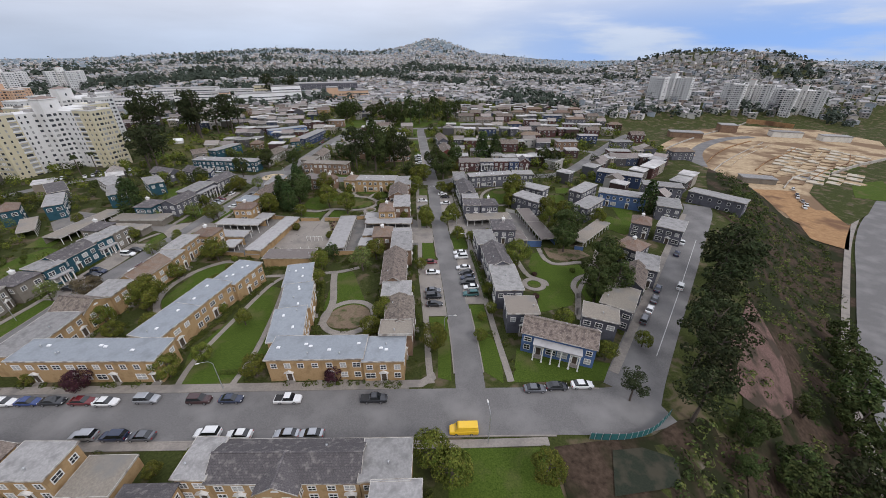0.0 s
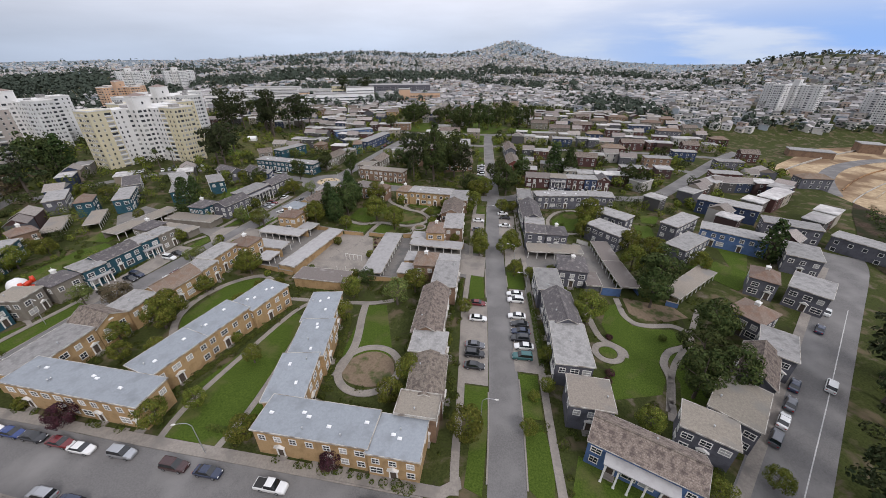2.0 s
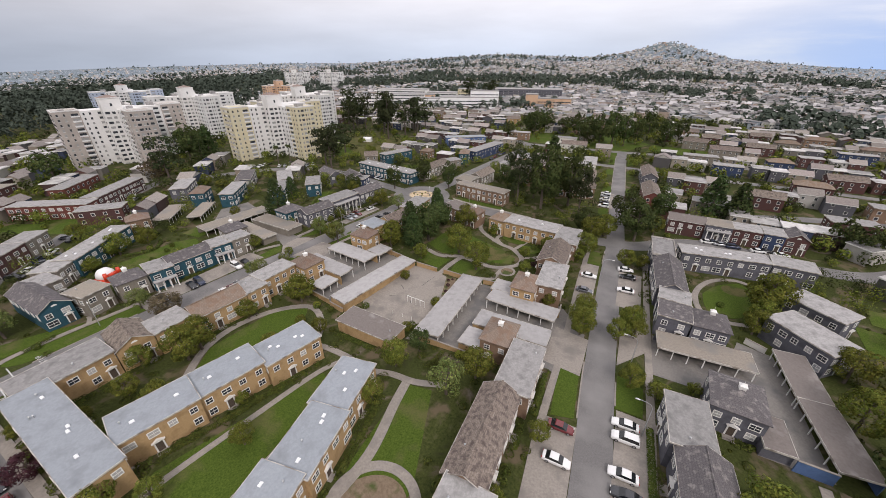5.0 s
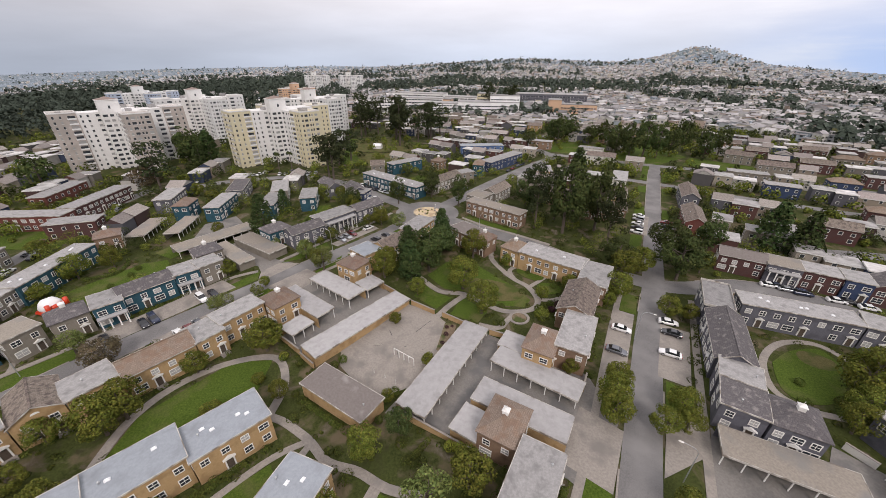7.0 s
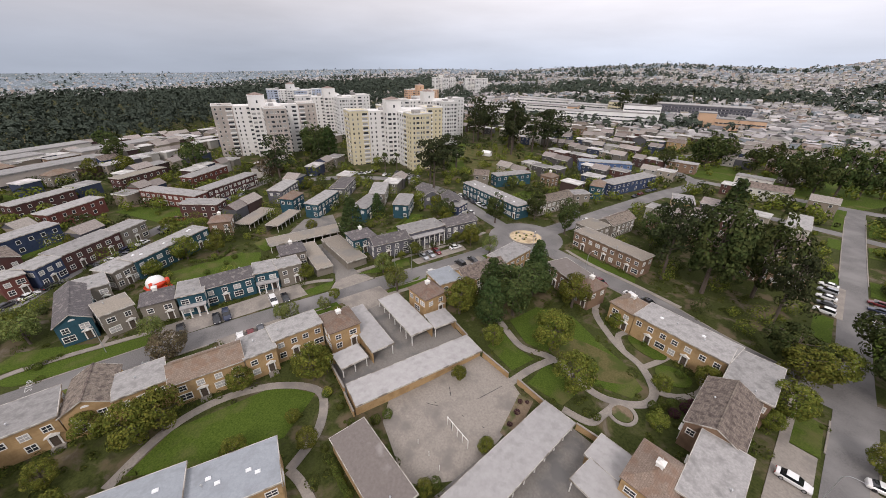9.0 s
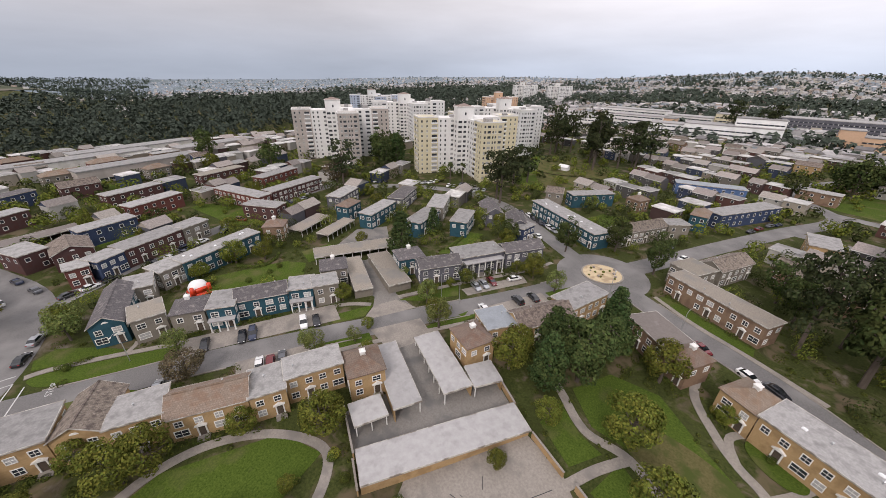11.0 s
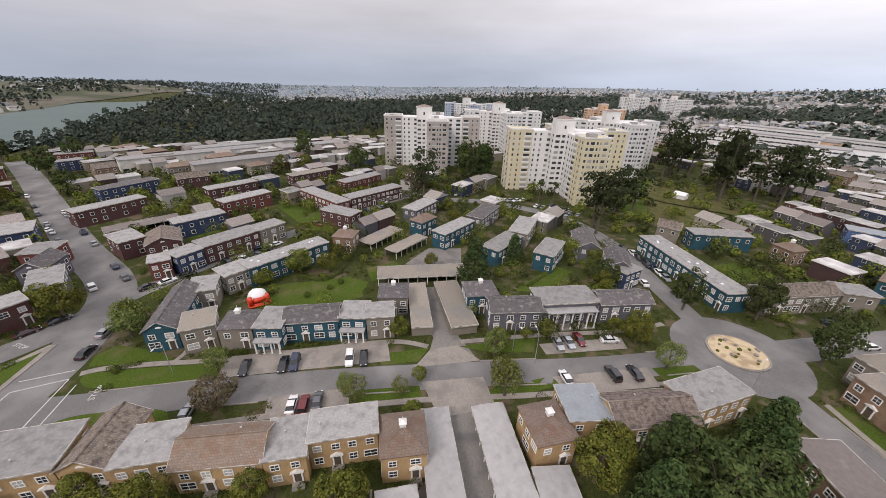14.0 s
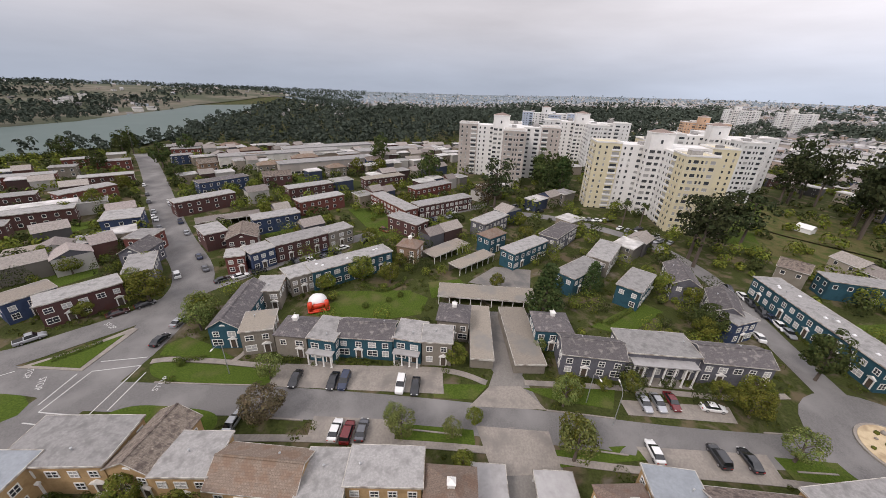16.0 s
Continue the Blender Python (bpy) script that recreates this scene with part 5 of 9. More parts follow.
def bush(x, y, r=0.8, kind="hedge", tall=0.95, label="round clipped green bush on a lawn"):
    key = ("bush", kind)
    if key not in CACHE:
        rng = random.Random(5)
        verts, faces = [], []
        for _ in range(420):
            d = Vector((rng.gauss(0, 1), rng.gauss(0, 1), rng.gauss(0.25, 0.9))).normalized()
            q = 1 + 0.07 * math.sin(5 * d.x + 4 * d.y) + rng.uniform(-0.05, 0.05)
            leaf(verts, faces, Vector((d.x * q, d.y * q, 0.85 + d.z * q * 0.95)), (d + Vector((rng.uniform(-0.4, 0.4), rng.uniform(-0.4, 0.4), 0.2))).normalized(), 0.13, rng)
        me = bpy.data.meshes.new("bush")
        me.from_pydata(verts, [], faces)
        me.materials.append(LEAF[kind])
        CACHE[key] = me
    ob = new("bush", CACHE[key])
    ob.matrix_basis = pose(x, y, land(x, y) + 0.02, 0, 0, x * 37 % 360) @ Matrix.Diagonal((r, r, r * tall, 1))
    return tagged(ob, label, "bush", "bushes")


def garden_wall(a, b, high=1.5, wall="tan", thick=0.25):
    a, b = Vector(a), Vector(b)
    mid, w = (a + b) / 2, (b - a).length / 2
    top = new("garden_wall")
    top.matrix_basis = pose(mid.x, mid.y, land(mid.x, mid.y), 0, 0, math.degrees(math.atan2(b.y - a.y, b.x - a.x)))
    tagged(top, f"low {WORDS[wall]} stucco garden wall with pale coping", "garden wall", "garden walls")
    bm = bmesh.new()
    box(bm, -w, -thick / 2, -1.2, w, thick / 2, high)
    part("wall", bm, STUCCO[wall], top)
    bm = bmesh.new()
    box(bm, -w - 0.05, -thick / 2 - 0.06, high, w + 0.05, thick / 2 + 0.06, high + 0.09)
    part("coping", bm, CONCRETE, top)
    return top


# ---- cars ----
TYRE = plain("tyre_rubber", (0.02, 0.02, 0.02), 0.8)
RIM = plain("alloy_rim", (0.5, 0.5, 0.52), 0.35, 0.8)
CAR_GLASS = plain("car_glass", (0.012, 0.014, 0.016), 0.06, 0.0, 0.8)
LAMP_W = plain("clear_lamp", (0.7, 0.7, 0.68), 0.15)
LAMP_R = plain("red_lamp", (0.35, 0.02, 0.02), 0.2)
CAR_PAINT = {
    "white": plain("white_car_paint", (0.72, 0.72, 0.71), 0.25, 0, 0.5, 0.6), "silver": plain("silver_car_paint", (0.40, 0.41, 0.43), 0.3, 0.6, 0.5, 0.6),
    "grey": plain("grey_car_paint", (0.13, 0.135, 0.15), 0.3, 0.5, 0.5, 0.6), "black": plain("black_car_paint", (0.012, 0.013, 0.017), 0.22, 0.0, 0.5, 0.7),
    "blue": plain("blue_car_paint", (0.02, 0.045, 0.17), 0.25, 0.2, 0.5, 0.6), "red": plain("dark_red_car_paint", (0.14, 0.015, 0.018), 0.25, 0.2, 0.5, 0.6),
    "yellow": plain("yellow_van_paint", (0.80, 0.50, 0.02), 0.35, 0, 0.5, 0.4), "green": plain("teal_car_paint", (0.03, 0.11, 0.11), 0.25, 0.2, 0.5, 0.6), "navy": plain("navy_car_paint", (0.025, 0.035, 0.07), 0.25, 0.2, 0.5, 0.6), "brown": plain("maroon_suv_paint", (0.05, 0.02, 0.02), 0.25, 0.2, 0.5, 0.6),
}
# length, body sections (x, half width, top), cabin base x0 x1, roof x0 x1, roof height
CAR_SHAPE = {
    "sedan": (((-2.35, 0.70, 0.66), (-2.25, 0.84, 0.92), (-1.6, 0.9, 0.98), (0.0, 0.91, 0.94), (0.95, 0.9, 0.92), (1.8, 0.86, 0.78), (2.25, 0.76, 0.62), (2.35, 0.6, 0.5)), (-1.85, 1.1, -1.05, 0.3), 1.44),
    "suv": (((-2.3, 0.80, 0.9), (-2.22, 0.9, 1.05), (-1.4, 0.93, 1.08), (0.0, 0.94, 1.06), (1.0, 0.93, 1.05), (1.9, 0.89, 0.95), (2.3, 0.8, 0.75), (2.38, 0.66, 0.6)), (-2.15, 1.15, -1.9, 0.35), 1.78),
    "pickup": (((-2.7, 0.88, 0.95), (-2.65, 0.92, 1.0), (-0.9, 0.93, 1.0), (0.0, 0.94, 1.04), (1.2, 0.93, 1.03), (2.2, 0.9, 0.95), (2.6, 0.82, 0.78), (2.68, 0.7, 0.6)), (-0.85, 1.3, -0.55, 0.65), 1.78),
    "van": (((-2.7, 0.92, 1.2), (-2.62, 0.97, 1.25), (-1.0, 0.98, 1.25), (0.6, 0.98, 1.2), (1.6, 0.97, 1.12), (2.2, 0.94, 1.0), (2.6, 0.85, 0.85), (2.7, 0.7, 0.65)), (-2.65, 1.7, -2.55, 1.0), 2.1),
}


def car_meshes(shape, paint):
    key = ("car", shape, paint)
    if key in CACHE:
        return CACHE[key]
    secs, (c0, c1, r0, r1), rz = CAR_SHAPE[shape]
    bm = bmesh.new()
    rings = []
    for x, w, t in secs:
        rings.append([bm.verts.new((x, y, z)) for y, z in ((-w * 0.93, 0.24), (-w, 0.45), (-w * 0.985, t - 0.14), (-w + 0.13, t), (w - 0.13, t), (w * 0.985, t - 0.14), (w, 0.45), (w * 0.93, 0.24))])
    for p, q in zip(rings, rings[1:]):
        for i in range(8):
            j = (i + 1) % 8
            bm.faces.new((p[i], q[i], q[j], p[j]))
    bm.faces.new(rings[0])
    bm.faces.new(rings[-1][::-1])
    bmesh.ops.recalc_face_normals(bm, faces=bm.faces[:])
    body = bpy.data.meshes.new("body")
    bm.to_mesh(body)
    bm.free()
    body.materials.append(CAR_PAINT[paint])
    belt = secs[3][2] - 0.02
    wb, wr = secs[3][1] - 0.1, secs[3][1] - 0.26
    bm = bmesh.new()
    lo = [bm.verts.new(p) for p in ((c0, -wb, belt), (c1, -wb, belt), (c1, wb, belt), (c0, wb, belt))]
    hi = [bm.verts.new(p) for p in ((r0, -wr, rz - 0.04), (r1, -wr, rz - 0.04), (r1, wr, rz - 0.04), (r0, wr, rz - 0.04))]
    bm.faces.new(hi)
    bm.faces.new(lo[::-1])
    for i in range(4):
        j = (i + 1) % 4
        bm.faces.new((lo[i], lo[j], hi[j], hi[i]))
    glass = bpy.data.meshes.new("cabin_window")
    bm.to_mesh(glass)
    bm.free()
    glass.materials.append(CAR_PAINT[paint] if shape == "van" else CAR_GLASS)
    bm = bmesh.new()
    e = 0.05
    lo = [bm.verts.new(p) for p in ((r0 - e, -wr - e, rz - 0.05), (r1 + e, -wr - e, rz - 0.05), (r1 + e, wr + e, rz - 0.05), (r0 - e, wr + e, rz - 0.05))]
    hi = [bm.verts.new(p) for p in ((r0 + 0.1, -wr + 0.08, rz + 0.03), (r1 - 0.1, -wr + 0.08, rz + 0.03), (r1 - 0.1, wr - 0.08, rz + 0.03), (r0 + 0.1, wr - 0.08, rz + 0.03))]
    bm.faces.new(hi)
    bm.faces.new(lo[::-1])
    for i in range(4):
        j = (i + 1) % 4
        bm.faces.new((lo[i], lo[j], hi[j], hi[i]))
    roof = bpy.data.meshes.new("roof")
    bm.to_mesh(roof)
    bm.free()
    roof.materials.append(CAR_PAINT[paint])
    if "wheel" not in CACHE:
        bm = bmesh.new()
        bmesh.ops.create_cone(bm, cap_ends=True, segments=14, radius1=0.33, radius2=0.33, depth=0.2, matrix=pose(0, 0, 0, 90, 0, 0))
        w_me = bpy.data.meshes.new("wheel")
        bm.to_mesh(w_me)
        bm.free()
        w_me.materials.append(TYRE)
        bm = bmesh.new()
        bmesh.ops.create_cone(bm, cap_ends=True, segments=10, radius1=0.21, radius2=0.21, depth=0.22, matrix=pose(0, 0, 0, 90, 0, 0))
        r_me = bpy.data.meshes.new("rim")
        bm.to_mesh(r_me)
        bm.free()
        r_me.materials.append(RIM)
        bm = bmesh.new()
        box(bm, -0.05, -0.16, -0.07, 0.05, 0.16, 0.07)
        h_me = bpy.data.meshes.new("headlight")
        bm.to_mesh(h_me)
        t_me = bpy.data.meshes.new("tail_light")
        bm.to_mesh(t_me)
        bm.free()
        h_me.materials.append(LAMP_W)
        t_me.materials.append(LAMP_R)
        CACHE["wheel"] = (w_me, r_me, h_me, t_me)
        bm = bmesh.new()
        box(bm, -2.55, -0.78, 0.98, -0.98, 0.78, 1.012)
        b_me = bpy.data.meshes.new("load_bed")
        bm.to_mesh(b_me)
        bm.free()
        b_me.materials.append(plain("bed_liner", (0.03, 0.03, 0.03), 0.9))
        CACHE["bed"] = b_me
    CACHE[key] = (body, glass, roof)
    return CACHE[key]


CAR_WORDS = {"sedan": "sedan", "suv": "sport utility car", "pickup": "pickup truck", "van": "delivery van"}


def car(x, y, yaw, shape="sedan", paint="grey", near=True, z=None):
    near = near and math.hypot(x + 40, y - 110) < 130
    body, glass, roof = car_meshes(shape, paint)
    w_me, r_me, h_me, t_me = CACHE["wheel"]
    if not near:
        key = ("far", shape, paint)
        if key not in CACHE:
            bm = bmesh.new()
            bm.from_mesh(body)
            bm.from_mesh(roof)
            n_paint = len(bm.faces)
            for wx in (-1.42, 1.42):
                for s in (-1, 1):
                    bmesh.ops.create_cone(bm, cap_ends=True, segments=10, radius1=0.33, radius2=0.33, depth=0.2, matrix=pose(wx, s * (CAR_SHAPE[shape][0][3][1] - 0.1), 0.33, 90, 0, 0))
            bm.faces.ensure_lookup_table()
            for f in bm.faces[n_paint:]:
                f.material_index = 1
            me = bpy.data.meshes.new("car")
            bm.to_mesh(me)
            bm.free()
            me.materials.append(CAR_PAINT[paint])
            me.materials.append(TYRE)
            CACHE[key] = me
        top = new("car" if shape in ("sedan", "suv") else shape, CACHE[key])
        top.matrix_basis = pose(x, y, (land(x, y) + 0.11) if z is None else z, 0, 0, yaw)
        tagged(top, f"parked {paint} {CAR_WORDS[shape]} on the street", "car" if shape in ("sedan", "suv") else shape, "parked cars")
        share("cabin_window", glass, top)
        return top
    top = new("car" if shape in ("sedan", "suv") else shape)
    top.matrix_basis = pose(x, y, (land(x, y) + 0.11) if z is None else z, 0, 0, yaw)
    tagged(top, f"parked {paint} {CAR_WORDS[shape]} on the street", "car" if shape in ("sedan", "suv") else shape, "parked cars")
    share("body", body, top)
    share("cabin_window", glass, top)
    share("roof", roof, top)
    if shape == "pickup":
        share("load_bed", CACHE["bed"], top)
    if shape == "van":
        bm = bmesh.new()
        box(bm, 1.45, -0.75, 1.3, 1.55, 0.75, 1.85)
        part("windscreen", bm, CAR_GLASS, top).matrix_basis = pose(-0.18, 0, 0.0)
    wd = CAR_SHAPE[shape][0][3][1] - 0.1
    for wx in (-1.42, 1.42):
        for s in (-1, 1):
            w = share("wheel", w_me, top, pose(wx, s * wd, 0.33))
            if near:
                share("rim", r_me, w)
    if near:
        secs = CAR_SHAPE[shape][0]
        for s in (-1, 1):
            share("headlight", h_me, top, pose(secs[-2][0] - 0.0, s * 0.55, 0.62))
            share("tail_light", t_me, top, pose(secs[0][0] + 0.02, s * 0.6, 0.72))
    return top

# ---- more houses, east side ----
house((20.8, 155.4), (19.5, 174), 7.2, 5.8, "gable", wall="slate", cover="dark")
house((18, 175), (17.4, 188), 6.0, 6.2, wall="slate", near=False, parapet=0.4)
house((20.2, 180.4), (43.4, 184.4), 6.2, 6.2, wall="slate", near=False, sky=3)
house((43.8, 184.6), (54, 184.2), 7.0, 6.2, wall="slate", near=False)
house((14, 149.4), (20.8, 149.1), 5.8, 6.2, wall="slate")
house((14, 141.7), (20.8, 141.5), 7.2, 6.0, wall="slate", cover="dark")
house((21.2, 141.4), (28.5, 141.8), 7.2, 5.8, "hip", wall="slate", cover="dark", cupola=True)
carport((14.7, 133.5), (33.2, 134.8), 6.0, wall="slate", cover="beige")
house((22.8, 117.8), (31, 117.4), 9.0, 5.8, "hip", wall="slate", cover="dark", cupola=True)
carport((37.5, 145), (38.6, 131), 5.4, wall="blue", cover="browngrey")
carport((38.7, 130.8), (40.6, 115.8), 5.4, wall="blue", cover="browngrey")
carport((30.9, 115.4), (35.2, 115.6), 7.4, open_front=False, wall="slate", cover="browngrey")
house((45.8, 143), (51.8, 148.5), 13.5, 6.2, wall="slate", near=False)
house((51.8, 158), (56.5, 163.5), 12, 6.2, wall="slate", near=False)
house((77.5, 156), (95, 147), 7.5, 6.2, wall="blue", near=False)
house((69, 154.7), (81, 166.5), 6, 6.2, wall="slate", near=False)
house((64.5, 135.8), (76, 146.8), 6.5, 6.2, wall="slate", near=False)
carport((54.8, 112.6), (71.6, 129.3), 5, wall="slate")
house((76.7, 123), (82.4, 119.8), 8, 5.8, "hip", wall="slate", cover="tanshingle", cupola=True, near=False)
house((95.5, 138.9), (103.4, 135), 12, 6.2, wall="slate", near=False)
house((84.1, 119), (90.7, 113.6), 11, 6.2, wall="slate", near=False)
house((62.8, 106), (67.5, 100), 8.5, 5.8, "hip", wall="slate", cover="tanshingle", cupola=True, near=False)
house((61.6, 90.8), (67, 87.6), 10, 6.2, wall="slate")
house((58.6, 79.6), (65.2, 90), 6.0, 5.8, "gable", wall="slate", cover="shingle")
house((44, 73.4), (50.2, 69), 11, 6.2, wall="slate", cover="beige")
house((16.7, 210.5), (28.6, 210.5), 7.5, 5.8, "gable", wall="maroon", cover="browngrey", near=False, rise=1.5)
house((28.8, 209.9), (37, 209.9), 7.5, 6.2, wall="slate", cover="beige", near=False, porch=(-3.6, 3.6, 1.8, 4.4))
house((37.2, 210.7), (46, 210.7), 7.2, 6.0, wall="maroon", cover="flat", near=False)
house((46.2, 210.2), (52, 210.2), 7.5, 6.2, wall="navy", cover="flat", near=False)
house((52.2, 210.6), (58.6, 210.6), 7.5, 5.7, "gablex", wall="maroon", cover="dark", near=False)
house((90.2, 189.1), (108.2, 177), 8, 6.2, wall="navy", near="far")
house((121.9, 159), (135.9, 142), 7.5, 6.2, wall="slate", near="far")
house((104, 166), (120, 160), 7.5, 6.2, wall="slate", near="far")
# west side
house((-123.7, 28.4), (-134.9, 39), 6.5, 6.2, wall="maroon")
house((-125.1, 19), (-133.5, 24), 6.5, 5.6, wall="navy", cover="beige")
house((-139.6, 35.5), (-142.7, 41.3), 12.5, 6.2, wall="slate", near=False)
house((-152.8, 24.5), (-153.1, 31.4), 9.5, 5.8, "gablex", wall="slate", cover="dark", near="far")
house((-162.8, 18.6), (-163.1, 26.3), 8.5, 6.2, wall="brick", near="far")
carport((-155.8, -13.2), (-168.9, 4), 5, wall="maroon")
house((-177.7, -0.7), (-183.2, 9.7), 12, 6.2, wall="navy", near="far")
house((-207.1, -40.4), (-226, -30.8), 8, 6.2, wall="brick", near="far")
house((-166.8, 42.1), (-171.7, 47.3), 11, 6.2, wall="maroon", near="far")
house((-164.6, 50), (-168, 59), 12, 5.6, "gablex", wall="maroon", cover="shingle", near=False)
house((-150.8, 56.7), (-152.6, 61.6), 6, 5.9, wall="brick", near=False)
carport((-186.3, 27.4), (-199.1, 47.6), 6.5, wall="maroon", cover="browngrey")
house((-200, 12), (-218, 28), 7, 6.2, wall="maroon", near="far")
house((-186, 118), (-196, 106), 7, 6.2, wall="maroon", near="far")
house((-182, 52), (-192, 66), 7, 6.2, wall="navy", near="far")
house((-205, 62), (-219, 78), 7, 6.2, wall="brick", near="far")
house((-231, 112), (-247, 131), 7, 6.2, wall="brick", near="far")
house((-226, 50), (-240, 68), 7, 6.2, wall="maroon", near="far")
house((-248, 84), (-262, 104), 7, 6.2, wall="maroon", cover="beige", near="far")
house((-232, 4), (-250, 20), 7, 6.2, wall="navy", cover="dark", near="far")
house((-140, 160), (-150, 173), 6.5, 6.2, wall="teal", near=False)
house((-133, 176), (-143, 186), 6.5, 6.2, wall="teal", cover="flat", near=False)
house((-152, 176), (-166, 187), 7, 6.0, wall="grey", near=False)
house((-170, 165), (-184, 178), 7, 6.0, wall="slate", cover="dark", near=False)
house((-122, 197), (-133, 203), 7, 5.8, "gable", wall="slate", cover="dark", near=False)
house((-137, 196), (-150, 201), 7, 5.8, "gable", wall="slate", cover="dark", near=False)
house((-119, 192), (-121, 199), 6.5, 6.0, wall="navy", near=False)
carport((-160, 120), (-172, 133), 6, wall="grey")
carport((-152, 128), (-163, 141), 5, wall="grey")
house((-168, 140), (-174, 147), 6, 6.4, "hip", wall="teal", cover="tanshingle", near=False)
# north side
house((-143, 217), (-104, 211.8), 7.3, 6.2, wall="teal", sky=5)
house((-140.9, 239.6), (-134.1, 259.8), 6.5, 6.2, wall="teal", near="far")
house((-152, 233), (-146, 238), 7, 5.8, "gable", wall="grey", near="far")
house((-129, 262), (-122, 262), 7, 5.8, "hip", wall="brown", cupola=True, near="far")
house((-100.8, 222.5), (-98.1, 245), 6.5, 5.8, "gable", wall="grey", cover="shingle", near=False)
house((-97.8, 245.5), (-94, 253), 6.5, 6.2, wall="grey", near="far")
house((-78.5, 216), (-70.3, 215), 9, 6.2, wall="grey", cover="beige", near=False)
house((-68.6, 225.4), (-67.3, 240.8), 7, 5.8, "gable", wall="grey", cover="shingle", near=False)
house((-74.5, 208.8), (-49, 205.5), 6.3, 6.2, wall="brown", cover="beige")
house((-66.8, 181.2), (-55.6, 178), 7.5, 6.0, wall="brown", cover="browngrey")
house((-55.4, 178), (-50, 177.2), 7.0, 5.8, "hip", wall="brown", cupola=True)
house((-100.6, 264), (-95, 266), 10, 6.6, "hip", wall="teal", near="far")
house((-94.7, 276), (-88.6, 312), 7.5, 6.2, wall="navy", near="far")
house((-65.2, 273), (-57.5, 276), 14, 6.2, wall="tan", near="far")
house((-134, 309), (-109, 328), 8, 6.0, wall="blue", cover="blueflat", near="far")
house((-64, 244), (-40, 240), 7, 6.0, "gable", wall="brown", near="far")
house((-30, 232), (-14, 236), 7, 5.8, "gable", wall="brown", near=False)
house((-16, 246), (-18, 268), 7, 5.8, "gable", wall="tan", near="far")
house((-20, 280), (-22, 300), 7, 6.0, wall="white", near="far")
house((14, 236), (12, 256), 7, 5.8, "gable", wall="brick", near="far")
house((12, 270), (10, 290), 7, 5.8, "gable", wall="slate", near="far")
# foreground south of the front street
house((-33.4, 31.4), (-10.4, 31.0), 6.6, 5.8, "gable", wall="tan", cover="dark", rise=1.9)
house((-25.4, 29.6), (-19.2, 29.5), 5.0, 5.8, "gablex", wall="tan", cover="dark", rise=1.9, back=False)
house((-10.2, 30.8), (-2.7, 30.8), 6.4, 6.2, wall="tan")
house((-38.4, 31.8), (-33.6, 31.6), 6.4, 6.2, wall="tan")
house((-8.2, 23), (-1.0, 23), 7.6, 6.2, wall="tan")
house((-45, 23.5), (-37.4, 23.5), 7.6, 5.8, "hip", wall="tan", cover="dark", cupola=True)
carport((-57, 31.5), (-49, 31.5), 6.2, open_front=False)
house((-66.4, 32.4), (-58, 32.2), 5.8, 6.0, wall="tan")
house((-78, 30), (-68, 30), 8, 5.8, "gablex", wall="tan", cover="shingle")

# rows of the same estate farther off
rng_rows = random.Random(12)


def free_spot(x, y, gap):
    return all((Vector((x, y)) - (a + ab / 2)).length > gap + ab.length * 0.35 for a, ab, d in FOOT)


ROW_WALLS = ("maroon", "slate", "maroon", "navy", "brick", "grey", "brown", "grey")
for j in range(9):
    for i in range(7):
        x = 34 + i * 44 + (j % 2) * 16 + rng_rows.uniform(-5, 5)
        y = 236 + j * 25 + rng_rows.uniform(-3, 3)
        if x > 168 + (y - 236) * 0.1 or not free_spot(x, y, 14):
            continue
        ln, turn = rng_rows.uniform(10, 19), rng_rows.uniform(-0.12, 0.06)
        house((x - ln / 2, y - ln / 2 * turn), (x + ln / 2, y + ln / 2 * turn), 7, 6.0, rng_rows.choice(("flat", "flat", "gable", "hip")), rng_rows.choice(ROW_WALLS), near="far", back=False, seed=j * 9 + i)
for j in range(7):
    for i in range(5):
        x = -40 - i * 42 - (j % 2) * 14 + rng_rows.uniform(-5, 5)
        y = 330 + j * 26 + rng_rows.uniform(-3, 3)
        if not free_spot(x, y, 14) or abs(x + 75) < 12 or (x < -110 and y < 420):
            continue
        ln, turn = rng_rows.uniform(10, 18), rng_rows.uniform(-0.05, 0.25)
        house((x - ln / 2, y - ln / 2 * turn), (x + ln / 2, y + ln / 2 * turn), 7, 6.0, rng_rows.choice(("flat", "gable", "gable")), rng_rows.choice(("brown", "tan", "white", "grey")), near="far", back=False, seed=j * 9 + i + 70)
for j in range(7):
    for i in range(5):
        x = -256 - j * 24 + rng_rows.uniform(-4, 4)
        y = 78 - i * 40 - (j % 2) * 14 + rng_rows.uniform(-5, 5)
        s_road = (x + 190) * 0.6 - (y - 15) * 0.8
        if not free_spot(x, y, 14) or abs(s_road) < 14 or x < -370:
            continue
        ln, turn = rng_rows.uniform(10, 19), rng_rows.uniform(0.5, 1.0)
        d = Vector((-turn, 1.0)).normalized() * ln / 2
        house((x - d.x, y - d.y), (x + d.x, y + d.y), 7, 6.0, rng_rows.choice(("flat", "flat", "gable", "hip")), rng_rows.choice(ROW_WALLS), near="far", back=False, seed=j * 9 + i + 170)
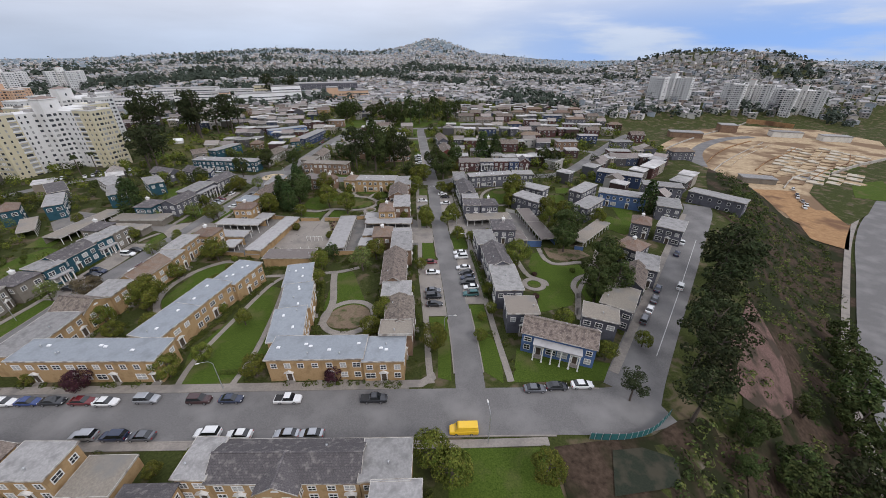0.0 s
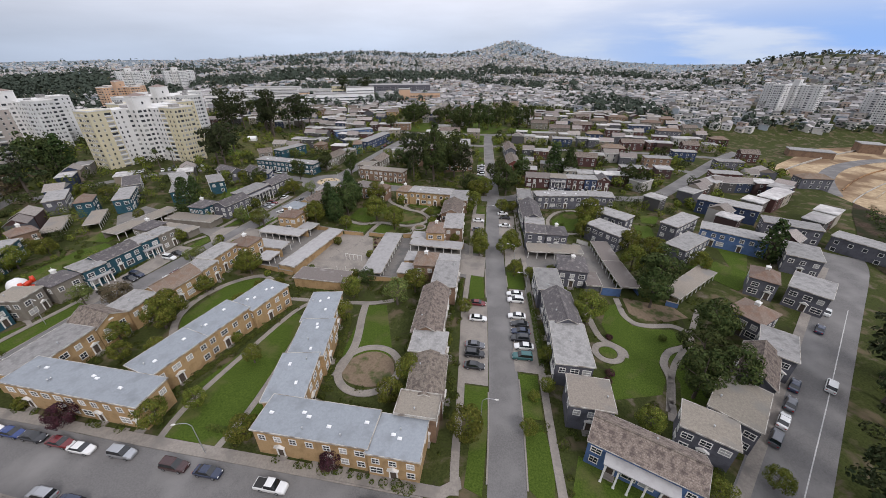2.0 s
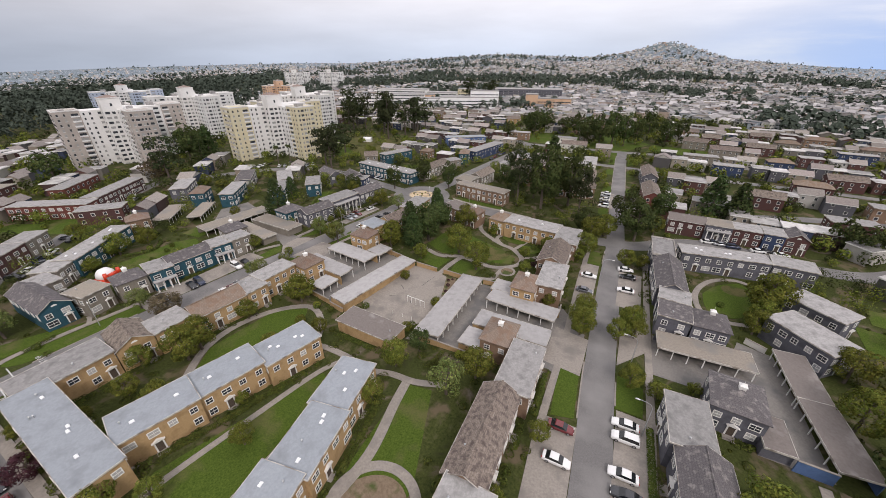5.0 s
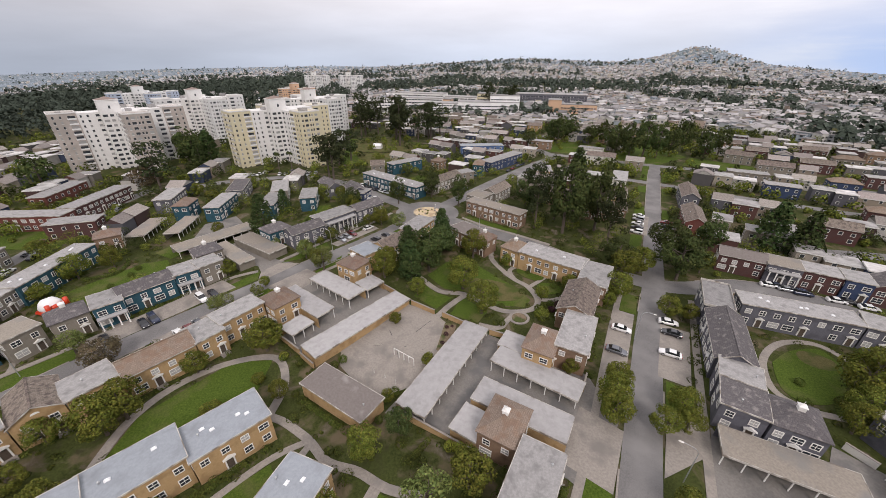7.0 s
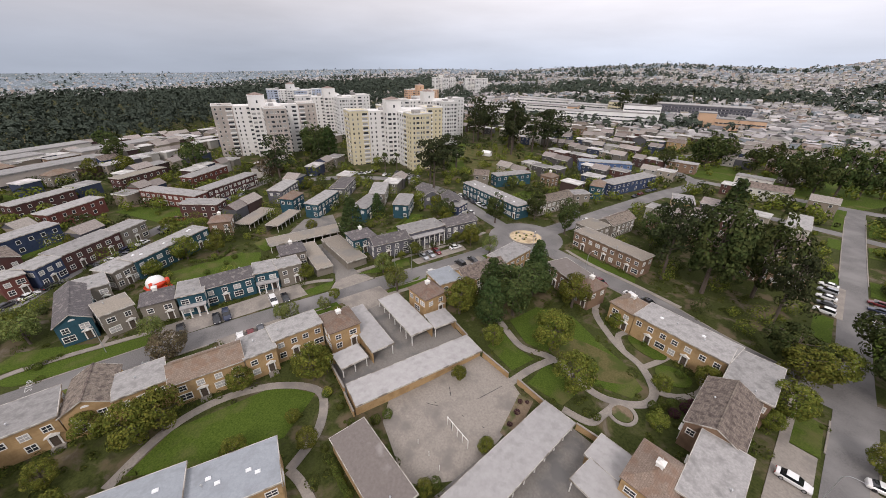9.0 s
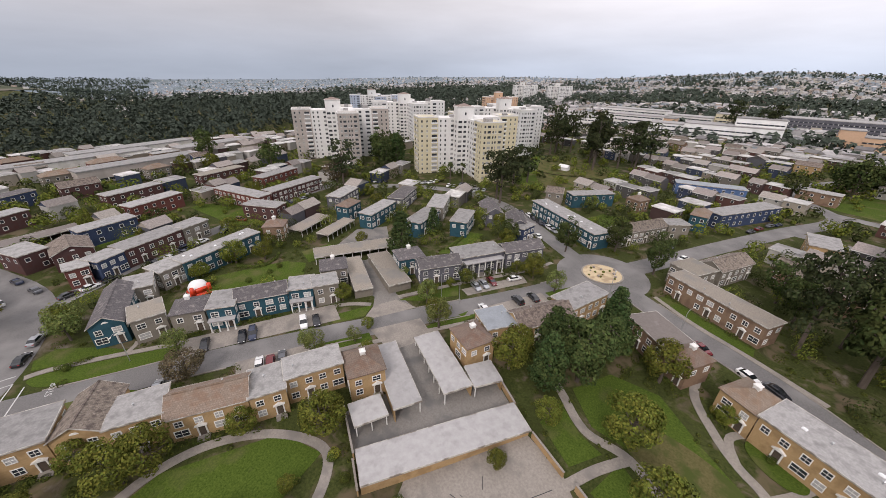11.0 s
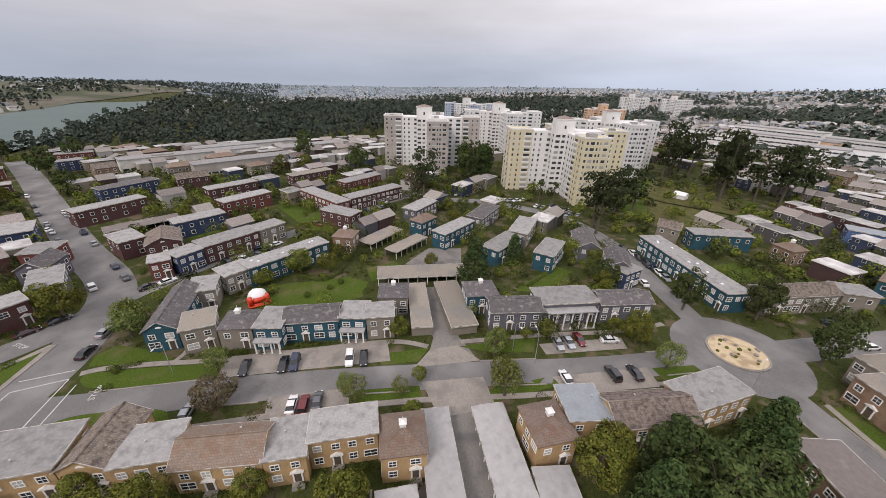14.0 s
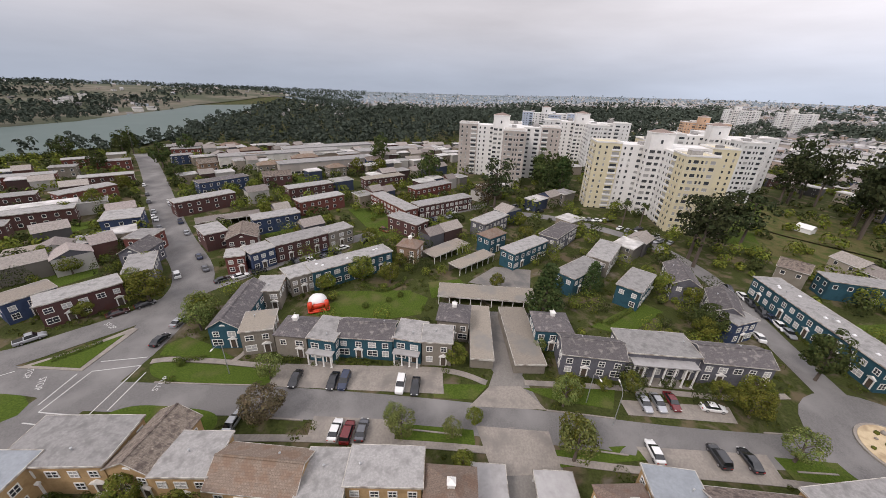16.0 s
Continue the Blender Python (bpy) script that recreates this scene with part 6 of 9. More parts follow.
for j in range(5):
    for i in range(4):
        x, y = -150 - j * 20 - i * 16, -6 - i * 30 + j * 6
        if not free_spot(x, y, 12) or abs((x + 190) * 0.6 - (y - 15) * 0.8) < 14:
            continue
        d = Vector((-0.7, 1.0)).normalized() * rng_rows.uniform(6, 11)
        house((x - d.x, y - d.y), (x + d.x, y + d.y), 7, 6.0, "flat", rng_rows.choice(("maroon", "slate", "brick", "grey")), near="far", back=False, seed=j * 9 + i + 270)

# ---- towers ----
TOWER_WALL = {
    "cream": surf("cream_tower_wall", (0.56, 0.50, 0.33), (0.63, 0.565, 0.39), 1.0, 0.85, big=(0.56, 0.51, 0.36), big_scale=0.1),
    "white": surf("white_tower_wall", (0.66, 0.65, 0.63), (0.73, 0.72, 0.70), 1.0, 0.85, big=(0.60, 0.585, 0.56), big_scale=0.1),
    "taupe": surf("taupe_tower_wall", (0.40, 0.355, 0.32), (0.46, 0.41, 0.37), 1.0, 0.85, big=(0.34, 0.31, 0.28), big_scale=0.1),
    "pale": surf("pale_tower_wall", (0.62, 0.62, 0.61), (0.69, 0.69, 0.68), 1.0, 0.85, big=(0.57, 0.57, 0.56), big_scale=0.1),
    # blue-grey tint puts distance haze into this tower's wall colour
    "haze": surf("haze_tinted_tower_wall", (0.38, 0.44, 0.54), (0.44, 0.50, 0.60), 1.0, 0.85, big=(0.36, 0.41, 0.50), big_scale=0.1),
    "ochre": surf("ochre_tower_wall", (0.55, 0.36, 0.24), (0.62, 0.42, 0.28), 1.0, 0.85, big=(0.5, 0.33, 0.22), big_scale=0.1),
}


TOWER_GLASS = plain("tower_window_glass", (0.045, 0.05, 0.056), 0.2, 0.0, 0.5)
TOWER_BLIND = plain("tower_window_blind", (0.30, 0.30, 0.29), 0.3, 0.0, 0.4)
TOWER_SILL = surf("tower_sill_band", (0.66, 0.655, 0.64), (0.74, 0.735, 0.72), 1.5, 0.85)
CAP = surf("tower_roof_cap", (0.20, 0.15, 0.13), (0.28, 0.22, 0.19), 2, 0.9)


def tower(corner, ends="cream", core="white", turn=-10.6, half=6.5, reach=(35, 35, 30, 26), z0=-4.8, floors=13, storey=2.8, single=0, seed=1, label=""):
    """A cross-shaped tower: four wings with painted ends, a stepped white core and a lift shaft in one inner corner.
    corner: where the first wing's end meets the side that faces the second wing."""
    rng = random.Random(seed)
    a2 = Vector((math.cos(radians(turn)), math.sin(radians(turn))))
    a1 = Vector((a2.y, -a2.x))
    hub = Vector(corner) - a1 * reach[0] - a2 * half
    top = new("apartment_tower")
    top.matrix_basis = pose(hub.x, hub.y, z0, 0, 0, turn)
    tagged(top, label or "tall white and cream apartment tower with rows of windows", "apartment tower", "apartment towers")
    H = floors * storey + 1.2
    # in the tower's own axes the second wing points to +x and the first to -y
    ways = ((Vector((0, -1)), "first"), (Vector((1, 0)), "second"), (Vector((0, 1)), "third"), (Vector((-1, 0)), "fourth"))
    panes, blinds, sills = ([], []), ([], []), ([], [])

    def slab(store, p, d, n, wide, z, lo, hi, out_by):
        v, f = store
        k = len(v)
        for e in (-1, 1):
            q = p + d * (e * wide / 2)
            for off in (0.0, out_by):
                w = q + n * off
                v.append((w.x, w.y, z + lo))
                v.append((w.x, w.y, z + hi))
        f.extend([(k + 2, k + 6, k + 7, k + 3), (k + 3, k + 7, k + 5, k + 1), (k, k + 4, k + 6, k + 2), (k, k + 2, k + 3, k + 1), (k + 4, k + 5, k + 7, k + 6)])

    count = [0]

    def column(p, d, n, wide, balcony=False):
        """One window on every floor, with its sill; balcony adds the parapet band under a wide one."""
        for fl in range(floors):
            z = 0.55 + fl * storey
            if count[0] < single and not balcony and wide < 1.6:
                q = p + n * 0.0
                window(top, Matrix.Translation((q.x, q.y, z + 1.45)) @ pose(0, 0, 0, 0, 0, math.degrees(math.atan2(n.y, n.x)) + 90), 1.0, 1.25, fl % 4 == 0, True)
                count[0] += 1
                continue
            slab(blinds if rng.random() < 0.27 else panes, p, d, n, wide, z, 0.85, 2.15, 0.05)
            if storey > 2.75:
                slab(sills, p, d, n, wide + (0.7 if balcony else 0.25), z, 0.0 if balcony else 0.72, 0.84, 0.35 if balcony else 0.14)

    def face(p, q, n, spec):
        """spec: (share of the length, window width, balcony) of each column from p to q."""
        d = (q - p).normalized()
        for k, wide, bal in spec:
            column(p.lerp(q, k), d, n, wide, bal)

    for k, (u, _) in enumerate(ways):
        n = Vector((-u.y, u.x))
        ln = reach[k]
        tip = min(12.0, ln - half - 6)
        bm = bmesh.new()
        prism(bm, [tuple(v) for v in (u * (half - 0.5) - n * (half - 0.25), u * (ln - tip) - n * (half - 0.25), u * (ln - tip) + n * (half - 0.25), u * (half - 0.5) + n * (half - 0.25))], -4, H - 0.25)
        part("wing", bm, TOWER_WALL[core], top)
        bm = bmesh.new()
        prism(bm, [tuple(v) for v in (u * (ln - tip) - n * half, u * ln - n * half, u * ln + n * half, u * (ln - tip) + n * half)], -4, H)
        part("wing_end", bm, TOWER_WALL[ends], top)
        bm = bmesh.new()
        rims = []
        for o, z in ((0.15, H), (0.15, H + 0.7), (-0.35, H + 0.7), (-0.35, H)):
            rims.append([bm.verts.new((*v, z)) for v in (u * (ln - tip - o) - n * (half + o), u * (ln + o) - n * (half + o), u * (ln + o) + n * (half + o), u * (ln - tip - o) + n * (half + o))])
        for lo, hi in zip(rims, rims[1:] + rims[:1]):
            for i in range(4):
                j = (i + 1) % 4
                bm.faces.new((lo[i], lo[j], hi[j], hi[i]))
        part("parapet", bm, TOWER_WALL["white"], top)
        bm = bmesh.new()
        c, w = u * rng.uniform(half + 3, ln - 4) + n * rng.uniform(-half + 3, half - 3), rng.uniform(1.2, 2.2)
        prism(bm, [(c.x - w, c.y - w), (c.x + w, c.y - w), (c.x + w, c.y + w), (c.x - w, c.y + w)], H - 0.3, H + rng.uniform(0.9, 2.4))
        part("roof_plant", bm, ROOF["flat"], top)
        face(u * ln - n * half, u * ln + n * half, u, ((0.13, 1.0, False), (0.32, 1.9, False), (0.5, 0.8, False), (0.62, 0.8, False), (0.82, 1.9, False)))
        for s in (-1, 1):
            run = ln - tip - half
            face(u * (ln - tip) + n * (s * half), u * ln + n * (s * half), n * s, ((0.2, 3.2, True), (0.58, 0.8, False), (0.84, 0.9, False)))
            face(u * half + n * (s * (half - 0.25)), u * (ln - tip) + n * (s * (half - 0.25)), n * s, ((0.2, 1.7, False), (0.45, 1.7, False), (0.72, 1.0, False), (0.9, 0.8, False)) if run > 14 else ((0.3, 1.7, False), (0.75, 2.8, True)))
    # the core, the stepped inner corner and the lift shaft with its house
    bm = bmesh.new()
    prism(bm, [(-half, -half), (half, -half), (half, half), (-half, half)], -4, H - 0.1)
    part("core", bm, TOWER_WALL[core], top)
    bm = bmesh.new()
    x0, x1, y0, y1 = half - 0.5, half + 6.2, -half - 6.6, -half + 3.4
    prism(bm, [(x0, y0), (x1, y0), (x1, y1), (x0, y1)], -4, H + 6.2)
    part("lift_shaft", bm, TOWER_WALL[core], top)
    face(Vector((x1, y0)), Vector((x1, -half)), Vector((1, 0)), ((0.28, 2.3, False), (0.74, 1.7, False)))
    face(Vector((x0 + 0.5, y0)), Vector((x1, y0)), Vector((0, -1)), ((0.6, 1.4, False),))
    slab(panes, Vector((x1, (y0 + y1) / 2)), Vector((0, 1)), Vector((1, 0)), 1.0, H + 1.2, 0.6, 2.2, 0.05)
    bm = bmesh.new()
    mid = Vector(((x0 + x1) / 2, (y0 + y1) / 2))
    box(bm, x0 - 0.25, y0 - 0.25, H + 6.2, x1 + 0.25, y1 + 0.25, H + 6.6)
    part("lift_house_cornice", bm, TOWER_WALL["white"], top)
    bm = bmesh.new()
    eaves = [bm.verts.new((x, y, H + 6.6)) for x, y in ((x0, y0), (x1, y0), (x1, y1), (x0, y1))]
    peak = bm.verts.new((mid.x, mid.y, H + 8.2))
    for i in range(4):
        bm.faces.new((eaves[i], eaves[(i + 1) % 4], peak))
    bm.faces.new(eaves[::-1])
    part("lift_house_roof", bm, CAP, top, "low brown hipped roof of the lift house")
    for nm, store, mat in (("window_panes", panes, TOWER_GLASS), ("window_blinds", blinds, TOWER_BLIND), ("sill_bands", sills, TOWER_SILL)):
        tagged(mesh_object(nm, store[0], store[1], mat, top), kind="stuff")
    return top


tower((-229, 200), single=39, label="tall cream apartment tower with white recessed centre")
tower((-299, 138.5), "taupe", seed=2, label="tall taupe apartment tower with white recessed centre")
tower((-349, 211), "pale", seed=3)
tower((-278.5, 266), "pale", seed=4)
tower((-520, 236), "haze", "pale", z0=-8, seed=5, storey=2.7, label="tall apartment tower tinted blue-grey for haze, with white centre")
tower((-458, 402), "ochre", "ochre", half=6, reach=(24, 24, 24, 24), z0=-6, floors=12, seed=6, storey=2.7, label="tall ochre apartment tower")
for k, (x, y) in enumerate(((352, 590), (452, 556), (510, 530))):
    tower((x, y), "pale", "white" if k else "pale", turn=-50, z0=land(x, y) - 1.0, seed=7 + k, storey=2.7, label="tall pale grey apartment tower above the site")
for k, (x, y) in enumerate(((-705, 640), (-655, 692))):
    tower((x, y), "pale", "white", turn=-30, reach=(26, 26, 26, 26), z0=land(x, y) - 1.0, floors=12, seed=11 + k, storey=2.7, label="distant pale apartment tower")


def slab_block(x, y, turn, w, d, h, wall, band=True, name="campus_building", label="long white campus building with window bands"):
    top = new(name)
    top.matrix_basis = pose(x, y, land(x, y), 0, 0, turn)
    tagged(top, label, "building", "campus buildings")
    bm = bmesh.new()
    box(bm, -w / 2, -d / 2, -6, w / 2, d / 2, h)
    part("wall", bm, wall, top)
    bm = bmesh.new()
    box(bm, -w / 2 - 0.3, -d / 2 - 0.3, h, w / 2 + 0.3, d / 2 + 0.3, h + 0.7)
    part("roof", bm, ROOF["flat"], top)
    if band:
        for k in range(int(h / 3.6)):
            bm = bmesh.new()
            z = 1.2 + k * 3.6
            box(bm, -w / 2 + 1, -d / 2 - 0.12, z, w / 2 - 1, -d / 2 + 0.1, z + 1.15)
            part("window_band", bm, GLASS, top)
            bm = bmesh.new()
            for i in range(1, int(w / 4)):
                x0 = -w / 2 + w * i / int(w / 4)
                box(bm, x0 - 0.25, -d / 2 - 0.2, z - 0.02, x0 + 0.25, -d / 2 - 0.13, z + 1.17)
            tagged(part("mullions", bm, TRIM, top), kind="stuff")
    return top


CAMPUS = surf("bright_white_render", (0.78, 0.78, 0.77), (0.84, 0.84, 0.83), 1.0, 0.8, big=(0.73, 0.73, 0.72), big_scale=0.1)
slab_block(-212, 515, 26, 74, 26, 17, CAMPUS)
slab_block(-196, 528, 26, 36, 20, 24, CAMPUS)
slab_block(-258, 492, 26, 32, 22, 15, CAMPUS)
slab_block(-300, 505, 22, 50, 20, 18, TOWER_WALL["white"])
slab_block(-345, 560, 15, 76, 24, 19, TOWER_WALL["white"])
slab_block(-290, 585, 15, 50, 24, 15, TOWER_WALL["white"])
slab_block(-255, 600, 15, 24, 22, 20, TOWER_WALL["cream"])
slab_block(-274, 518, 22, 14, 20, 17, TOWER_WALL["ochre"], False)
slab_block(-128, 590, 18, 60, 20, 13, TOWER_WALL["ochre"])
slab_block(-148, 582, 18, 16, 18, 18, TOWER_WALL["ochre"], False)
slab_block(-190, 700, 16, 110, 30, 16, STUCCO["slate"])
slab_block(-352, 474, 24, 56, 18, 16, TOWER_WALL["white"])
slab_block(-420, 520, 24, 60, 18, 10, TOWER_WALL["taupe"])
for x, y, w, h in ((-880, -640, 40, 12), (-915, -660, 46, 14), (-960, -690, 50, 13), (-1010, -700, 44, 15), (-830, -500, 36, 8), (-870, -480, 40, 7), (-905, -475, 30, 7)):
    slab_block(x, y, 40, w, 16, h, STUCCO["white"], False, "lakeside_building", "pale building on the far lake shore")
# long low beige school blocks by the wood
slab_block(-318, 14, 122, 80, 12, 7, STUCCO["white"], name="school_building", label="long low beige school building")
slab_block(-352, 38, 122, 70, 12, 7, STUCCO["white"], name="school_building", label="long low beige school building")
slab_block(-345, 84, 122, 46, 12, 7, TOWER_WALL["taupe"], name="school_building", label="long low beige school building")
slab_block(-296, 50, 122, 60, 12, 7, TOWER_WALL["taupe"], name="school_building", label="long low beige school building")

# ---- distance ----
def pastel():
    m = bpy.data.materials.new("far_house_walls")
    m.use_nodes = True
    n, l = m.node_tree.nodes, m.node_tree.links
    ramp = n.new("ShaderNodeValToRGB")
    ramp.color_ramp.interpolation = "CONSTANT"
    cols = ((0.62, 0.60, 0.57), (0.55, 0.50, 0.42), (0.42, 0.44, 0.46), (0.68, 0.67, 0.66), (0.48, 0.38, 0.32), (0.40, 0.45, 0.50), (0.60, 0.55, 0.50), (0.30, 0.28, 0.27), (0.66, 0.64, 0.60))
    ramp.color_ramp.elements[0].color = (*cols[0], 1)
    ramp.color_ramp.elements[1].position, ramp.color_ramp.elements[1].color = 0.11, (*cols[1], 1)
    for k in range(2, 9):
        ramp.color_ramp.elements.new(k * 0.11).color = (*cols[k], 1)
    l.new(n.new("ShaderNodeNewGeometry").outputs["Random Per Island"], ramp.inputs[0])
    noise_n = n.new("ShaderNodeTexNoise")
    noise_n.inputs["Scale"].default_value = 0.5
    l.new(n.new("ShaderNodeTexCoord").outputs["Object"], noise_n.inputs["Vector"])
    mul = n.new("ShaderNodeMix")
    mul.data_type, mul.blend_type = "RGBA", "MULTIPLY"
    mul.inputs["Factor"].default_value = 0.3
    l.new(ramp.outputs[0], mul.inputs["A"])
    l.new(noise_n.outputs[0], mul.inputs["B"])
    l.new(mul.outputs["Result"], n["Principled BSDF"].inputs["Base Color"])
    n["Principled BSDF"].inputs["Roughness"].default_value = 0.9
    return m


# pastel walls and pale roofs, lightened further to paint in distance haze
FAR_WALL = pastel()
FAR_ROOF = surf("far_roofs_paled_for_haze", (0.17, 0.16, 0.16), (0.44, 0.425, 0.42), 0.05, 0.9, island=0.55)
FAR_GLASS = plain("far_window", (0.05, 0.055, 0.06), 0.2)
rng_far = random.Random(4)
fv, ff, fm = [], [], []


def far_house(x, y, z, turn, w, d, h, pitched):
    c, s = math.cos(turn), math.sin(turn)

    def at(u, v, zz):
        return (x + u * c - v * s, y + u * s + v * c, z + zz)

    k = len(fv)
    fv.extend([at(-w, -d, -3), at(w, -d, -3), at(w, d, -3), at(-w, d, -3), at(-w, -d, h), at(w, -d, h), at(w, d, h), at(-w, d, h)])
    ff.extend([(k, k + 1, k + 5, k + 4), (k + 1, k + 2, k + 6, k + 5), (k + 2, k + 3, k + 7, k + 6), (k + 3, k, k + 4, k + 7)])
    fm.extend([0] * 4)
    k = len(fv)
    o = 0.25
    if pitched:
        fv.extend([at(-w - o, -d - o, h), at(w + o, -d - o, h), at(w + o, d + o, h), at(-w - o, d + o, h), at(-w - o, 0, h + 2.2), at(w + o, 0, h + 2.2)])
        ff.extend([(k, k + 1, k + 5, k + 4), (k + 2, k + 3, k + 4, k + 5), (k + 1, k + 2, k + 5), (k + 3, k, k + 4)])
        fm.extend([1] * 4)
    else:
        fv.extend([at(-w - o, -d - o, h + 0.3), at(w + o, -d - o, h + 0.3), at(w + o, d + o, h + 0.3), at(-w - o, d + o, h + 0.3)])
        ff.append((k, k + 1, k + 2, k + 3))
        fm.append(1)
    if math.hypot(x, y) > 1500:
        return
    for u in (-0.5, 0.5):
        for zz in ((1.2, 4.0) if h > 5 else (1.2,)):
            k = len(fv)
            fv.extend([at(u * w - 1.0, -d - 0.08, zz), at(u * w + 1.0, -d - 0.08, zz), at(u * w + 1.0, -d - 0.08, zz + 1.4), at(u * w - 1.0, -d - 0.08, zz + 1.4)])
            ff.append((k, k + 1, k + 2, k + 3))
            fm.append(2)


wood_v, wood_f = [], []


def far_tree(x, y, z, r, tall=1.2, n=8, big=0.62):
    for _ in range(n):
        d = Vector((rng_far.gauss(0, 1), rng_far.gauss(0, 1), rng_far.gauss(0.2, 0.8))).normalized()
        p = Vector((x, y, z + r * tall)) + Vector((d.x * r * 0.7, d.y * r * 0.7, d.z * r * tall * 0.75))
        leaf(wood_v, wood_f, p, (d + Vector((0, -0.3, 0.5))).normalized(), r * big, rng_far)


def far_pine(x, y, z, r):
    """A wood's pine: a tall uneven crown of flat-topped clumps."""
    high = r * rng_far.uniform(1.9, 2.9)
    for k in range(5):
        a, q = rng_far.uniform(0, 6.28), r * rng_far.uniform(0.1, 0.62)
        c = Vector((x + q * math.cos(a), y + q * math.sin(a), z + high * (0.52 + 0.12 * k)))
        for _ in range(7):
            d = Vector((rng_far.gauss(0, 1), rng_far.gauss(0, 1), rng_far.gauss(0.3, 0.7))).normalized()
            leaf(wood_v, wood_f, c + Vector((d.x, d.y, d.z * 0.6)) * r * 0.42, (d + Vector((0, 0, 0.4))).normalized(), r * 0.3, rng_far)


def far_zone(az, r):
    """Share of houses and of trees at a bearing and distance."""
    if az < -62:
        return (0.0, 1.0) if r < (1350 if az > -98 else 800) else ((0.5, 0.45) if az > -98 else (0.03, 0.6))
    if az < -44:
        return (0.25, 0.75) if r < 900 else ((0.0, 1.0) if r < 1500 and az < -50 else (0.75, 0.35))
    if az < -5:
        if 950 < r < 1150 or 1900 < r < 2300:
            return (0.08, 1.0)
        return (0.9, 0.42)
    return (0.93, 0.42)


lake_pts = [(-340, -330), (-378, -249), (-442, -226), (-474, -196), (-535, -205), (-638, -219), (-824, -276), (-1109, -336), (-1359, -352), (-1606, -366), (-1488, -413), (-1240, -436), (-1060, -470), (-922, -442), (-761, -432), (-652, -418), (-563, -437), (-420, -600)]


FAR_SHORE = [(-420, -602), (-563, -440), (-652, -421), (-761, -435), (-922, -445), (-1060, -473), (-1240, -439), (-1488, -416), (-1900, -420), (-2300, -700), (-1900, -1300), (-900, -1300)]


def in_outline(x, y, pts):
    odd = False
    for (x0, y0), (x1, y1) in zip(pts, pts[1:] + pts[:1]):
        if (y0 > y) != (y1 > y) and x < x0 + (x1 - x0) * (y - y0) / (y1 - y0):
            odd = not odd
    return odd


r = 470.0
while r < 4600:
    step_r = 12.5 + (r - 470) * 0.011
    step_a = math.degrees((10.5 + (r - 470) * 0.004) / r)
    az = -148.0
    wobble = rng_far.uniform(-0.2, 0.2)
    while az < 54:
        a = radians(az + rng_far.uniform(-0.25, 0.25) * step_a)
        rr = r + 26 * math.sin(az * 0.16 + r * 0.002) + rng_far.uniform(-2, 2)
        x, y = -20 + rr * math.sin(a), 60 + rr * math.cos(a)
        hs, ts = far_zone(az, rr)
        if hs > 0.4 and noise.noise(Vector((x * 0.006, y * 0.006, 0.3))) + 0.5 * noise.noise(Vector((x * 0.02, y * 0.02, 1.3))) > 0.2:
            hs, ts = 0.25, 0.95
        if rr > 1500:
            hs, ts = hs * (1 - 0.85 * smooth(1500, 2900, rr)), ts * (1 - 0.97 * smooth(1500, 2400, rr))
        patch = noise.noise(Vector((x * 0.0055, y * 0.0055, 4.1)))
        if az < -98 and rr > 800:
            ts = 0.85 if patch > (0.12 if in_outline(x, y, FAR_SHORE) else -0.05) else 0.04
        elif az < -62 and patch > 0.3 and rr > 640:
            ts = 0.06
        lake = False
        if az < -95 and rr < 2300:
            lake = in_outline(x, y, lake_pts)
        site = 165 < x < 540 and 185 < y < 530 or (x > 40 and y < 470 and rr < 560)
        shore = az < -102 and rr < 472
        if not lake and not site and not shore:
            z = land(x, y)
            top_of_hill = math.hypot(x - 790, y - 1130) < 90
            if rng_far.random() < hs and not top_of_hill:
                far_house(x, y, z, -a + rng_far.choice((0, 0, 0, math.pi / 2)) + rng_far.uniform(-0.2, 0.2) + 0.35 * math.sin(r * 0.01), rng_far.uniform(3.4, 5.5), rng_far.uniform(3.6, 5.2), rng_far.uniform(3.5, 8.0), rng_far.random() < 0.45)
            if az < -56 and rr < 900 and hs < 0.3:
                if rng_far.random() < ts:
                    far_pine(x + rng_far.uniform(-5, 5), y + rng_far.uniform(-5, 5), z, rng_far.choice((3.6, 4.6, 5.4, 6.4, 7.4)))
            elif rng_far.random() < (1.0 if top_of_hill else ts):
                far_tree(x + rng_far.uniform(-6, 6), y + rng_far.uniform(-6, 6), land(x, y), rng_far.uniform(2.0, 4.6) * (1.5 if hs < 0.3 else 0.85) * (0.55 if az < -92 and rr < 640 else 1.0) * (1 + r * 0.00016), 1.2, 14 if hs < 0.3 and rr < 1100 else (8 if rr < 1500 else 5), 0.45 if hs < 0.3 and rr < 1100 else 0.62)
        az += step_a * rng_far.uniform(0.9, 1.15)
    r += step_r
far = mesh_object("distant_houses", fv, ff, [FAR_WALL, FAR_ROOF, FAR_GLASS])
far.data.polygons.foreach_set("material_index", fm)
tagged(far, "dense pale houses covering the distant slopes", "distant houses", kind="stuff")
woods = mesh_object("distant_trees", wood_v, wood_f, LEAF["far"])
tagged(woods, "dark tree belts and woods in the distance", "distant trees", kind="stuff")

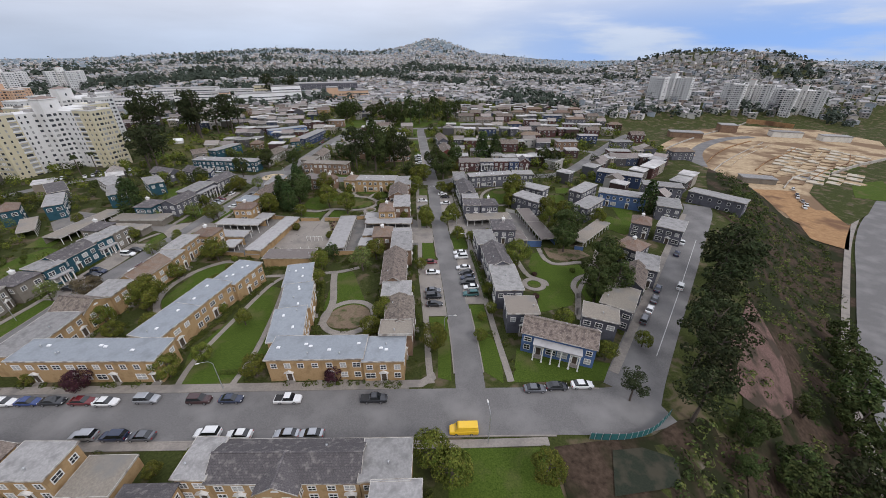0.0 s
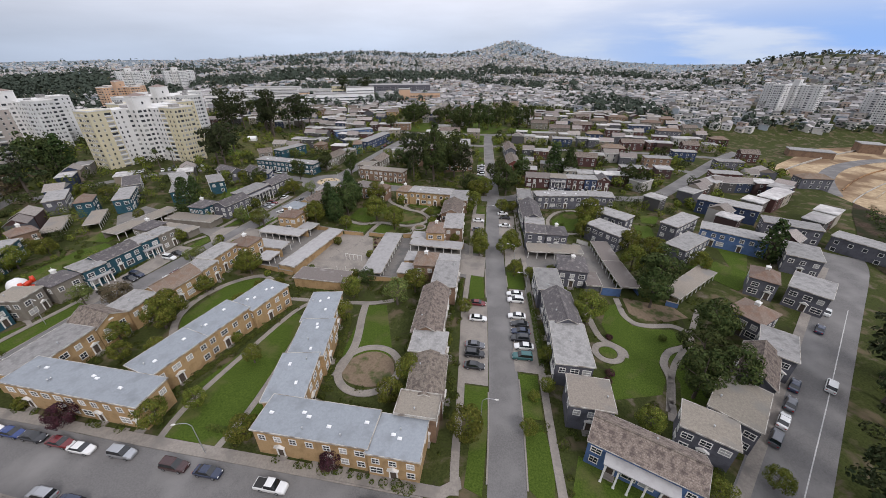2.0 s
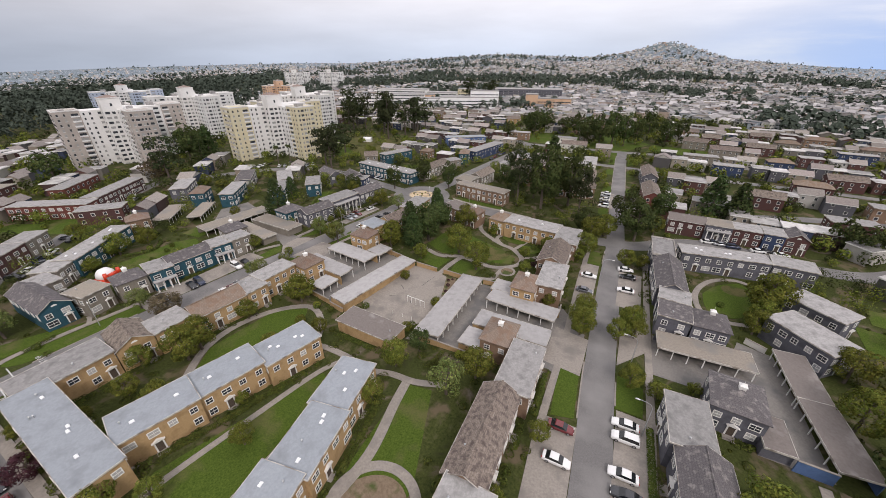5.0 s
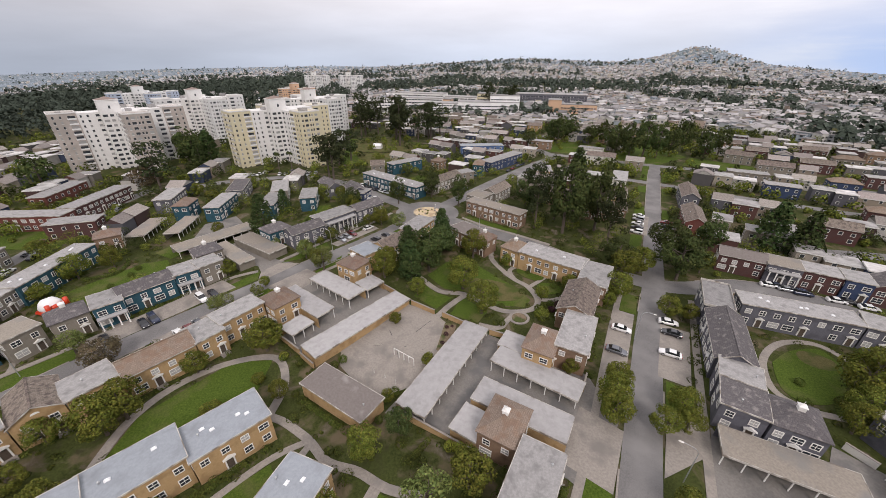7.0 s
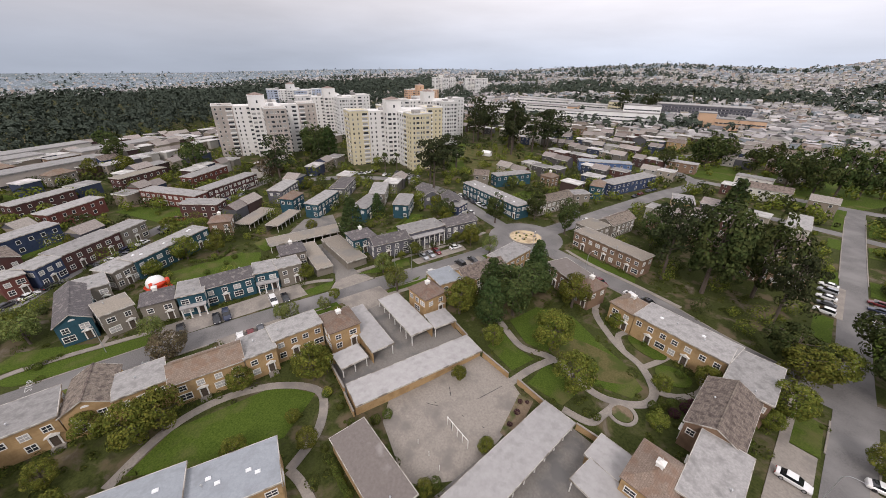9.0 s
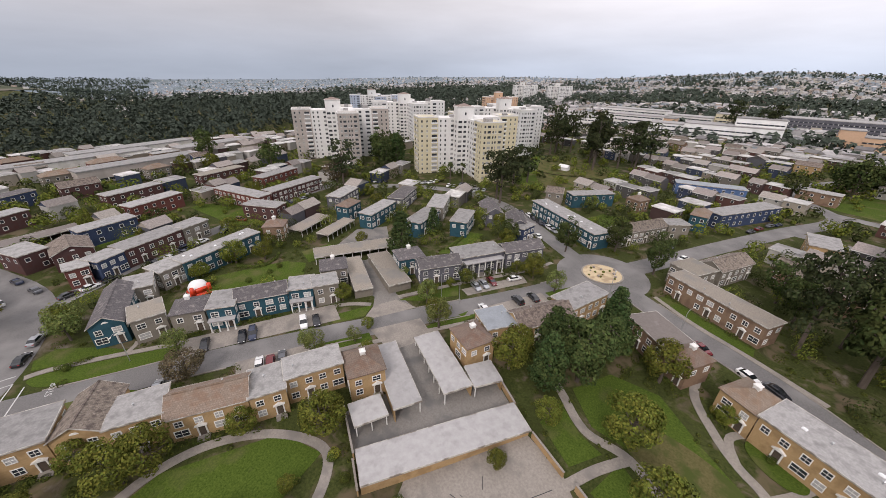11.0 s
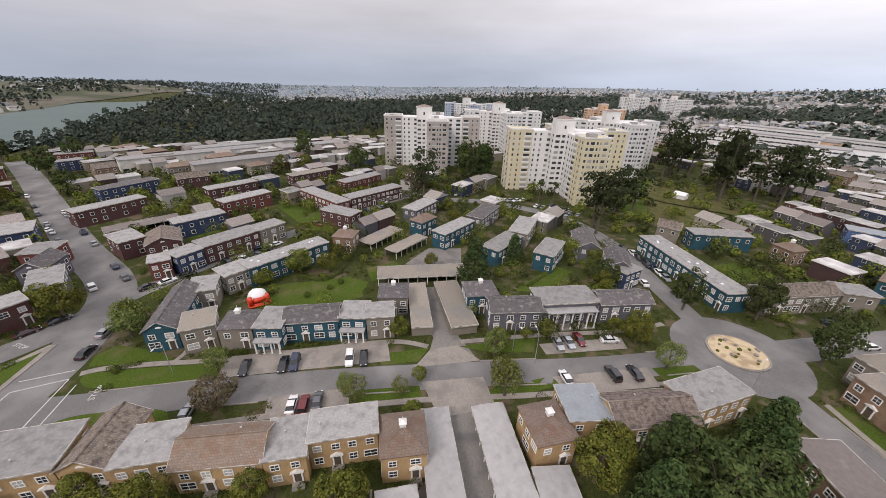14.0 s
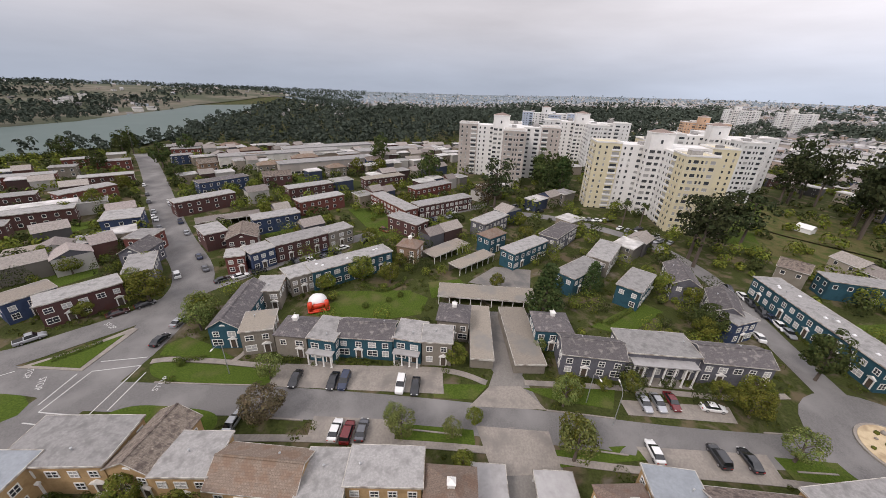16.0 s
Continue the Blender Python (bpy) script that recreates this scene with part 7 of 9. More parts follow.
sheet("road_lakeside", strip(curve([(-560, -482), (-629, -504), (-700, -520), (-759, -526), (-830, -510)]), 9), 0.9, CONCRETE, label="pale road along the far lake shore", category="road", cell=12)
SHORE = surf("dry_headland", (0.10, 0.092, 0.070), (0.20, 0.182, 0.145), 0.03, 1.0, big=(0.075, 0.085, 0.055), big_scale=0.006, big_lo=0.45, big_hi=0.58, spec=0.1)
sheet("ground_far_shore", FAR_SHORE, 1.6, SHORE, label="dry olive and tan headland beyond the lake", category="headland", cell=45)
WATER = surf("lake_water", (0.095, 0.13, 0.122), (0.112, 0.147, 0.138), 0.02, 0.5, 0.25, 0.15, spec=0.1)
lk = mesh_object("lake", [(x, y, -17.5) for x, y in lake_pts], [tuple(range(len(lake_pts)))[::-1]], WATER)
if lk.data.polygons[0].normal.z < 0:
    lk.data.flip_normals()
tagged(lk, "still grey-green lake below wooded banks", "lake", kind="structure")

# ---- hillside, building site and lower road ----
HILL = surf("dry_hillside", (0.028, 0.020, 0.014), (0.092, 0.064, 0.046), 0.9, 1.0, 0.6, 2.5, big=(0.024, 0.027, 0.012), big_scale=0.09, big_lo=0.44, big_hi=0.56, spec=0.1)
SITE = surf("graded_sandy_earth", (0.30, 0.215, 0.13), (0.52, 0.41, 0.27), 0.35, 1.0, 0.5, 0.8, big=(0.20, 0.135, 0.085), big_scale=0.035, big_lo=0.46, big_hi=0.58, spec=0.1)
sheet("ground_hillside", [(54, 30), (64, 45), (78, 64), (104, 96), (130, 128), (160, 166), (178, 190), (235, 190), (206, 150), (172, 108), (140, 70), (112, 40), (90, 16), (60, 10)], 0.22, HILL, label="steep dry brown hillside with scrub", category="hillside", cell=5)
sheet("ground_bare_slope", [(22.6, 39.2), (29.9, 40.0), (41.4, 40.8), (48.6, 44.0), (54, 45), (62, 40), (60, 26), (50, 14), (24, 14), (22, 26)], 0.12, HILL, label="bare brown earth above the hillside", category="bare earth", cell=5)
sheet("ground_site", [(178, 200), (212, 232), (225, 262), (205, 300), (212, 335), (250, 392), (330, 470), (420, 500), (500, 470), (505, 400), (440, 330), (350, 260), (265, 196), (225, 190)], 0.35, SITE, label="graded sandy earth of a building site", category="building site", cell=9)
sheet("road_site", strip(curve([(236, 306), (262, 352), (300, 392), (345, 420), (380, 428)]), 11), 0.5, ASPHALT, label="new asphalt road across the building site", category="road", cell=9)
sheet("road_site_spur", strip(curve([(262, 205), (276, 226), (294, 252), (304, 275)]), 12), 0.5, ASPHALT, label="new asphalt road across the building site", category="road", cell=9)
sheet("road_lower", strip(curve([(96, 10), (118, 44), (142, 74), (196, 126), (232, 160), (270, 190), (340, 236), (430, 270)]), 15), 0.5, ASPHALT, label="wide asphalt road below the hillside", category="road", cell=6)
sheet("pavement_lower", strip(curve([(86, 16), (108, 50), (133, 80), (187, 132), (224, 166), (262, 197)]), 2.4), 0.6, CONCRETE, label="pale concrete path along the lower road", category="path", cell=6)
lawn([(330, 246), (360, 262), (400, 280), (380, 310), (330, 290), (312, 262)], 0.5)

sheet("ground_planted_bank", [(303, 267), (347, 287), (417, 320), (440, 328), (350, 258), (268, 197), (240, 182), (250.6, 204.9), (268, 236)], 0.62, ground.data.materials[0], label="dark planted bank beside the building site", category="planted bank", cell=8)
lawn([(313.6, 250), (335, 258), (351, 262), (330, 238), (304, 218.5), (290.5, 226)], 0.72)
mound_rng = random.Random(8)
for k in range(26):
    x, y = mound_rng.uniform(225, 470), mound_rng.uniform(215, 470)
    if not (40 < y - (x - 225) * 0.45 - 150 < 230):
        continue
    rx, ry, hz = mound_rng.uniform(4, 12), mound_rng.uniform(3, 6), mound_rng.uniform(0.8, 2.4)
    bm = bmesh.new()
    bmesh.ops.create_icosphere(bm, subdivisions=2, radius=1.0)
    for v in bm.verts:
        j = 1 + 0.25 * noise.noise(v.co * 2.3 + Vector((k, 0, 0)))
        v.co = Vector((v.co.x * rx * j, v.co.y * ry * j, v.co.z * hz * j))
    ob = from_bm("earth_mound", bm, SITE, shade=True)
    ob.matrix_basis = pose(x, y, land(x, y) + 0.2, 0, 0, mound_rng.uniform(0, 180))
    tagged(ob, "heap of sandy earth on the building site", "earth mound", "earth mounds")
for x, y, w, d, h, wall in ((300, 432, 34, 14, 6, "brown"), (372, 462, 18, 16, 9, "brown"), (420, 430, 30, 12, 6, "white"), (455, 405, 26, 12, 6, "white"), (250, 262, 22, 10, 4, "grey")):
    slab_block(x, y, -18, w, d, h, STUCCO[wall], False, "site_building", "half-built block on the building site")

dark_v, dark_f, olive_v, olive_f = [], [], [], []
rng_s = random.Random(21)
for k in range(1250):
    along, across = rng_s.uniform(-30, 175), rng_s.uniform(4, 50)
    x, y = 53 + along * 0.636 + across * 0.772, 55 + along * 0.772 - across * 0.636
    if 8 < across < 30 and 0 < along < 50 and rng_s.random() < 0.7:
        continue
    r = rng_s.uniform(0.5, 1.7) * (1.5 if rng_s.random() < 0.12 else 1.0)
    if k % 5 < 2:
        scrub_v, scrub_f = olive_v, olive_f
    else:
        scrub_v, scrub_f = dark_v, dark_f
    for _ in range(24):
        d = Vector((rng_s.gauss(0, 1), rng_s.gauss(0, 1), abs(rng_s.gauss(0.3, 0.7)))).normalized()
        leaf(scrub_v, scrub_f, Vector((x, y, land(x, y) + 0.2)) + Vector((d.x * r, d.y * r, d.z * r * 0.9)), d, 0.3, rng_s)
tagged(mesh_object("scrub", dark_v, dark_f, LEAF["dark"]), "low dark green scrub on the dry hillside", "scrub", kind="stuff")
tagged(mesh_object("scrub", olive_v, olive_f, LEAF["olive"]), "low olive-coloured scrub on the dry hillside", "scrub", kind="stuff")
for x, y, r in ((60, 57, 5.6), (56, 50, 5.4), (51, 44, 4.6), (66, 62, 5.0), (84, 86, 6.4), (89, 93, 6.0), (80, 79, 5.4), (78, 30, 4.4), (70, 28, 4.0), (84, 38, 4.6), (73, 71, 4.6), (41, 48.6, 2.6), (92, 92, 5), (104, 97, 4.6)):
    tree("pine", x, y, r)
for x, y, r in ((107, 55, 5.2), (113, 62, 5.4), (104, 47, 4.8), (122, 72, 5), (129, 79, 4.4), (61, 41.5, 2.8), (65.5, 44, 3.2), (73, 40, 3.6), (68.6, 36, 3.6), (91, 55, 2.8), (97, 38, 4.4), (80, 36, 3.4), (57, 36, 2.4), (90, 30, 4), (136, 88, 4)):
    tree("dark", x, y, r)
for x, y, r in ((19.5, 33.5, 3.2), (16, 24, 3.4), (4, 33.5, 3.6), (-46, 36, 1.6), (-41, 38.4, 1.4)):
    tree("round", x, y, r)

FENCE = surf("teal_fence_cloth", (0.02, 0.10, 0.10), (0.03, 0.13, 0.13), 2, 0.9)
fence = new("fence")
fence.matrix_basis = pose(40, 42, land(40, 42))
tagged(fence, "teal cloth fence curving along the kerb", "fence")
fpts = curve([(29.6, 40.6), (36, 40.3), (41.8, 41.6), (47.4, 45.2)], 5)
for k in range(len(fpts) - 1):
    p, q = Vector(fpts[k]), Vector(fpts[k + 1])
    d = (q - p).normalized()
    n_ = Vector((-d.y, d.x)) * 0.03
    bm = bmesh.new()
    prism(bm, [(v.x - 40, v.y - 42) for v in (p - n_, q - n_, q + n_, p + n_)], -0.6, 1.7)
    part("panel", bm, FENCE, fence)
    bm = bmesh.new()
    box(bm, p.x - 40 - 0.05, p.y - 42 - 0.05, -0.8, p.x - 40 + 0.05, p.y - 42 + 0.05, 1.9)
    part("post", bm, METAL, fence)

# ---- traffic circle, markings, lamps, bounce house ----
bm = bmesh.new()
prism(bm, oval(0, 0, 6.4, 6.4, wob=0.0, n=36), -0.4, 0.28)
isl = from_bm("traffic_island", bm, CONCRETE)
isl.matrix_basis = pose(-90, 201, land(-90, 201) + 0.1)
tagged(isl, "round kerbed traffic island with pale sand", "traffic island")
bm = bmesh.new()
prism(bm, oval(0, 0, 5.9, 5.9, wob=0.0, n=36), 0.28, 0.36)
part("sand_bed", bm, surf("pale_sand", (0.48, 0.38, 0.24), (0.58, 0.47, 0.31), 1.5, 1.0, big=(0.36, 0.27, 0.17), big_scale=0.4), isl)
rng_i = random.Random(3)
for k in range(16):
    a, rr = rng_i.uniform(0, 6.28), rng_i.uniform(0.8, 5.2)
    bm = bmesh.new()
    bmesh.ops.create_icosphere(bm, subdivisions=1, radius=rng_i.uniform(0.3, 0.6))
    for v in bm.verts:
        v.co *= 1 + 0.3 * noise.noise(v.co * 3 + Vector((k, 1, 0)))
        v.co.z *= 0.7
    bx, by = -90 + rr * math.cos(a), 201 + rr * math.sin(a)
    ob = from_bm("boulder" if k % 2 else "desert_shrub", bm, CONCRETE if k % 2 else LEAF["hedge"], shade=True)
    ob.matrix_basis = pose(bx, by, land(bx, by) + 0.65)
    tagged(ob, "rounded pale boulder on the traffic island" if k % 2 else "low green shrub on the traffic island", "boulder" if k % 2 else "shrub", "traffic island plants")


def line_mark(name, pts, wide=0.22):
    ob = sheet(name, strip(pts, wide), 0.125, PAINT, label="white painted line on the asphalt", category="road marking", cell=6)
    return ob


for mark_name, mark_pts in (("marking_box", [(-100.1, 48.6), (-110.1, 49.6)]), ("marking_box_west", [(-110.1, 49.6), (-111.8, 58.0)]), ("marking_box_north", [(-111.8, 58.0), (-99.2, 57.6)]), ("marking_box_east", [(-99.2, 57.6), (-100.1, 48.6)]),
                            ("marking_stop_south", [(-101.7, 47.1), (-109.4, 47.3)]), ("marking_stop_north", [(-100.4, 60.1), (-109.8, 60.3)]), ("marking_stop_west", [(-112.9, 49.1), (-114.3, 57.6)]), ("marking_stop_east", [(-97.9, 48.0), (-96.6, 57.5)]), ("marking_stop_corner", [(-108.9, 33.2), (-110.1, 34.8)])):
    line_mark(mark_name, mark_pts)
line_mark("marking_edge_hill", [(53.2, 60.5), (72, 83.3), (101, 119)], 0.18)
for x, y, turn in ((-106.8, 65.2, 180), (-109.8, 37.8, 30), (-106.8, 42.7, 30), (-125, 41.7, 60)):
    cu = bpy.data.curves.new("marking_word", "FONT")
    cu.body, cu.size, cu.align_x, cu.align_y, cu.extrude = "STOP", 1.6, "CENTER", "CENTER", 0.004
    cu.materials.append(PAINT)
    ob = new("marking_word", cu)
    ob.matrix_basis = pose(x, y, land(x, y) + 0.15, 0, 0, turn)
    tagged(ob, "white word painted on the asphalt", "road marking", kind="structure")


def street_lamp(x, y, turn, high=8.0):
    if "lamp" not in CACHE:
        verts, faces = [], []
        limb(verts, faces, Vector((0, 0, -0.3)), Vector((0, 0, 7.4)), 0.09, 0.06, 8)
        me = bpy.data.meshes.new("pole")
        me.from_pydata(verts, [], faces)
        me.materials.append(METAL)
        verts, faces = [], []
        pts = curve([(0, 7.3), (0.4, 8.0), (1.2, 8.3), (2.2, 8.35)], 3)
        for k in range(len(pts) - 1):
            limb(verts, faces, Vector((pts[k][0], 0, pts[k][1])), Vector((pts[k + 1][0], 0, pts[k + 1][1])), 0.045, 0.045, 6)
        arm = bpy.data.meshes.new("arm")
        arm.from_pydata(verts, [], faces)
        arm.materials.append(METAL)
        bm = bmesh.new()
        bmesh.ops.create_uvsphere(bm, u_segments=10, v_segments=6, radius=1.0)
        for v in bm.verts:
            v.co = Vector((2.5 + v.co.x * 0.42, v.co.y * 0.17, 8.33 + v.co.z * 0.1))
        head = bpy.data.meshes.new("lamp_head")
        bm.to_mesh(head)
        bm.free()
        head.materials.append(TRIM)
        CACHE["lamp"] = (me, arm, head)
    p, a, h = CACHE["lamp"]
    top = new("street_lamp")
    top.matrix_basis = pose(x, y, land(x, y), 0, 0, turn)
    share("pole", p, top)
    arm = share("arm", a, top)
    share("lamp_head", h, arm)
    return tagged(top, "slim grey street lamp with curved arm", "street lamp", "street lamps")


for x, y, turn in ((-43.6, 53.6, -160), (10.8, 40.2, 95), (3.6, 66.5, 0), (13.2, 110, 180), (-109.5, 77, -10), (-96.8, 152, 170), (-79, 190.5, 120), (10, 127, 180), (-101.8, 149, 0), (58, 84, 140), (-60, 192.5, 90), (-1, 160, 0)):
    street_lamp(x, y, turn)

RED = plain("red_vinyl", (0.62, 0.05, 0.015), 0.4)
WHITE_V = plain("white_vinyl", (0.75, 0.75, 0.74), 0.4)
bounce = new("bounce_house")
bounce.matrix_basis = pose(-133.6, 88.6, land(-133.6, 88.6), 0, 0, 20) @ Matrix.Diagonal((1.2, 1.2, 1.2, 1))
tagged(bounce, "red and white inflatable bounce house on the lawn", "bounce house")
bm = bmesh.new()
box(bm, -2.3, -2.3, 0, 2.3, 2.3, 0.9)
bmesh.ops.bevel(bm, geom=bm.edges[:], offset=0.3, segments=3, affect="EDGES")
part("base", bm, RED, bounce, shade=True)
for sx in (-1, 1):
    bm = bmesh.new()
    bmesh.ops.create_cone(bm, cap_ends=True, segments=14, radius1=0.5, radius2=0.42, depth=1.9, matrix=Matrix.Translation((1.7, sx * 1.7, 1.75)))
    part("corner_column", bm, RED, bounce, shade=True)
bm = bmesh.new()
box(bm, 1.45, -1.3, 0.9, 1.95, 1.3, 2.2)
bmesh.ops.bevel(bm, geom=bm.edges[:], offset=0.2, segments=3, affect="EDGES")
part("front_wall", bm, RED, bounce, shade=True)
bm = bmesh.new()
bmesh.ops.create_uvsphere(bm, u_segments=18, v_segments=10, radius=1.0)
for v in bm.verts:
    v.co = Vector((v.co.x * 2.0 - 0.5, v.co.y * 2.1, 1.3 + max(-0.3, v.co.z) * 1.9 + 0.08 * math.sin(6 * v.co.x + 5 * v.co.y)))
part("canopy", bm, WHITE_V, bounce, shade=True)

# planting beds along the house fronts and backs
bed_v, bed_f = [], []
rng_b = random.Random(77)
for a, b, inward, depth, seed_b in BEDS:
    ab = b - a
    n = int(ab.length / 1.1)
    for side_k, share_k in ((-1.0, 0.7), (depth + 1.0, 0.55)):
        for k in range(n):
            if rng_b.random() > share_k:
                continue
            p = a + ab * ((k + rng_b.random()) / n) + inward * (side_k + rng_b.uniform(-0.35, 0.35))
            r = rng_b.uniform(0.4, 1.05)
            if any(in_outline(p.x, p.y, pts) for pts in SHEETS if abs(pts[0][0] - p.x) < 60 and abs(pts[0][1] - p.y) < 60 and len(pts) < 400):
                continue
            zz = land(p.x, p.y)
            for _ in range(int(20 + 50 * r)):
                d = Vector((rng_b.gauss(0, 1), rng_b.gauss(0, 1), abs(rng_b.gauss(0.3, 0.7)))).normalized()
                leaf(bed_v, bed_f, Vector((p.x, p.y, zz)) + Vector((d.x * r, d.y * r, d.z * r * 1.1)), (d + Vector((0, 0, 0.15))).normalized(), 0.17, rng_b)
tagged(mesh_object("garden_shrubs", bed_v, bed_f, LEAF["hedge"]), "low green shrubs in beds along house walls", "shrubs", kind="stuff")

# goal frame on the ball court
goal = new("goal_frame")
goal.matrix_basis = pose(-45.5, 126, land(-45.5, 126) + 0.07, 0, 0, -3)
tagged(goal, "white painted steel goal frame on the court", "goal frame")
for k in range(5):
    bm = bmesh.new()
    box(bm, -3 + k * 1.5 - 0.06, -0.06, 0, -3 + k * 1.5 + 0.06, 0.06, 2.1 - 0.001 * k)
    part("post", bm, TRIM, goal)
bm = bmesh.new()
box(bm, -3.06, -0.06, 2.1, 3.06, 0.06, 2.22)
part("crossbar", bm, TRIM, goal)

# ---- trees and cars of the estate ----
tree("round", -285.8, 86.9, 5.8)
tree("round", -222.2, 107.0, 3.9)
tree("round", -202.4, 48.2, 3.2)
tree("round", -183.7, 125.2, 4.0)
tree("round", -181.6, 81.9, 3.0)
tree("round", -181.0, 68.8, 2.5)
tree("round", -180.9, 156.2, 3.6)
tree("round", -176.6, 96.2, 3.4)
tree("round", -169.6, 106.3, 2.8)
tree("round", -165.6, 111.0, 2.1)
tree("round", -152.7, 31.9, 3.0)
tree("round", -151.5, 94.6, 2.1)
tree("round", -148.4, 97.9, 4.3)
tree("round", -147.1, 106.4, 3.4)
tree("round", -145.0, 138.7, 2.4)
tree("round", -142.3, 87.5, 2.3)
tree("round", -141.8, 188.2, 3.7)
tree("round", -135.9, 193.4, 2.9)
tree("round", -134.8, 44.7, 5.2)
tree("round", -121.4, 114.8, 2.4)
tree("round", -120.6, 185.9, 3.3)
tree("round", -117.2, 175.0, 2.6)
tree("round", -112.3, 123.6, 2.7)
tree("round", -104.7, 153.6, 1.6)
tree("round", -104.7, 159.0, 2.4)
tree("round", -103.2, 145.7, 2.9)
tree("round", -102.1, 176.2, 2.5)
tree("round", -101.0, 181.9, 3.3)
tree("round", -98.0, 179.3, 3.6)
tree("round", -97.5, 126.2, 1.8)
tree("round", -93.0, 142.9, 3.2)
tree("round", -89.0, 123.4, 2.1)
tree("round", -85.3, 57.3, 1.5)
tree("round", -84.5, 75.2, 2.9)
tree("round", -80.2, 97.9, 2.8)
tree("round", -79.0, 84.9, 4.4)
tree("round", -78.8, 59.6, 1.5)
tree("round", -78.4, 70.0, 2.5)
tree("round", -78.2, 81.4, 4.3)
tree("round", -74.6, 110.6, 4.4)
tree("round", -73.2, 153.7, 3.9)
tree("round", -71.3, 149.8, 4.6)
tree("round", -69.7, 71.6, 3.1)
tree("round", -67.0, 103.7, 1.6)
tree("round", -65.7, 93.6, 2.5)
tree("round", -56.8, 57.1, 3.1)
tree("round", -56.6, 80.0, 1.5)
tree("round", -55.3, 135.1, 1.9)
tree("round", -52.1, 61.9, 2.3)
tree("round", -48.5, 74.6, 2.3)
tree("round", -41.5, 115.3, 1.5)
tree("round", -41.2, 177.8, 2.0)
tree("round", -39.9, 127.9, 1.7)
tree("round", -37.9, 56.9, 2.9)
tree("round", -25.9, 179.9, 2.7)
tree("round", -25.5, 163.9, 2.1)
tree("round", -22.6, 154.3, 2.2)
tree("round", -20.1, 172.0, 2.8)
tree("round", -14.7, 69.5, 3.1)
tree("round", -12.2, 85.1, 2.4)
tree("round", -11.9, 74.8, 3.5)
tree("round", -11.6, 142.3, 1.9)
tree("round", -9.2, 170.3, 2.2)
tree("round", -8.1, 188.0, 5.2)
tree("round", -7.7, 175.6, 4.3)
tree("round", -7.4, 86.5, 1.9)
tree("round", -4.1, 194.5, 5.0)
tree("round", -3.1, 100.4, 2.2)
tree("round", -2.6, 142.1, 2.9)
tree("round", -2.3, 137.7, 3.4)
tree("round", -1.7, 132.7, 3.6)
tree("round", 0.5, 36.6, 3.6)
tree("round", 1.3, 63.8, 3.6)
tree("round", 4.9, 174.5, 3.2)
tree("round", 6.4, 134.8, 2.8)
tree("round", 8.9, 140.6, 3.3)
tree("round", 10.1, 137.6, 2.8)
tree("round", 10.2, 121.0, 2.8)
tree("round", 12.4, 66.7, 1.9)
tree("round", 13.7, 74.2, 1.4)
tree("round", 15.1, 120.0, 2.4)
tree("round", 16.6, 76.8, 1.8)
tree("round", 18.4, 178.0, 2.2)
tree("round", 19.1, 85.8, 2.3)
tree("round", 21.7, 124.9, 1.6)
tree("round", 34.3, 70.8, 2.9)
tree("round", 35.7, 153.3, 3.4)
tree("round", 39.7, 165.4, 5.6)
tree("round", 40.5, 59.6, 2.6)
tree("round", 51.2, 63.6, 2.2)
tree("round", 64.4, 105.3, 3.5)
tree("round", 68.5, 133.7, 3.6)
tree("plum", -73.1, 54.5, 2.9)
tree("plum", -20.5, 55.2, 2.1)
tree("dark", -313.9, 83.3, 7.0)
tree("dark", -265.0, 118.7, 7.4)
tree("dark", -257.1, 187.3, 7.9)
tree("dark", -101.8, 359.6, 5.8)
tree("dark", -85.7, 385.8, 8.0)
tree("dark", -81.5, 406.8, 6.9)
tree("dark", -56.5, 232.6, 5.0)
tree("dark", -10.7, 193.4, 5.3)
tree("dark", 2.6, 209.0, 6.0)
tree("dark", 6.4, 196.4, 6.4)
tree("dark", 14.4, 222.1, 5.2)
tree("conifer", 33, 236, 6.6)
tree("conifer", 41, 233, 6.2)
tree("conifer", -254.3, 195.3, 7.2)
tree("conifer", -245.3, 184.4, 6.3)
tree("conifer", -142.2, 166.5, 4.0)
tree("conifer", -128.9, 148.1, 6.2)
tree("conifer", -68.9, 159.1, 4.8)
tree("conifer", -68.2, 178.3, 4.7)
tree("conifer", -65.0, 175.1, 4.6)
tree("conifer", -64.2, 153.9, 4.9)
tree("conifer", -44.8, 277.9, 7.2)
tree("conifer", 95.7, 146.6, 5.4)
tree("olive", -127.6, 63.0, 3.9)
tree("olive", -123.7, 63.7, 3.8)
tree("olive", -108.2, 85.8, 3.1)
tree("olive", -101.1, 144.0, 3.1)
tree("olive", -97.3, 112.0, 2.3)
tree("olive", -95.0, 113.2, 2.9)
tree("olive", -94.8, 122.1, 2.1)
tree("olive", -90.1, 142.1, 3.8)
tree("olive", -89.2, 179.8, 3.4)
tree("pine", -256.0, 347.0, 8.4)
tree("pine", -240.1, 318, 7.6)
tree("pine", -217.2, 150.2, 7.8)
tree("pine", -216.4, 338, 8.2)
tree("pine", -201, 318, 9)
tree("pine", -187, 330, 8.6)
tree("pine", -183.3, 237.5, 7.7)
tree("pine", -176, 347, 8.4)
tree("pine", -177.0, 241.9, 7.4)
tree("pine", -167.8, 214.9, 7.3)
tree("pine", -161.1, 212.2, 7.6)
car(-85.7, 50.8, 0, "sedan", "white")
car(-80.8, 50.8, 0, "sedan", "blue")
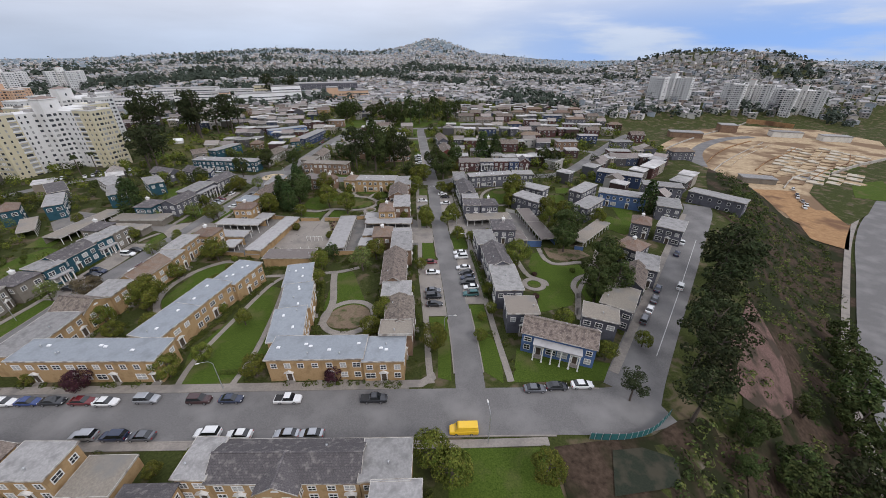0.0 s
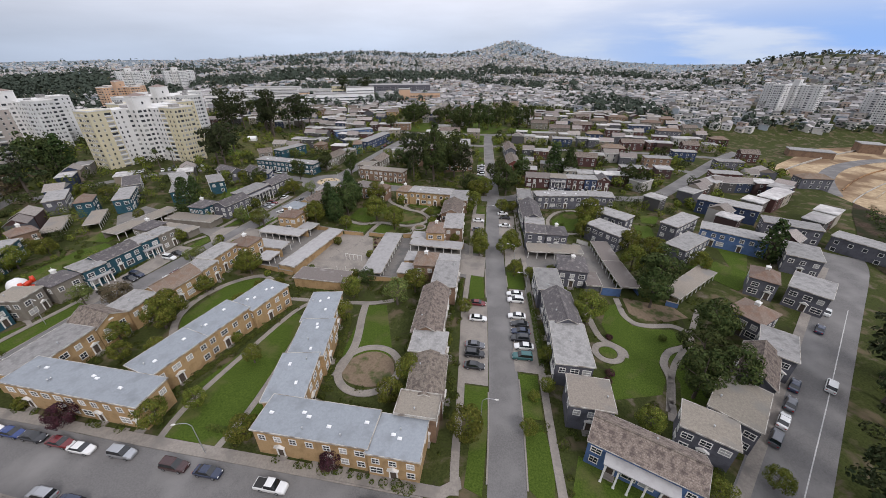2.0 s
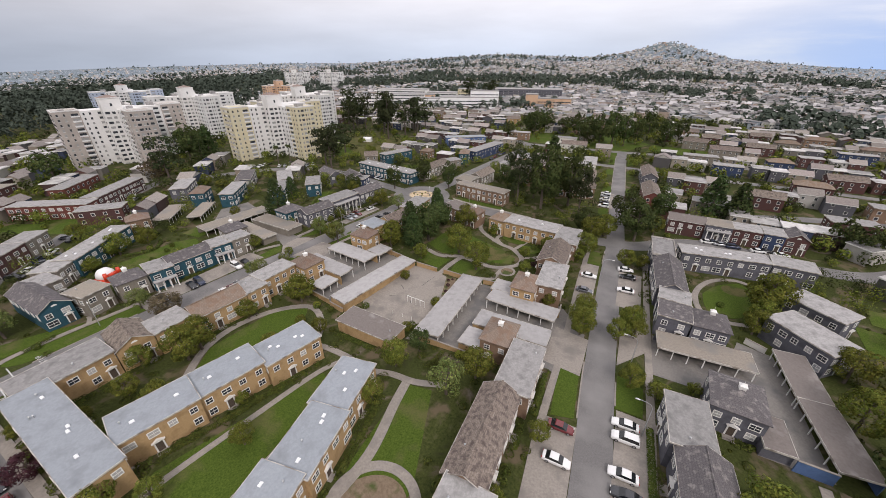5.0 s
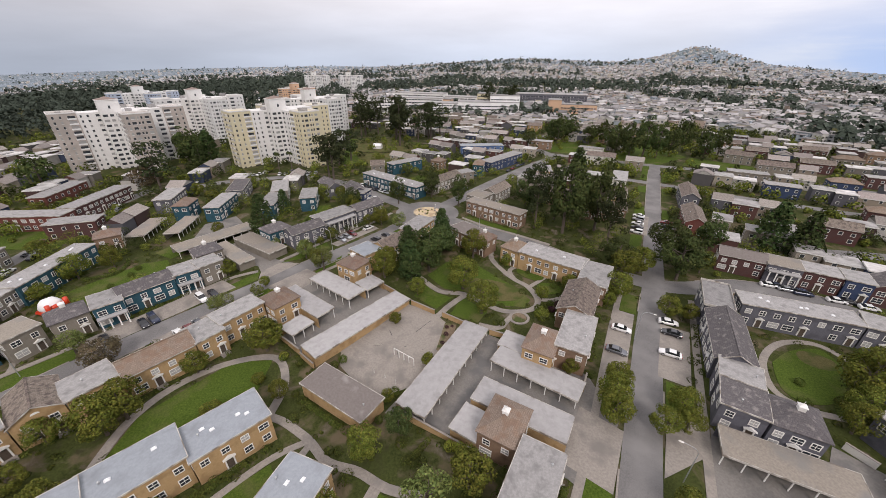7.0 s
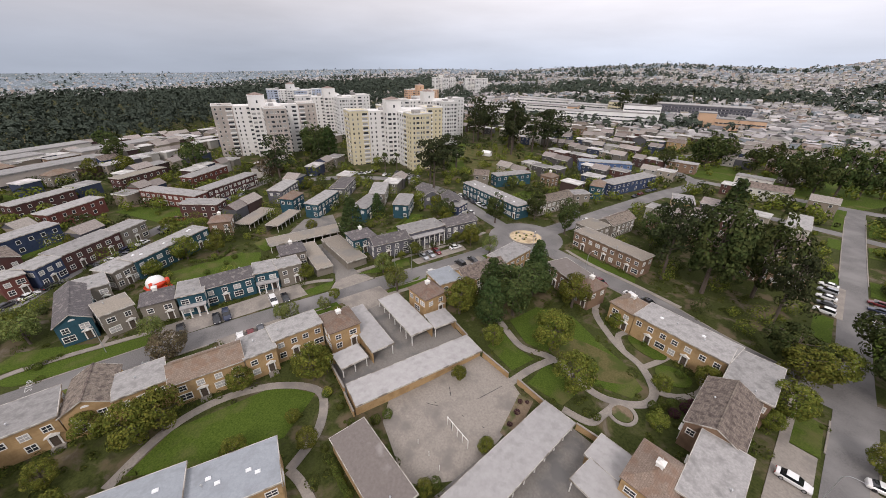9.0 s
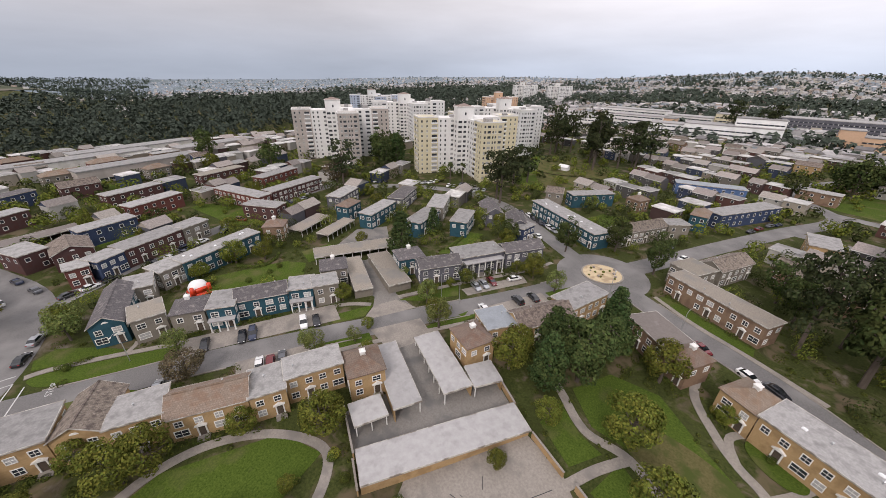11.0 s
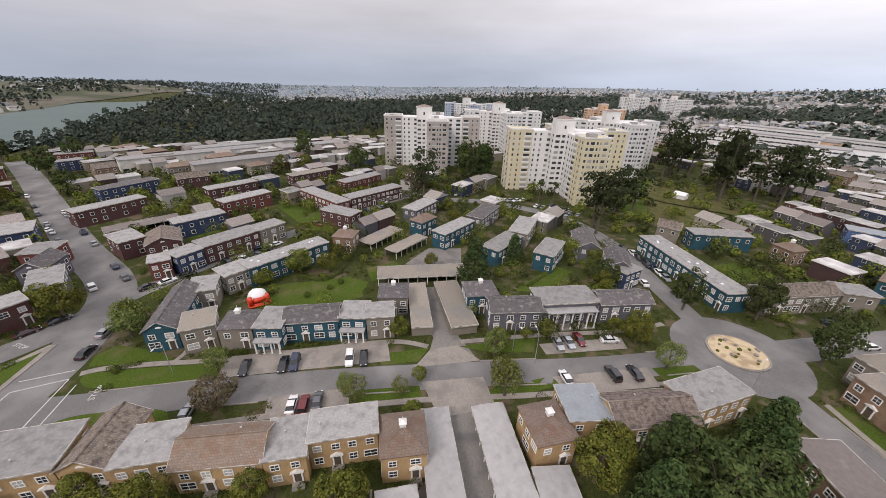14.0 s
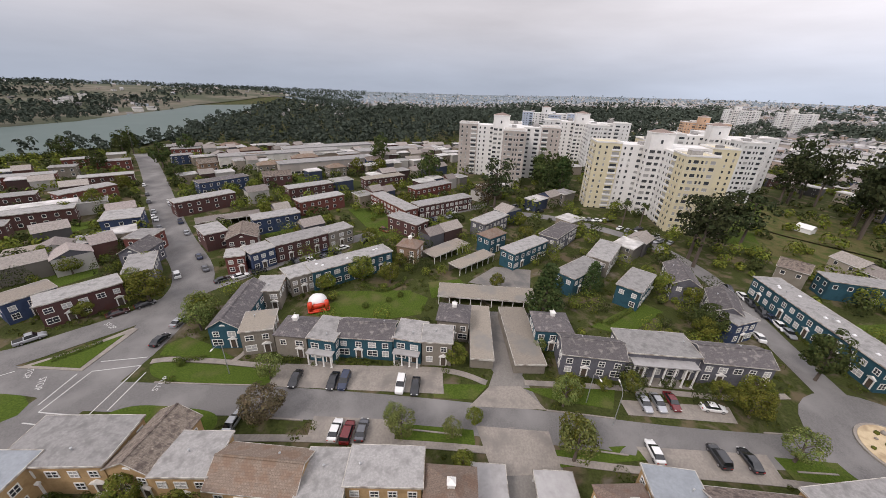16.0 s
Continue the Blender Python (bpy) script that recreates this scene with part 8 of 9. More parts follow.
car(-76.0, 50.8, 0, "sedan", "black")
car(-70.1, 50.7, 0, "sedan", "red")
car(-65.2, 50.4, 0, "sedan", "white")
car(-57.4, 50.9, 0, "suv", "silver")
car(-46.7, 50.5, 0, "suv", "brown")
car(-40.3, 50.5, 0, "sedan", "navy")
car(-28.7, 50.2, 0, "pickup", "white")
car(-11.2, 49.9, 0, "pickup", "black")
car(22.2, 51.6, 0, "sedan", "grey")
car(27.0, 52.1, 0, "sedan", "black")
car(32.5, 52.4, 0, "sedan", "white")
car(-63.4, 43.0, 180, "suv", "silver")
car(-57.8, 42.8, 180, "suv", "navy")
car(-52.8, 42.7, 180, "sedan", "grey")
car(-40.9, 43.0, 180, "suv", "white")
car(-35.0, 42.6, 180, "sedan", "white")
car(-26.3, 42.5, 180, "sedan", "silver")
car(-21.8, 42.4, 180, "sedan", "silver")
car(6.5, 42.6, 180, "van", "yellow")
car(-0.0, 104.4, 2, "sedan", "red")
car(0.7, 97.8, 2, "sedan", "white")
car(0.8, 87.7, 2, "sedan", "grey")
car(0.9, 84.7, 2, "suv", "black")
car(1.2, 81.1, 2, "sedan", "black")
car(-4.2, 161.5, 2, "sedan", "white")
car(-4.0, 152.6, 2, "sedan", "grey")
car(10.3, 110.5, 182, "sedan", "white")
car(10.6, 107.5, 182, "suv", "white")
car(10.8, 100.4, 182, "sedan", "white")
car(11.5, 97.2, 182, "sedan", "black")
car(11.7, 94.4, 182, "sedan", "navy")
car(11.5, 91.7, 182, "suv", "black")
car(12.3, 89.1, 182, "sedan", "white")
car(11.9, 85.7, 182, "suv", "green")
car(6.5, 166.3, 182, "sedan", "black")
car(6.6, 158.1, 182, "sedan", "white")
car(68.3, 87.1, 50, "sedan", "navy")
car(64.4, 81.8, 50, "sedan", "grey")
car(60.5, 77.3, 50, "sedan", "white")
car(56.8, 73.1, 50, "suv", "grey")
car(75.8, 88.1, 50, "suv", "white")
car(94.0, 116.5, 50, "sedan", "white")
car(86.8, 108.1, 50, "sedan", "navy")
car(-107.6, 91.0, -5, "sedan", "black")
car(-107.1, 98.6, -5, "sedan", "black")
car(-107.1, 100.9, -5, "suv", "navy")
car(-106.2, 112.3, -5, "suv", "white")
car(-105.7, 115.3, -5, "sedan", "black")
car(-101.1, 160.3, -5, "sedan", "silver")
car(-101.1, 163.1, -5, "sedan", "silver")
car(-101.4, 166.1, -5, "sedan", "red")
car(-99.8, 173.4, 80, "sedan", "white")
car(-97.7, 83.5, 175, "sedan", "silver")
car(-96.0, 101.6, 175, "sedan", "white")
car(-95.5, 103.8, 175, "suv", "red")
car(-96.0, 106.2, 175, "sedan", "grey")
car(-91.0, 156.4, 175, "sedan", "white")
car(-89.9, 166.9, 175, "suv", "black")
car(-89.2, 171.8, 175, "sedan", "black")
car(-149.5, 42.3, 218, "suv", "white", near=False)
car(-154.0, 48.1, 218, "sedan", "grey", near=False)
car(-162.3, 41.6, 218, "sedan", "navy", near=False)
car(-182.4, 25.8, 218, "sedan", "silver", near=False)
car(-193.6, 16.7, 218, "suv", "navy", near=False)
car(-178.7, 19.4, 218, "sedan", "white", near=False)
car(-187.0, 12.8, 218, "sedan", "grey", near=False)
car(-196.2, 5.4, 218, "sedan", "white", near=False)
car(-205.1, -1.4, 218, "sedan", "silver", near=False)
car(-208.7, 5.2, 218, "sedan", "grey", near=False)
car(-219.7, -4.2, 218, "sedan", "white", near=False)
car(-246.7, -34.0, 218, "sedan", "white", near=False)
car(-146.8, 57.1, 131, "sedan", "black")
car(-149.3, 61.1, 131, "sedan", "white")
car(-152.6, 65.2, 131, "sedan", "black")
car(-126.4, 57.0, 172, "sedan", "silver")
car(-119.4, 57.0, 172, "sedan", "black")
car(-133.8, 43.9, 137, "sedan", "black")
car(-129.7, 40.1, 137, "sedan", "brown")
car(-119.6, 28.9, 137, "pickup", "silver")
car(-92.5, 53.6, 2, "suv", "white")
car(-158.5, 74.6, 50, "suv", "black", near=False)
car(-160.7, 78.9, 50, "sedan", "white", near=False)
car(-163.0, 82.8, 50, "sedan", "grey", near=False)
car(-165.4, 87.0, 50, "sedan", "black", near=False)
car(-180.9, 94.4, 50, "sedan", "grey", near=False)
car(-188.3, 100.2, 50, "suv", "red", near=False)
car(-196.3, 115.0, 50, "sedan", "white", near=False)
car(-201.6, 120.7, 50, "suv", "navy", near=False)
car(-213.8, 129.5, 50, "sedan", "white", near=False)
car(-145.3, 212.8, -15, "sedan", "black", near=False)
car(-140.7, 213.6, -15, "sedan", "white", near=False)
car(-137.3, 213.0, -15, "sedan", "black", near=False)
car(-131.8, 212.0, -15, "suv", "black", near=False)
car(-129.7, 212.5, -15, "sedan", "navy", near=False)
car(-126.1, 211.8, -15, "sedan", "white", near=False)
car(-123.0, 211.4, -15, "sedan", "silver", near=False)
car(-121.6, 201.8, 165, "sedan", "white", near=False)
car(-207.6, 190.3, -70, "sedan", "white", near=False)
car(-207.0, 193.3, -70, "sedan", "silver", near=False)
car(-206.4, 196.6, -70, "sedan", "white", near=False)
car(-206.7, 200.3, -70, "sedan", "white", near=False)
car(-207.7, 204.0, -70, "sedan", "grey", near=False)
car(-225.0, 162.0, -70, "sedan", "grey", near=False)
car(-223.4, 166.0, -70, "suv", "black", near=False)
car(-221.0, 169.7, -70, "sedan", "white", near=False)
car(-217.8, 173.0, -70, "sedan", "black", near=False)
car(-196.5, 211.6, -70, "sedan", "black", near=False)
car(-191.9, 212.9, -70, "sedan", "white", near=False)
car(-186.9, 213.2, -70, "suv", "white", near=False)
car(-182.1, 212.0, -70, "sedan", "silver", near=False)
car(-84.3, 235.3, 85, "sedan", "white", near=False)
car(-86.4, 285.1, 85, "sedan", "black", near=False)
car(-86.4, 291.9, 85, "sedan", "red", near=False)
car(-86.0, 300.0, 85, "sedan", "grey", near=False)
car(-85.1, 305.0, 85, "sedan", "navy", near=False)
car(-94.2, 237.5, 85, "sedan", "navy", near=False)
car(-92.0, 239.0, 85, "sedan", "grey", near=False)
car(-45.2, 193.0, -12, "sedan", "white", near=False)
car(-40.4, 193.6, -12, "sedan", "black", near=False)
car(-54.8, 193.1, -12, "sedan", "red", near=False)
car(5.6, 170.7, 10, "sedan", "white", near=False)
car(30.4, 207.2, 10, "sedan", "white", near=False)
car(32.3, 207.9, 10, "sedan", "navy", near=False)
car(34.6, 207.1, 10, "sedan", "silver", near=False)
car(38.1, 206.8, 10, "suv", "navy", near=False)
car(45.4, 207.2, 10, "sedan", "white", near=False)
car(48.0, 208.3, 10, "sedan", "black", near=False)
car(52.0, 207.3, 10, "sedan", "white", near=False)
# ---- more big trees ----
for x, y, r in ((50.4, 118.5, 6.0), (47.2, 111, 4.4), (56.9, 99, 4.6), (50.6, 90, 4.8), (46, 80.5, 4.4), (52.5, 82.5, 4.6), (-61.6, 160.3, 5.6), (-67.4, 162, 5.2), (-63.9, 171, 5.4), (-63.8, 154, 4.0)):
    tree("dark", x, y, r)
for x, y, r in ((28.6, 101, 4.6), (49.9, 143.9, 4.2), (46.9, 129.3, 4.4), (56, 139.9, 4.2), (-53.4, 175.2, 4.6), (-47.4, 157.2, 5.2), (-37.4, 149.8, 4.7), (-57.3, 148, 3.0), (-24.6, 181, 2.6), (38, 158.6, 3.4), (12.6, 205.3, 3.6)):
    tree("round", x, y, r)
for x, y, r in ((-33, 212, 8.2), (-23, 221, 7.4), (-30, 231, 6.2)):
    tree("dark", x, y, r, 1.3)
for x, y, r in ((-190, 309, 9.0), (-197, 318, 8.2), (-203, 326, 7.6), (-175, 331, 8.4), (-182, 338, 7.6), (-245, 328, 8.6), (-252, 336, 7.8), (-240, 340, 8.0), (-216, 526, 9.5), (-190, 537, 9.5), (-199, 545, 8.5)):
    tree("pine", x, y, r, 1.25)
for x, y, r in ((-44, 211, 6.2), (-16, 207, 5.2), (-40, 224, 5.6)):
    tree("pine", x, y, r, 1.25)
for x, y, r in ((-34, 240, 4.2), (7.6, 204, 3.6), (33.5, 242, 4.4), (42, 239.5, 4.2), (75, 217.7, 4.4), (70, 222, 4.0), (-82.6, 216, 4.4), (-107.4, 202.4, 4.2), (-99.6, 219, 4.2), (-50, 226, 4.6)):
    tree("dark", x, y, r, 1.2)
for x, y, r in ((-37.9, 361, 7.0), (-28.5, 360, 7.2), (-21, 372, 7.6), (-12.8, 376, 7.2), (-5, 388, 7), (-54, 396, 6.6), (15.5, 388, 6.4), (25, 406, 6.4), (2.5, 416, 7), (-32, 384, 7.2), (-42, 376, 6.8), (-88, 393, 6), (-82, 408, 6.2), (-95, 398, 5.6), (-62, 389, 6), (-262.5, 186, 7), (-267.6, 195, 6)):
    tree("dark", x, y, r, 1.3)

for x, y, r in ((-162.7, 8.7, 4.2), (-194, -27, 3.4), (-205, -24.5, 4.6), (-235.6, -35, 4.0), (-140.7, 37, 3.6), (-129, 33, 2.4), (-128, 61.5, 3.4), (-202, 50.6, 3.0), (-204, 57, 3.6), (-143, 88.8, 2.4), (-287, 72, 4.6), (-239, 99, 3.8), (-304, 120, 5), (-194, 77, 2.6), (-150, 12, 3.4), (-153, 3, 3.4), (-158, 108.6, 2.6), (41.6, 171, 3.4), (9.9, 175.2, 2.4), (-180, 144.7, 3.4), (-198, 158, 3.4), (-136, 247, 3.4)):
    tree("round", x, y, r)
for x, y, r in ((-287, -50, 6), (-370, 78, 6), (-252, -20, 4.4), (-122, 188, 3.6), (-292, 203, 6), (-271, 203, 6), (-308, 398, 6), (-285, 417, 6), (-254, 397, 6), (-298, -117, 6), (-310, -90, 6), (-275, -78, 5), (-330, -60, 6), (-345, -110, 6)):
    tree("dark", x, y, r, 1.15)

for kind, x, y, r in (("dark", -34.4, 110.2, 2.5), ("round", -36.5, 103.6, 3.4), ("round", -18.8, 108.3, 4.0), ("olive", -22.4, 101.6, 4.2), ("round", -34.6, 92.7, 3.0), ("round", -60.5, 104, 2.2), ("round", -77, 112.2, 3.0), ("olive", -117.5, 142, 2.0)):
    tree(kind, x, y, r)

for x, y, r, tall in ((-99, 88.4, 4.2, 0.85), (-226, 148.6, 7.6, 0.95)):
    tree("bronze", x, y, r, tall)


def palm(x, y, high):
    """A fan palm: a slim trunk under a head of drooping fronds."""
    rng = random.Random(int(x * 5 + y))
    top = new("palm_tree")
    top.matrix_basis = pose(x, y, land(x, y))
    verts, faces = [], []
    limb(verts, faces, Vector((0, 0, -0.5)), Vector((0.1, 0.05, high)), 0.32, 0.2, 7)
    mesh_object("trunk", verts, faces, BARK, top)
    verts, faces = [], []
    for k in range(26):
        a, up = k * 2.4, rng.uniform(-0.7, 1.1)
        d = Vector((math.cos(a), math.sin(a), 0))
        p = [Vector((0.1, 0.05, high)), Vector((0.1, 0.05, high)) + d * 1.1 + Vector((0, 0, up)), Vector((0.1, 0.05, high)) + d * 2.2 + Vector((0, 0, up - 0.9))]
        side_v = Vector((-d.y, d.x, 0))
        k0 = len(verts)
        for q, w in zip(p, (0.1, 0.55, 0.08)):
            verts += [tuple(q - side_v * w), tuple(q + side_v * w)]
        faces += [(k0, k0 + 1, k0 + 3, k0 + 2), (k0 + 2, k0 + 3, k0 + 5, k0 + 4)]
    mesh_object("crown", verts, faces, LEAF["dark"], top)
    return tagged(top, "tall fan palm with a drooping green head", "palm tree", "palm trees")


palm(-202, 207, 11)
palm(-196, 211.5, 11.5)

# ---- clipped bushes, hedges and walls round the courts ----
for x, y, r in ((-56.3, 136, 1.1), (-57.8, 116, 1.0), (-57.5, 118.4, 1.0), (-40.7, 128.8, 1.0), (-41.1, 117.3, 1.0), (-41.4, 115.2, 1.0), (-64.8, 112, 0.9), (-69.1, 111, 0.9), (-58.4, 106, 0.8), (-39.5, 110.4, 0.8), (-60.2, 112, 0.8), (-30.6, 148.2, 0.8), (-24.6, 158.4, 1.1), (-23.8, 160.4, 1.0), (-22.6, 162, 1.0), (-33.8, 175.4, 0.7), (-24.6, 171.4, 0.9), (36, 160.4, 1.2), (30, 163, 0.9), (46, 97.6, 0.9), (-134, 101, 0.9), (-137, 107, 0.8), (-139.6, 110, 0.9), (-112, 66, 0.8), (-100, 73, 0.8)):
    bush(x, y, r)
for x, y in ((-41.8, 176.4), (-43.6, 177.4), (-24.9, 112.4), (-23.3, 113), (-69.4, 111.4)):
    bush(x, y, 1.0, "yellow", label="round clipped yellow-green bush by the path")
for x, y, r in ((-21.4, 160, 1.0), (-20.4, 163, 1.1), (-20, 165.4, 0.9), (-42.6, 140.4, 0.5), (-41.4, 138, 0.6), (-40.6, 135, 0.5), (-41.6, 141.4, 0.4), (30.6, 84, 1.0), (29.6, 81.6, 0.9), (33.2, 96, 0.8)):
    bush(x, y, r, "plum", 0.8, "dark red shrub in a planting bed")
for pts in ([(-54.5, 105.8), (-49, 105.6), (-44.6, 105.4)], [(-29.4, 107.6), (-29, 112.2)], [(-145.7, 97.9), (-142.2, 104.5), (-146, 109.4), (-150.2, 111)], [(-127, 165), (-132, 172.6), (-137, 180)], [(35.4, 161.4), (35.4, 156.4), (38.2, 154.9), (41, 153.6)], [(-30, 79), (-32, 88), (-33.6, 95)], [(-58.8, 66), (-55.6, 78), (-53, 92)], [(-46.5, 58), (-40, 58)], [(16.2, 84), (15.2, 100), (14.4, 112)], [(-5.4, 107), (-5.8, 116)], [(19.6, 157), (18.4, 172)], [(-96, 61), (-94.4, 78)], [(-113, 64), (-114, 70)]):
    hedge(pts, 1.1, 0.9)
hedge([(-113.2, 39.2), (-115.6, 41.6), (-119.4, 44.6)], 2.0, 0.9)
for a, b in (((-56.4, 143.7), (-48.4, 143.4)), ((-46, 143.6), (-38.8, 143.2)), ((-77.6, 115.2), (-67.4, 114.2)), ((-73.2, 146.4), (-62.6, 144.6)), ((-38, 113.4), (-20.6, 113.8)), ((-32, 143.4), (-27.8, 143.9)), ((-61.4, 113.2), (-66.8, 113.9)), ((-8, 137.6), (-8.2, 141))):
    garden_wall(a, b)
garden_wall((33.4, 148.6), (37, 146.4), wall="white")
garden_wall((35.3, 115.2), (40.4, 115.2), 2.6, wall="blue")
garden_wall((52, 113), (54.8, 112), wall="blue")

CRACK = plain("tarred_crack", (0.03, 0.03, 0.03), 0.8)
for x, y in ((-58.6, 124.3), (-51.6, 140), (-55, 132.3), (-47.2, 126), (-56, 127), (-47.6, 141.6), (-43.4, 131)):
    sheet("marking_crack", strip([(-50.6, 129.3), ((-50.6 + x) / 2 + 0.3, (129.3 + y) / 2 - 0.2), (x, y)], 0.12), 0.085, CRACK, label="dark tarred crack across the court", category="crack")
for x, y in ((-49, 119.6), (-45.9, 119.7), (-42.7, 119.5)):
    bm = bmesh.new()
    bmesh.ops.create_cone(bm, cap_ends=True, segments=8, radius1=0.07, radius2=0.06, depth=1.3, matrix=Matrix.Translation((0, 0, 0.6)))
    ob = from_bm("bollard", bm, TRIM)
    ob.matrix_basis = pose(x, y, land(x, y) + 0.07)
    tagged(ob, "short white steel post on the court", "post", "court posts")
bm = bmesh.new()
prism(bm, [(-3, -2.2), (3, -2.2), (3, 2.2), (-3, 2.2)], 0, 2.2)
tent = new("tent")
tent.matrix_basis = pose(-198.3, 291.8, land(-198.3, 291.8), 0, 0, 20)
tagged(tent, "white pitched marquee tent on the park lawn", "tent")
part("side_wall", bm, WHITE_V, tent)
bm = bmesh.new()
roof_slab(bm, (-3.3, -2.5, 2.2), (3.3, -2.5, 2.2), (3.3, 0, 3.8), (-3.3, 0, 3.8), 0.08)
roof_slab(bm, (3.3, 2.5, 2.2), (-3.3, 2.5, 2.2), (-3.3, 0, 3.8), (3.3, 0, 3.8), 0.08)
part("canopy", bm, WHITE_V, tent)

# ---- hillside patches and the building site ----
DEAD = surf("dead_brush", (0.095, 0.058, 0.050), (0.20, 0.13, 0.11), 2.2, 1.0, 0.8, big=(0.065, 0.05, 0.038), big_scale=0.2, spec=0.1)
sheet("ground_dead_brush", curve([(99, 88), (98.3, 71.3), (89.6, 57), (78, 51), (68, 53.4), (70.5, 61.3), (85.5, 75.2), (99, 88)], 4)[:-1], 0.3, DEAD, label="pinkish dead brush on the hillside", category="dead brush", cell=4)
sheet("ground_hillside_upper", [(126, 124), (129, 152), (142, 172), (160, 200), (186, 234), (202, 228), (180, 192), (160, 166), (131, 129)], 0.2, HILL, label="dry brown slope between the street and the building site", category="hillside", cell=5)
upper_v, upper_f = [], []
rng_u = random.Random(9)
for _ in range(190):
    k = rng_u.random()
    x, y = 128 + 62 * k + rng_u.uniform(-3, 12), 132 + 92 * k + rng_u.uniform(-9, 9)
    r = rng_u.uniform(0.5, 2.0)
    for _ in range(26):
        d = Vector((rng_u.gauss(0, 1), rng_u.gauss(0, 1), abs(rng_u.gauss(0.3, 0.7)))).normalized()
        leaf(upper_v, upper_f, Vector((x, y, land(x, y) + 0.2)) + d * r, d, 0.34, rng_u)
tagged(mesh_object("scrub", upper_v, upper_f, LEAF["dark"]), "dark green scrub on the upper slope", "scrub", kind="stuff")
# a flat, very dark green sheet laid on the ground behind the fence
NET = surf("dark_green_ground", (0.014, 0.019, 0.012), (0.028, 0.034, 0.02), 3, 0.95, 0.4, big=(0.05, 0.045, 0.03), big_scale=0.3)
sheet("ground_dark_patch", [(32.8, 38.2), (38.4, 38.6), (43.5, 36.5), (42, 32.4), (37.5, 31.5), (29.9, 30.7)], 0.3, NET, label="flat dark green patch on the ground behind the fence", category="ivy")
BANK = surf("cut_earth_bank", (0.26, 0.15, 0.075), (0.40, 0.25, 0.13), 0.4, 1.0, 0.6, 1.0, big=(0.17, 0.10, 0.06), big_scale=0.06, spec=0.1)
sheet("ground_site_slope", [(231, 246), (219, 200), (202, 166), (210, 153), (250, 190), (262, 200), (243, 205), (246, 222), (262, 240)], 0.6, BANK, label="orange cut earth slope below the site", category="slope", cell=7)
WALLS = surf("raw_concrete_wall", (0.36, 0.33, 0.29), (0.47, 0.44, 0.39), 0.8, 0.9, 0.1, big=(0.28, 0.25, 0.21), big_scale=0.1)

PAD = surf("concrete_pad", (0.40, 0.36, 0.29), (0.52, 0.47, 0.38), 0.6, 0.95, big=(0.34, 0.25, 0.15), big_scale=0.15)


def site_wall(pts, high, name="retaining_wall", mat=None):
    """A retaining wall that follows the ground."""
    line = curve(pts, 5)
    bm = bmesh.new()
    rows = []
    for k, p in enumerate(line):
        a, b = Vector(line[max(0, k - 1)]), Vector(line[min(len(line) - 1, k + 1)])
        nrm = Vector((-(b - a).y, (b - a).x)).normalized() * 0.35
        z = land(*p)
        rows.append([bm.verts.new(q) for q in ((p[0] - nrm.x, p[1] - nrm.y, z - 1), (p[0] - nrm.x, p[1] - nrm.y, z + high), (p[0] + nrm.x, p[1] + nrm.y, z + high), (p[0] + nrm.x, p[1] + nrm.y, z - 1))])
    for p, q in zip(rows, rows[1:]):
        for i in range(3):
            bm.faces.new((p[i], q[i], q[i + 1], p[i + 1]))
    bmesh.ops.recalc_face_normals(bm, faces=bm.faces[:])
    ob = from_bm(name, bm, mat or WALLS)
    return tagged(ob, "pale concrete retaining wall on the building site", "retaining wall", "retaining walls")


for k in range(5):
    site_wall([(250 + 12 * k, 318 - 13 * k), (282 + 13 * k, 350 - 15 * k), (318 + 14 * k, 379 - 17 * k), (360 + 12 * k, 405 - 16 * k)], (1.3, 0.8)[k % 2], "earth_terrace", (BANK, PAD)[k % 2])
site_wall([(205, 326), (230, 356), (263, 388), (333, 443), (435, 510)], 1.8)
site_wall([(476, 480), (458, 500), (435, 510)], 6.0, mat=BANK)
site_wall([(220, 268), (242, 296), (290, 338), (368, 398)], 0.9)
site_wall([(323, 276), (370, 300), (420, 321)], 3.0)
site_wall([(258, 246), (290, 272), (330, 292)], 1.2)
# rows of house pads, each a low slab with its edge walls
rng_p = random.Random(14)
for row in range(6):
    for k in range(12):
        x = 252 + row * 13.5 + k * 11.5
        y = 262 - row * 3.4 + k * 9.6 + row * 2
        if x > 418 or rng_p.random() < 0.12:
            continue
        bm = bmesh.new()
        w, d = rng_p.uniform(3.2, 4.6), rng_p.uniform(4.0, 5.4)
        box(bm, -w, -d, -0.8, w, d, rng_p.uniform(0.5, 1.1))
        bmesh.ops.bevel(bm, geom=bm.edges[:], offset=0.12, segments=1, affect="EDGES")
        ob = from_bm("foundation_slab", bm, PAD if rng_p.random() < 0.6 else SITE)
        ob.matrix_basis = pose(x, y, land(x, y) + 0.3, 0, 0, 40 + rng_p.uniform(-5, 5))
        tagged(ob, "pale foundation slab on graded earth", "foundation slab", "foundation slabs")
for x, y, turn, w in ((238, 208, 60, "white"), (243, 212, 60, "white"), (246, 218, 60, "silver"), (250, 226, 50, "white"), (254, 231, 50, "grey"), (262, 243, 50, "white")):
    car(x, y, turn, "pickup", w, False, land(x, y) + 0.62)

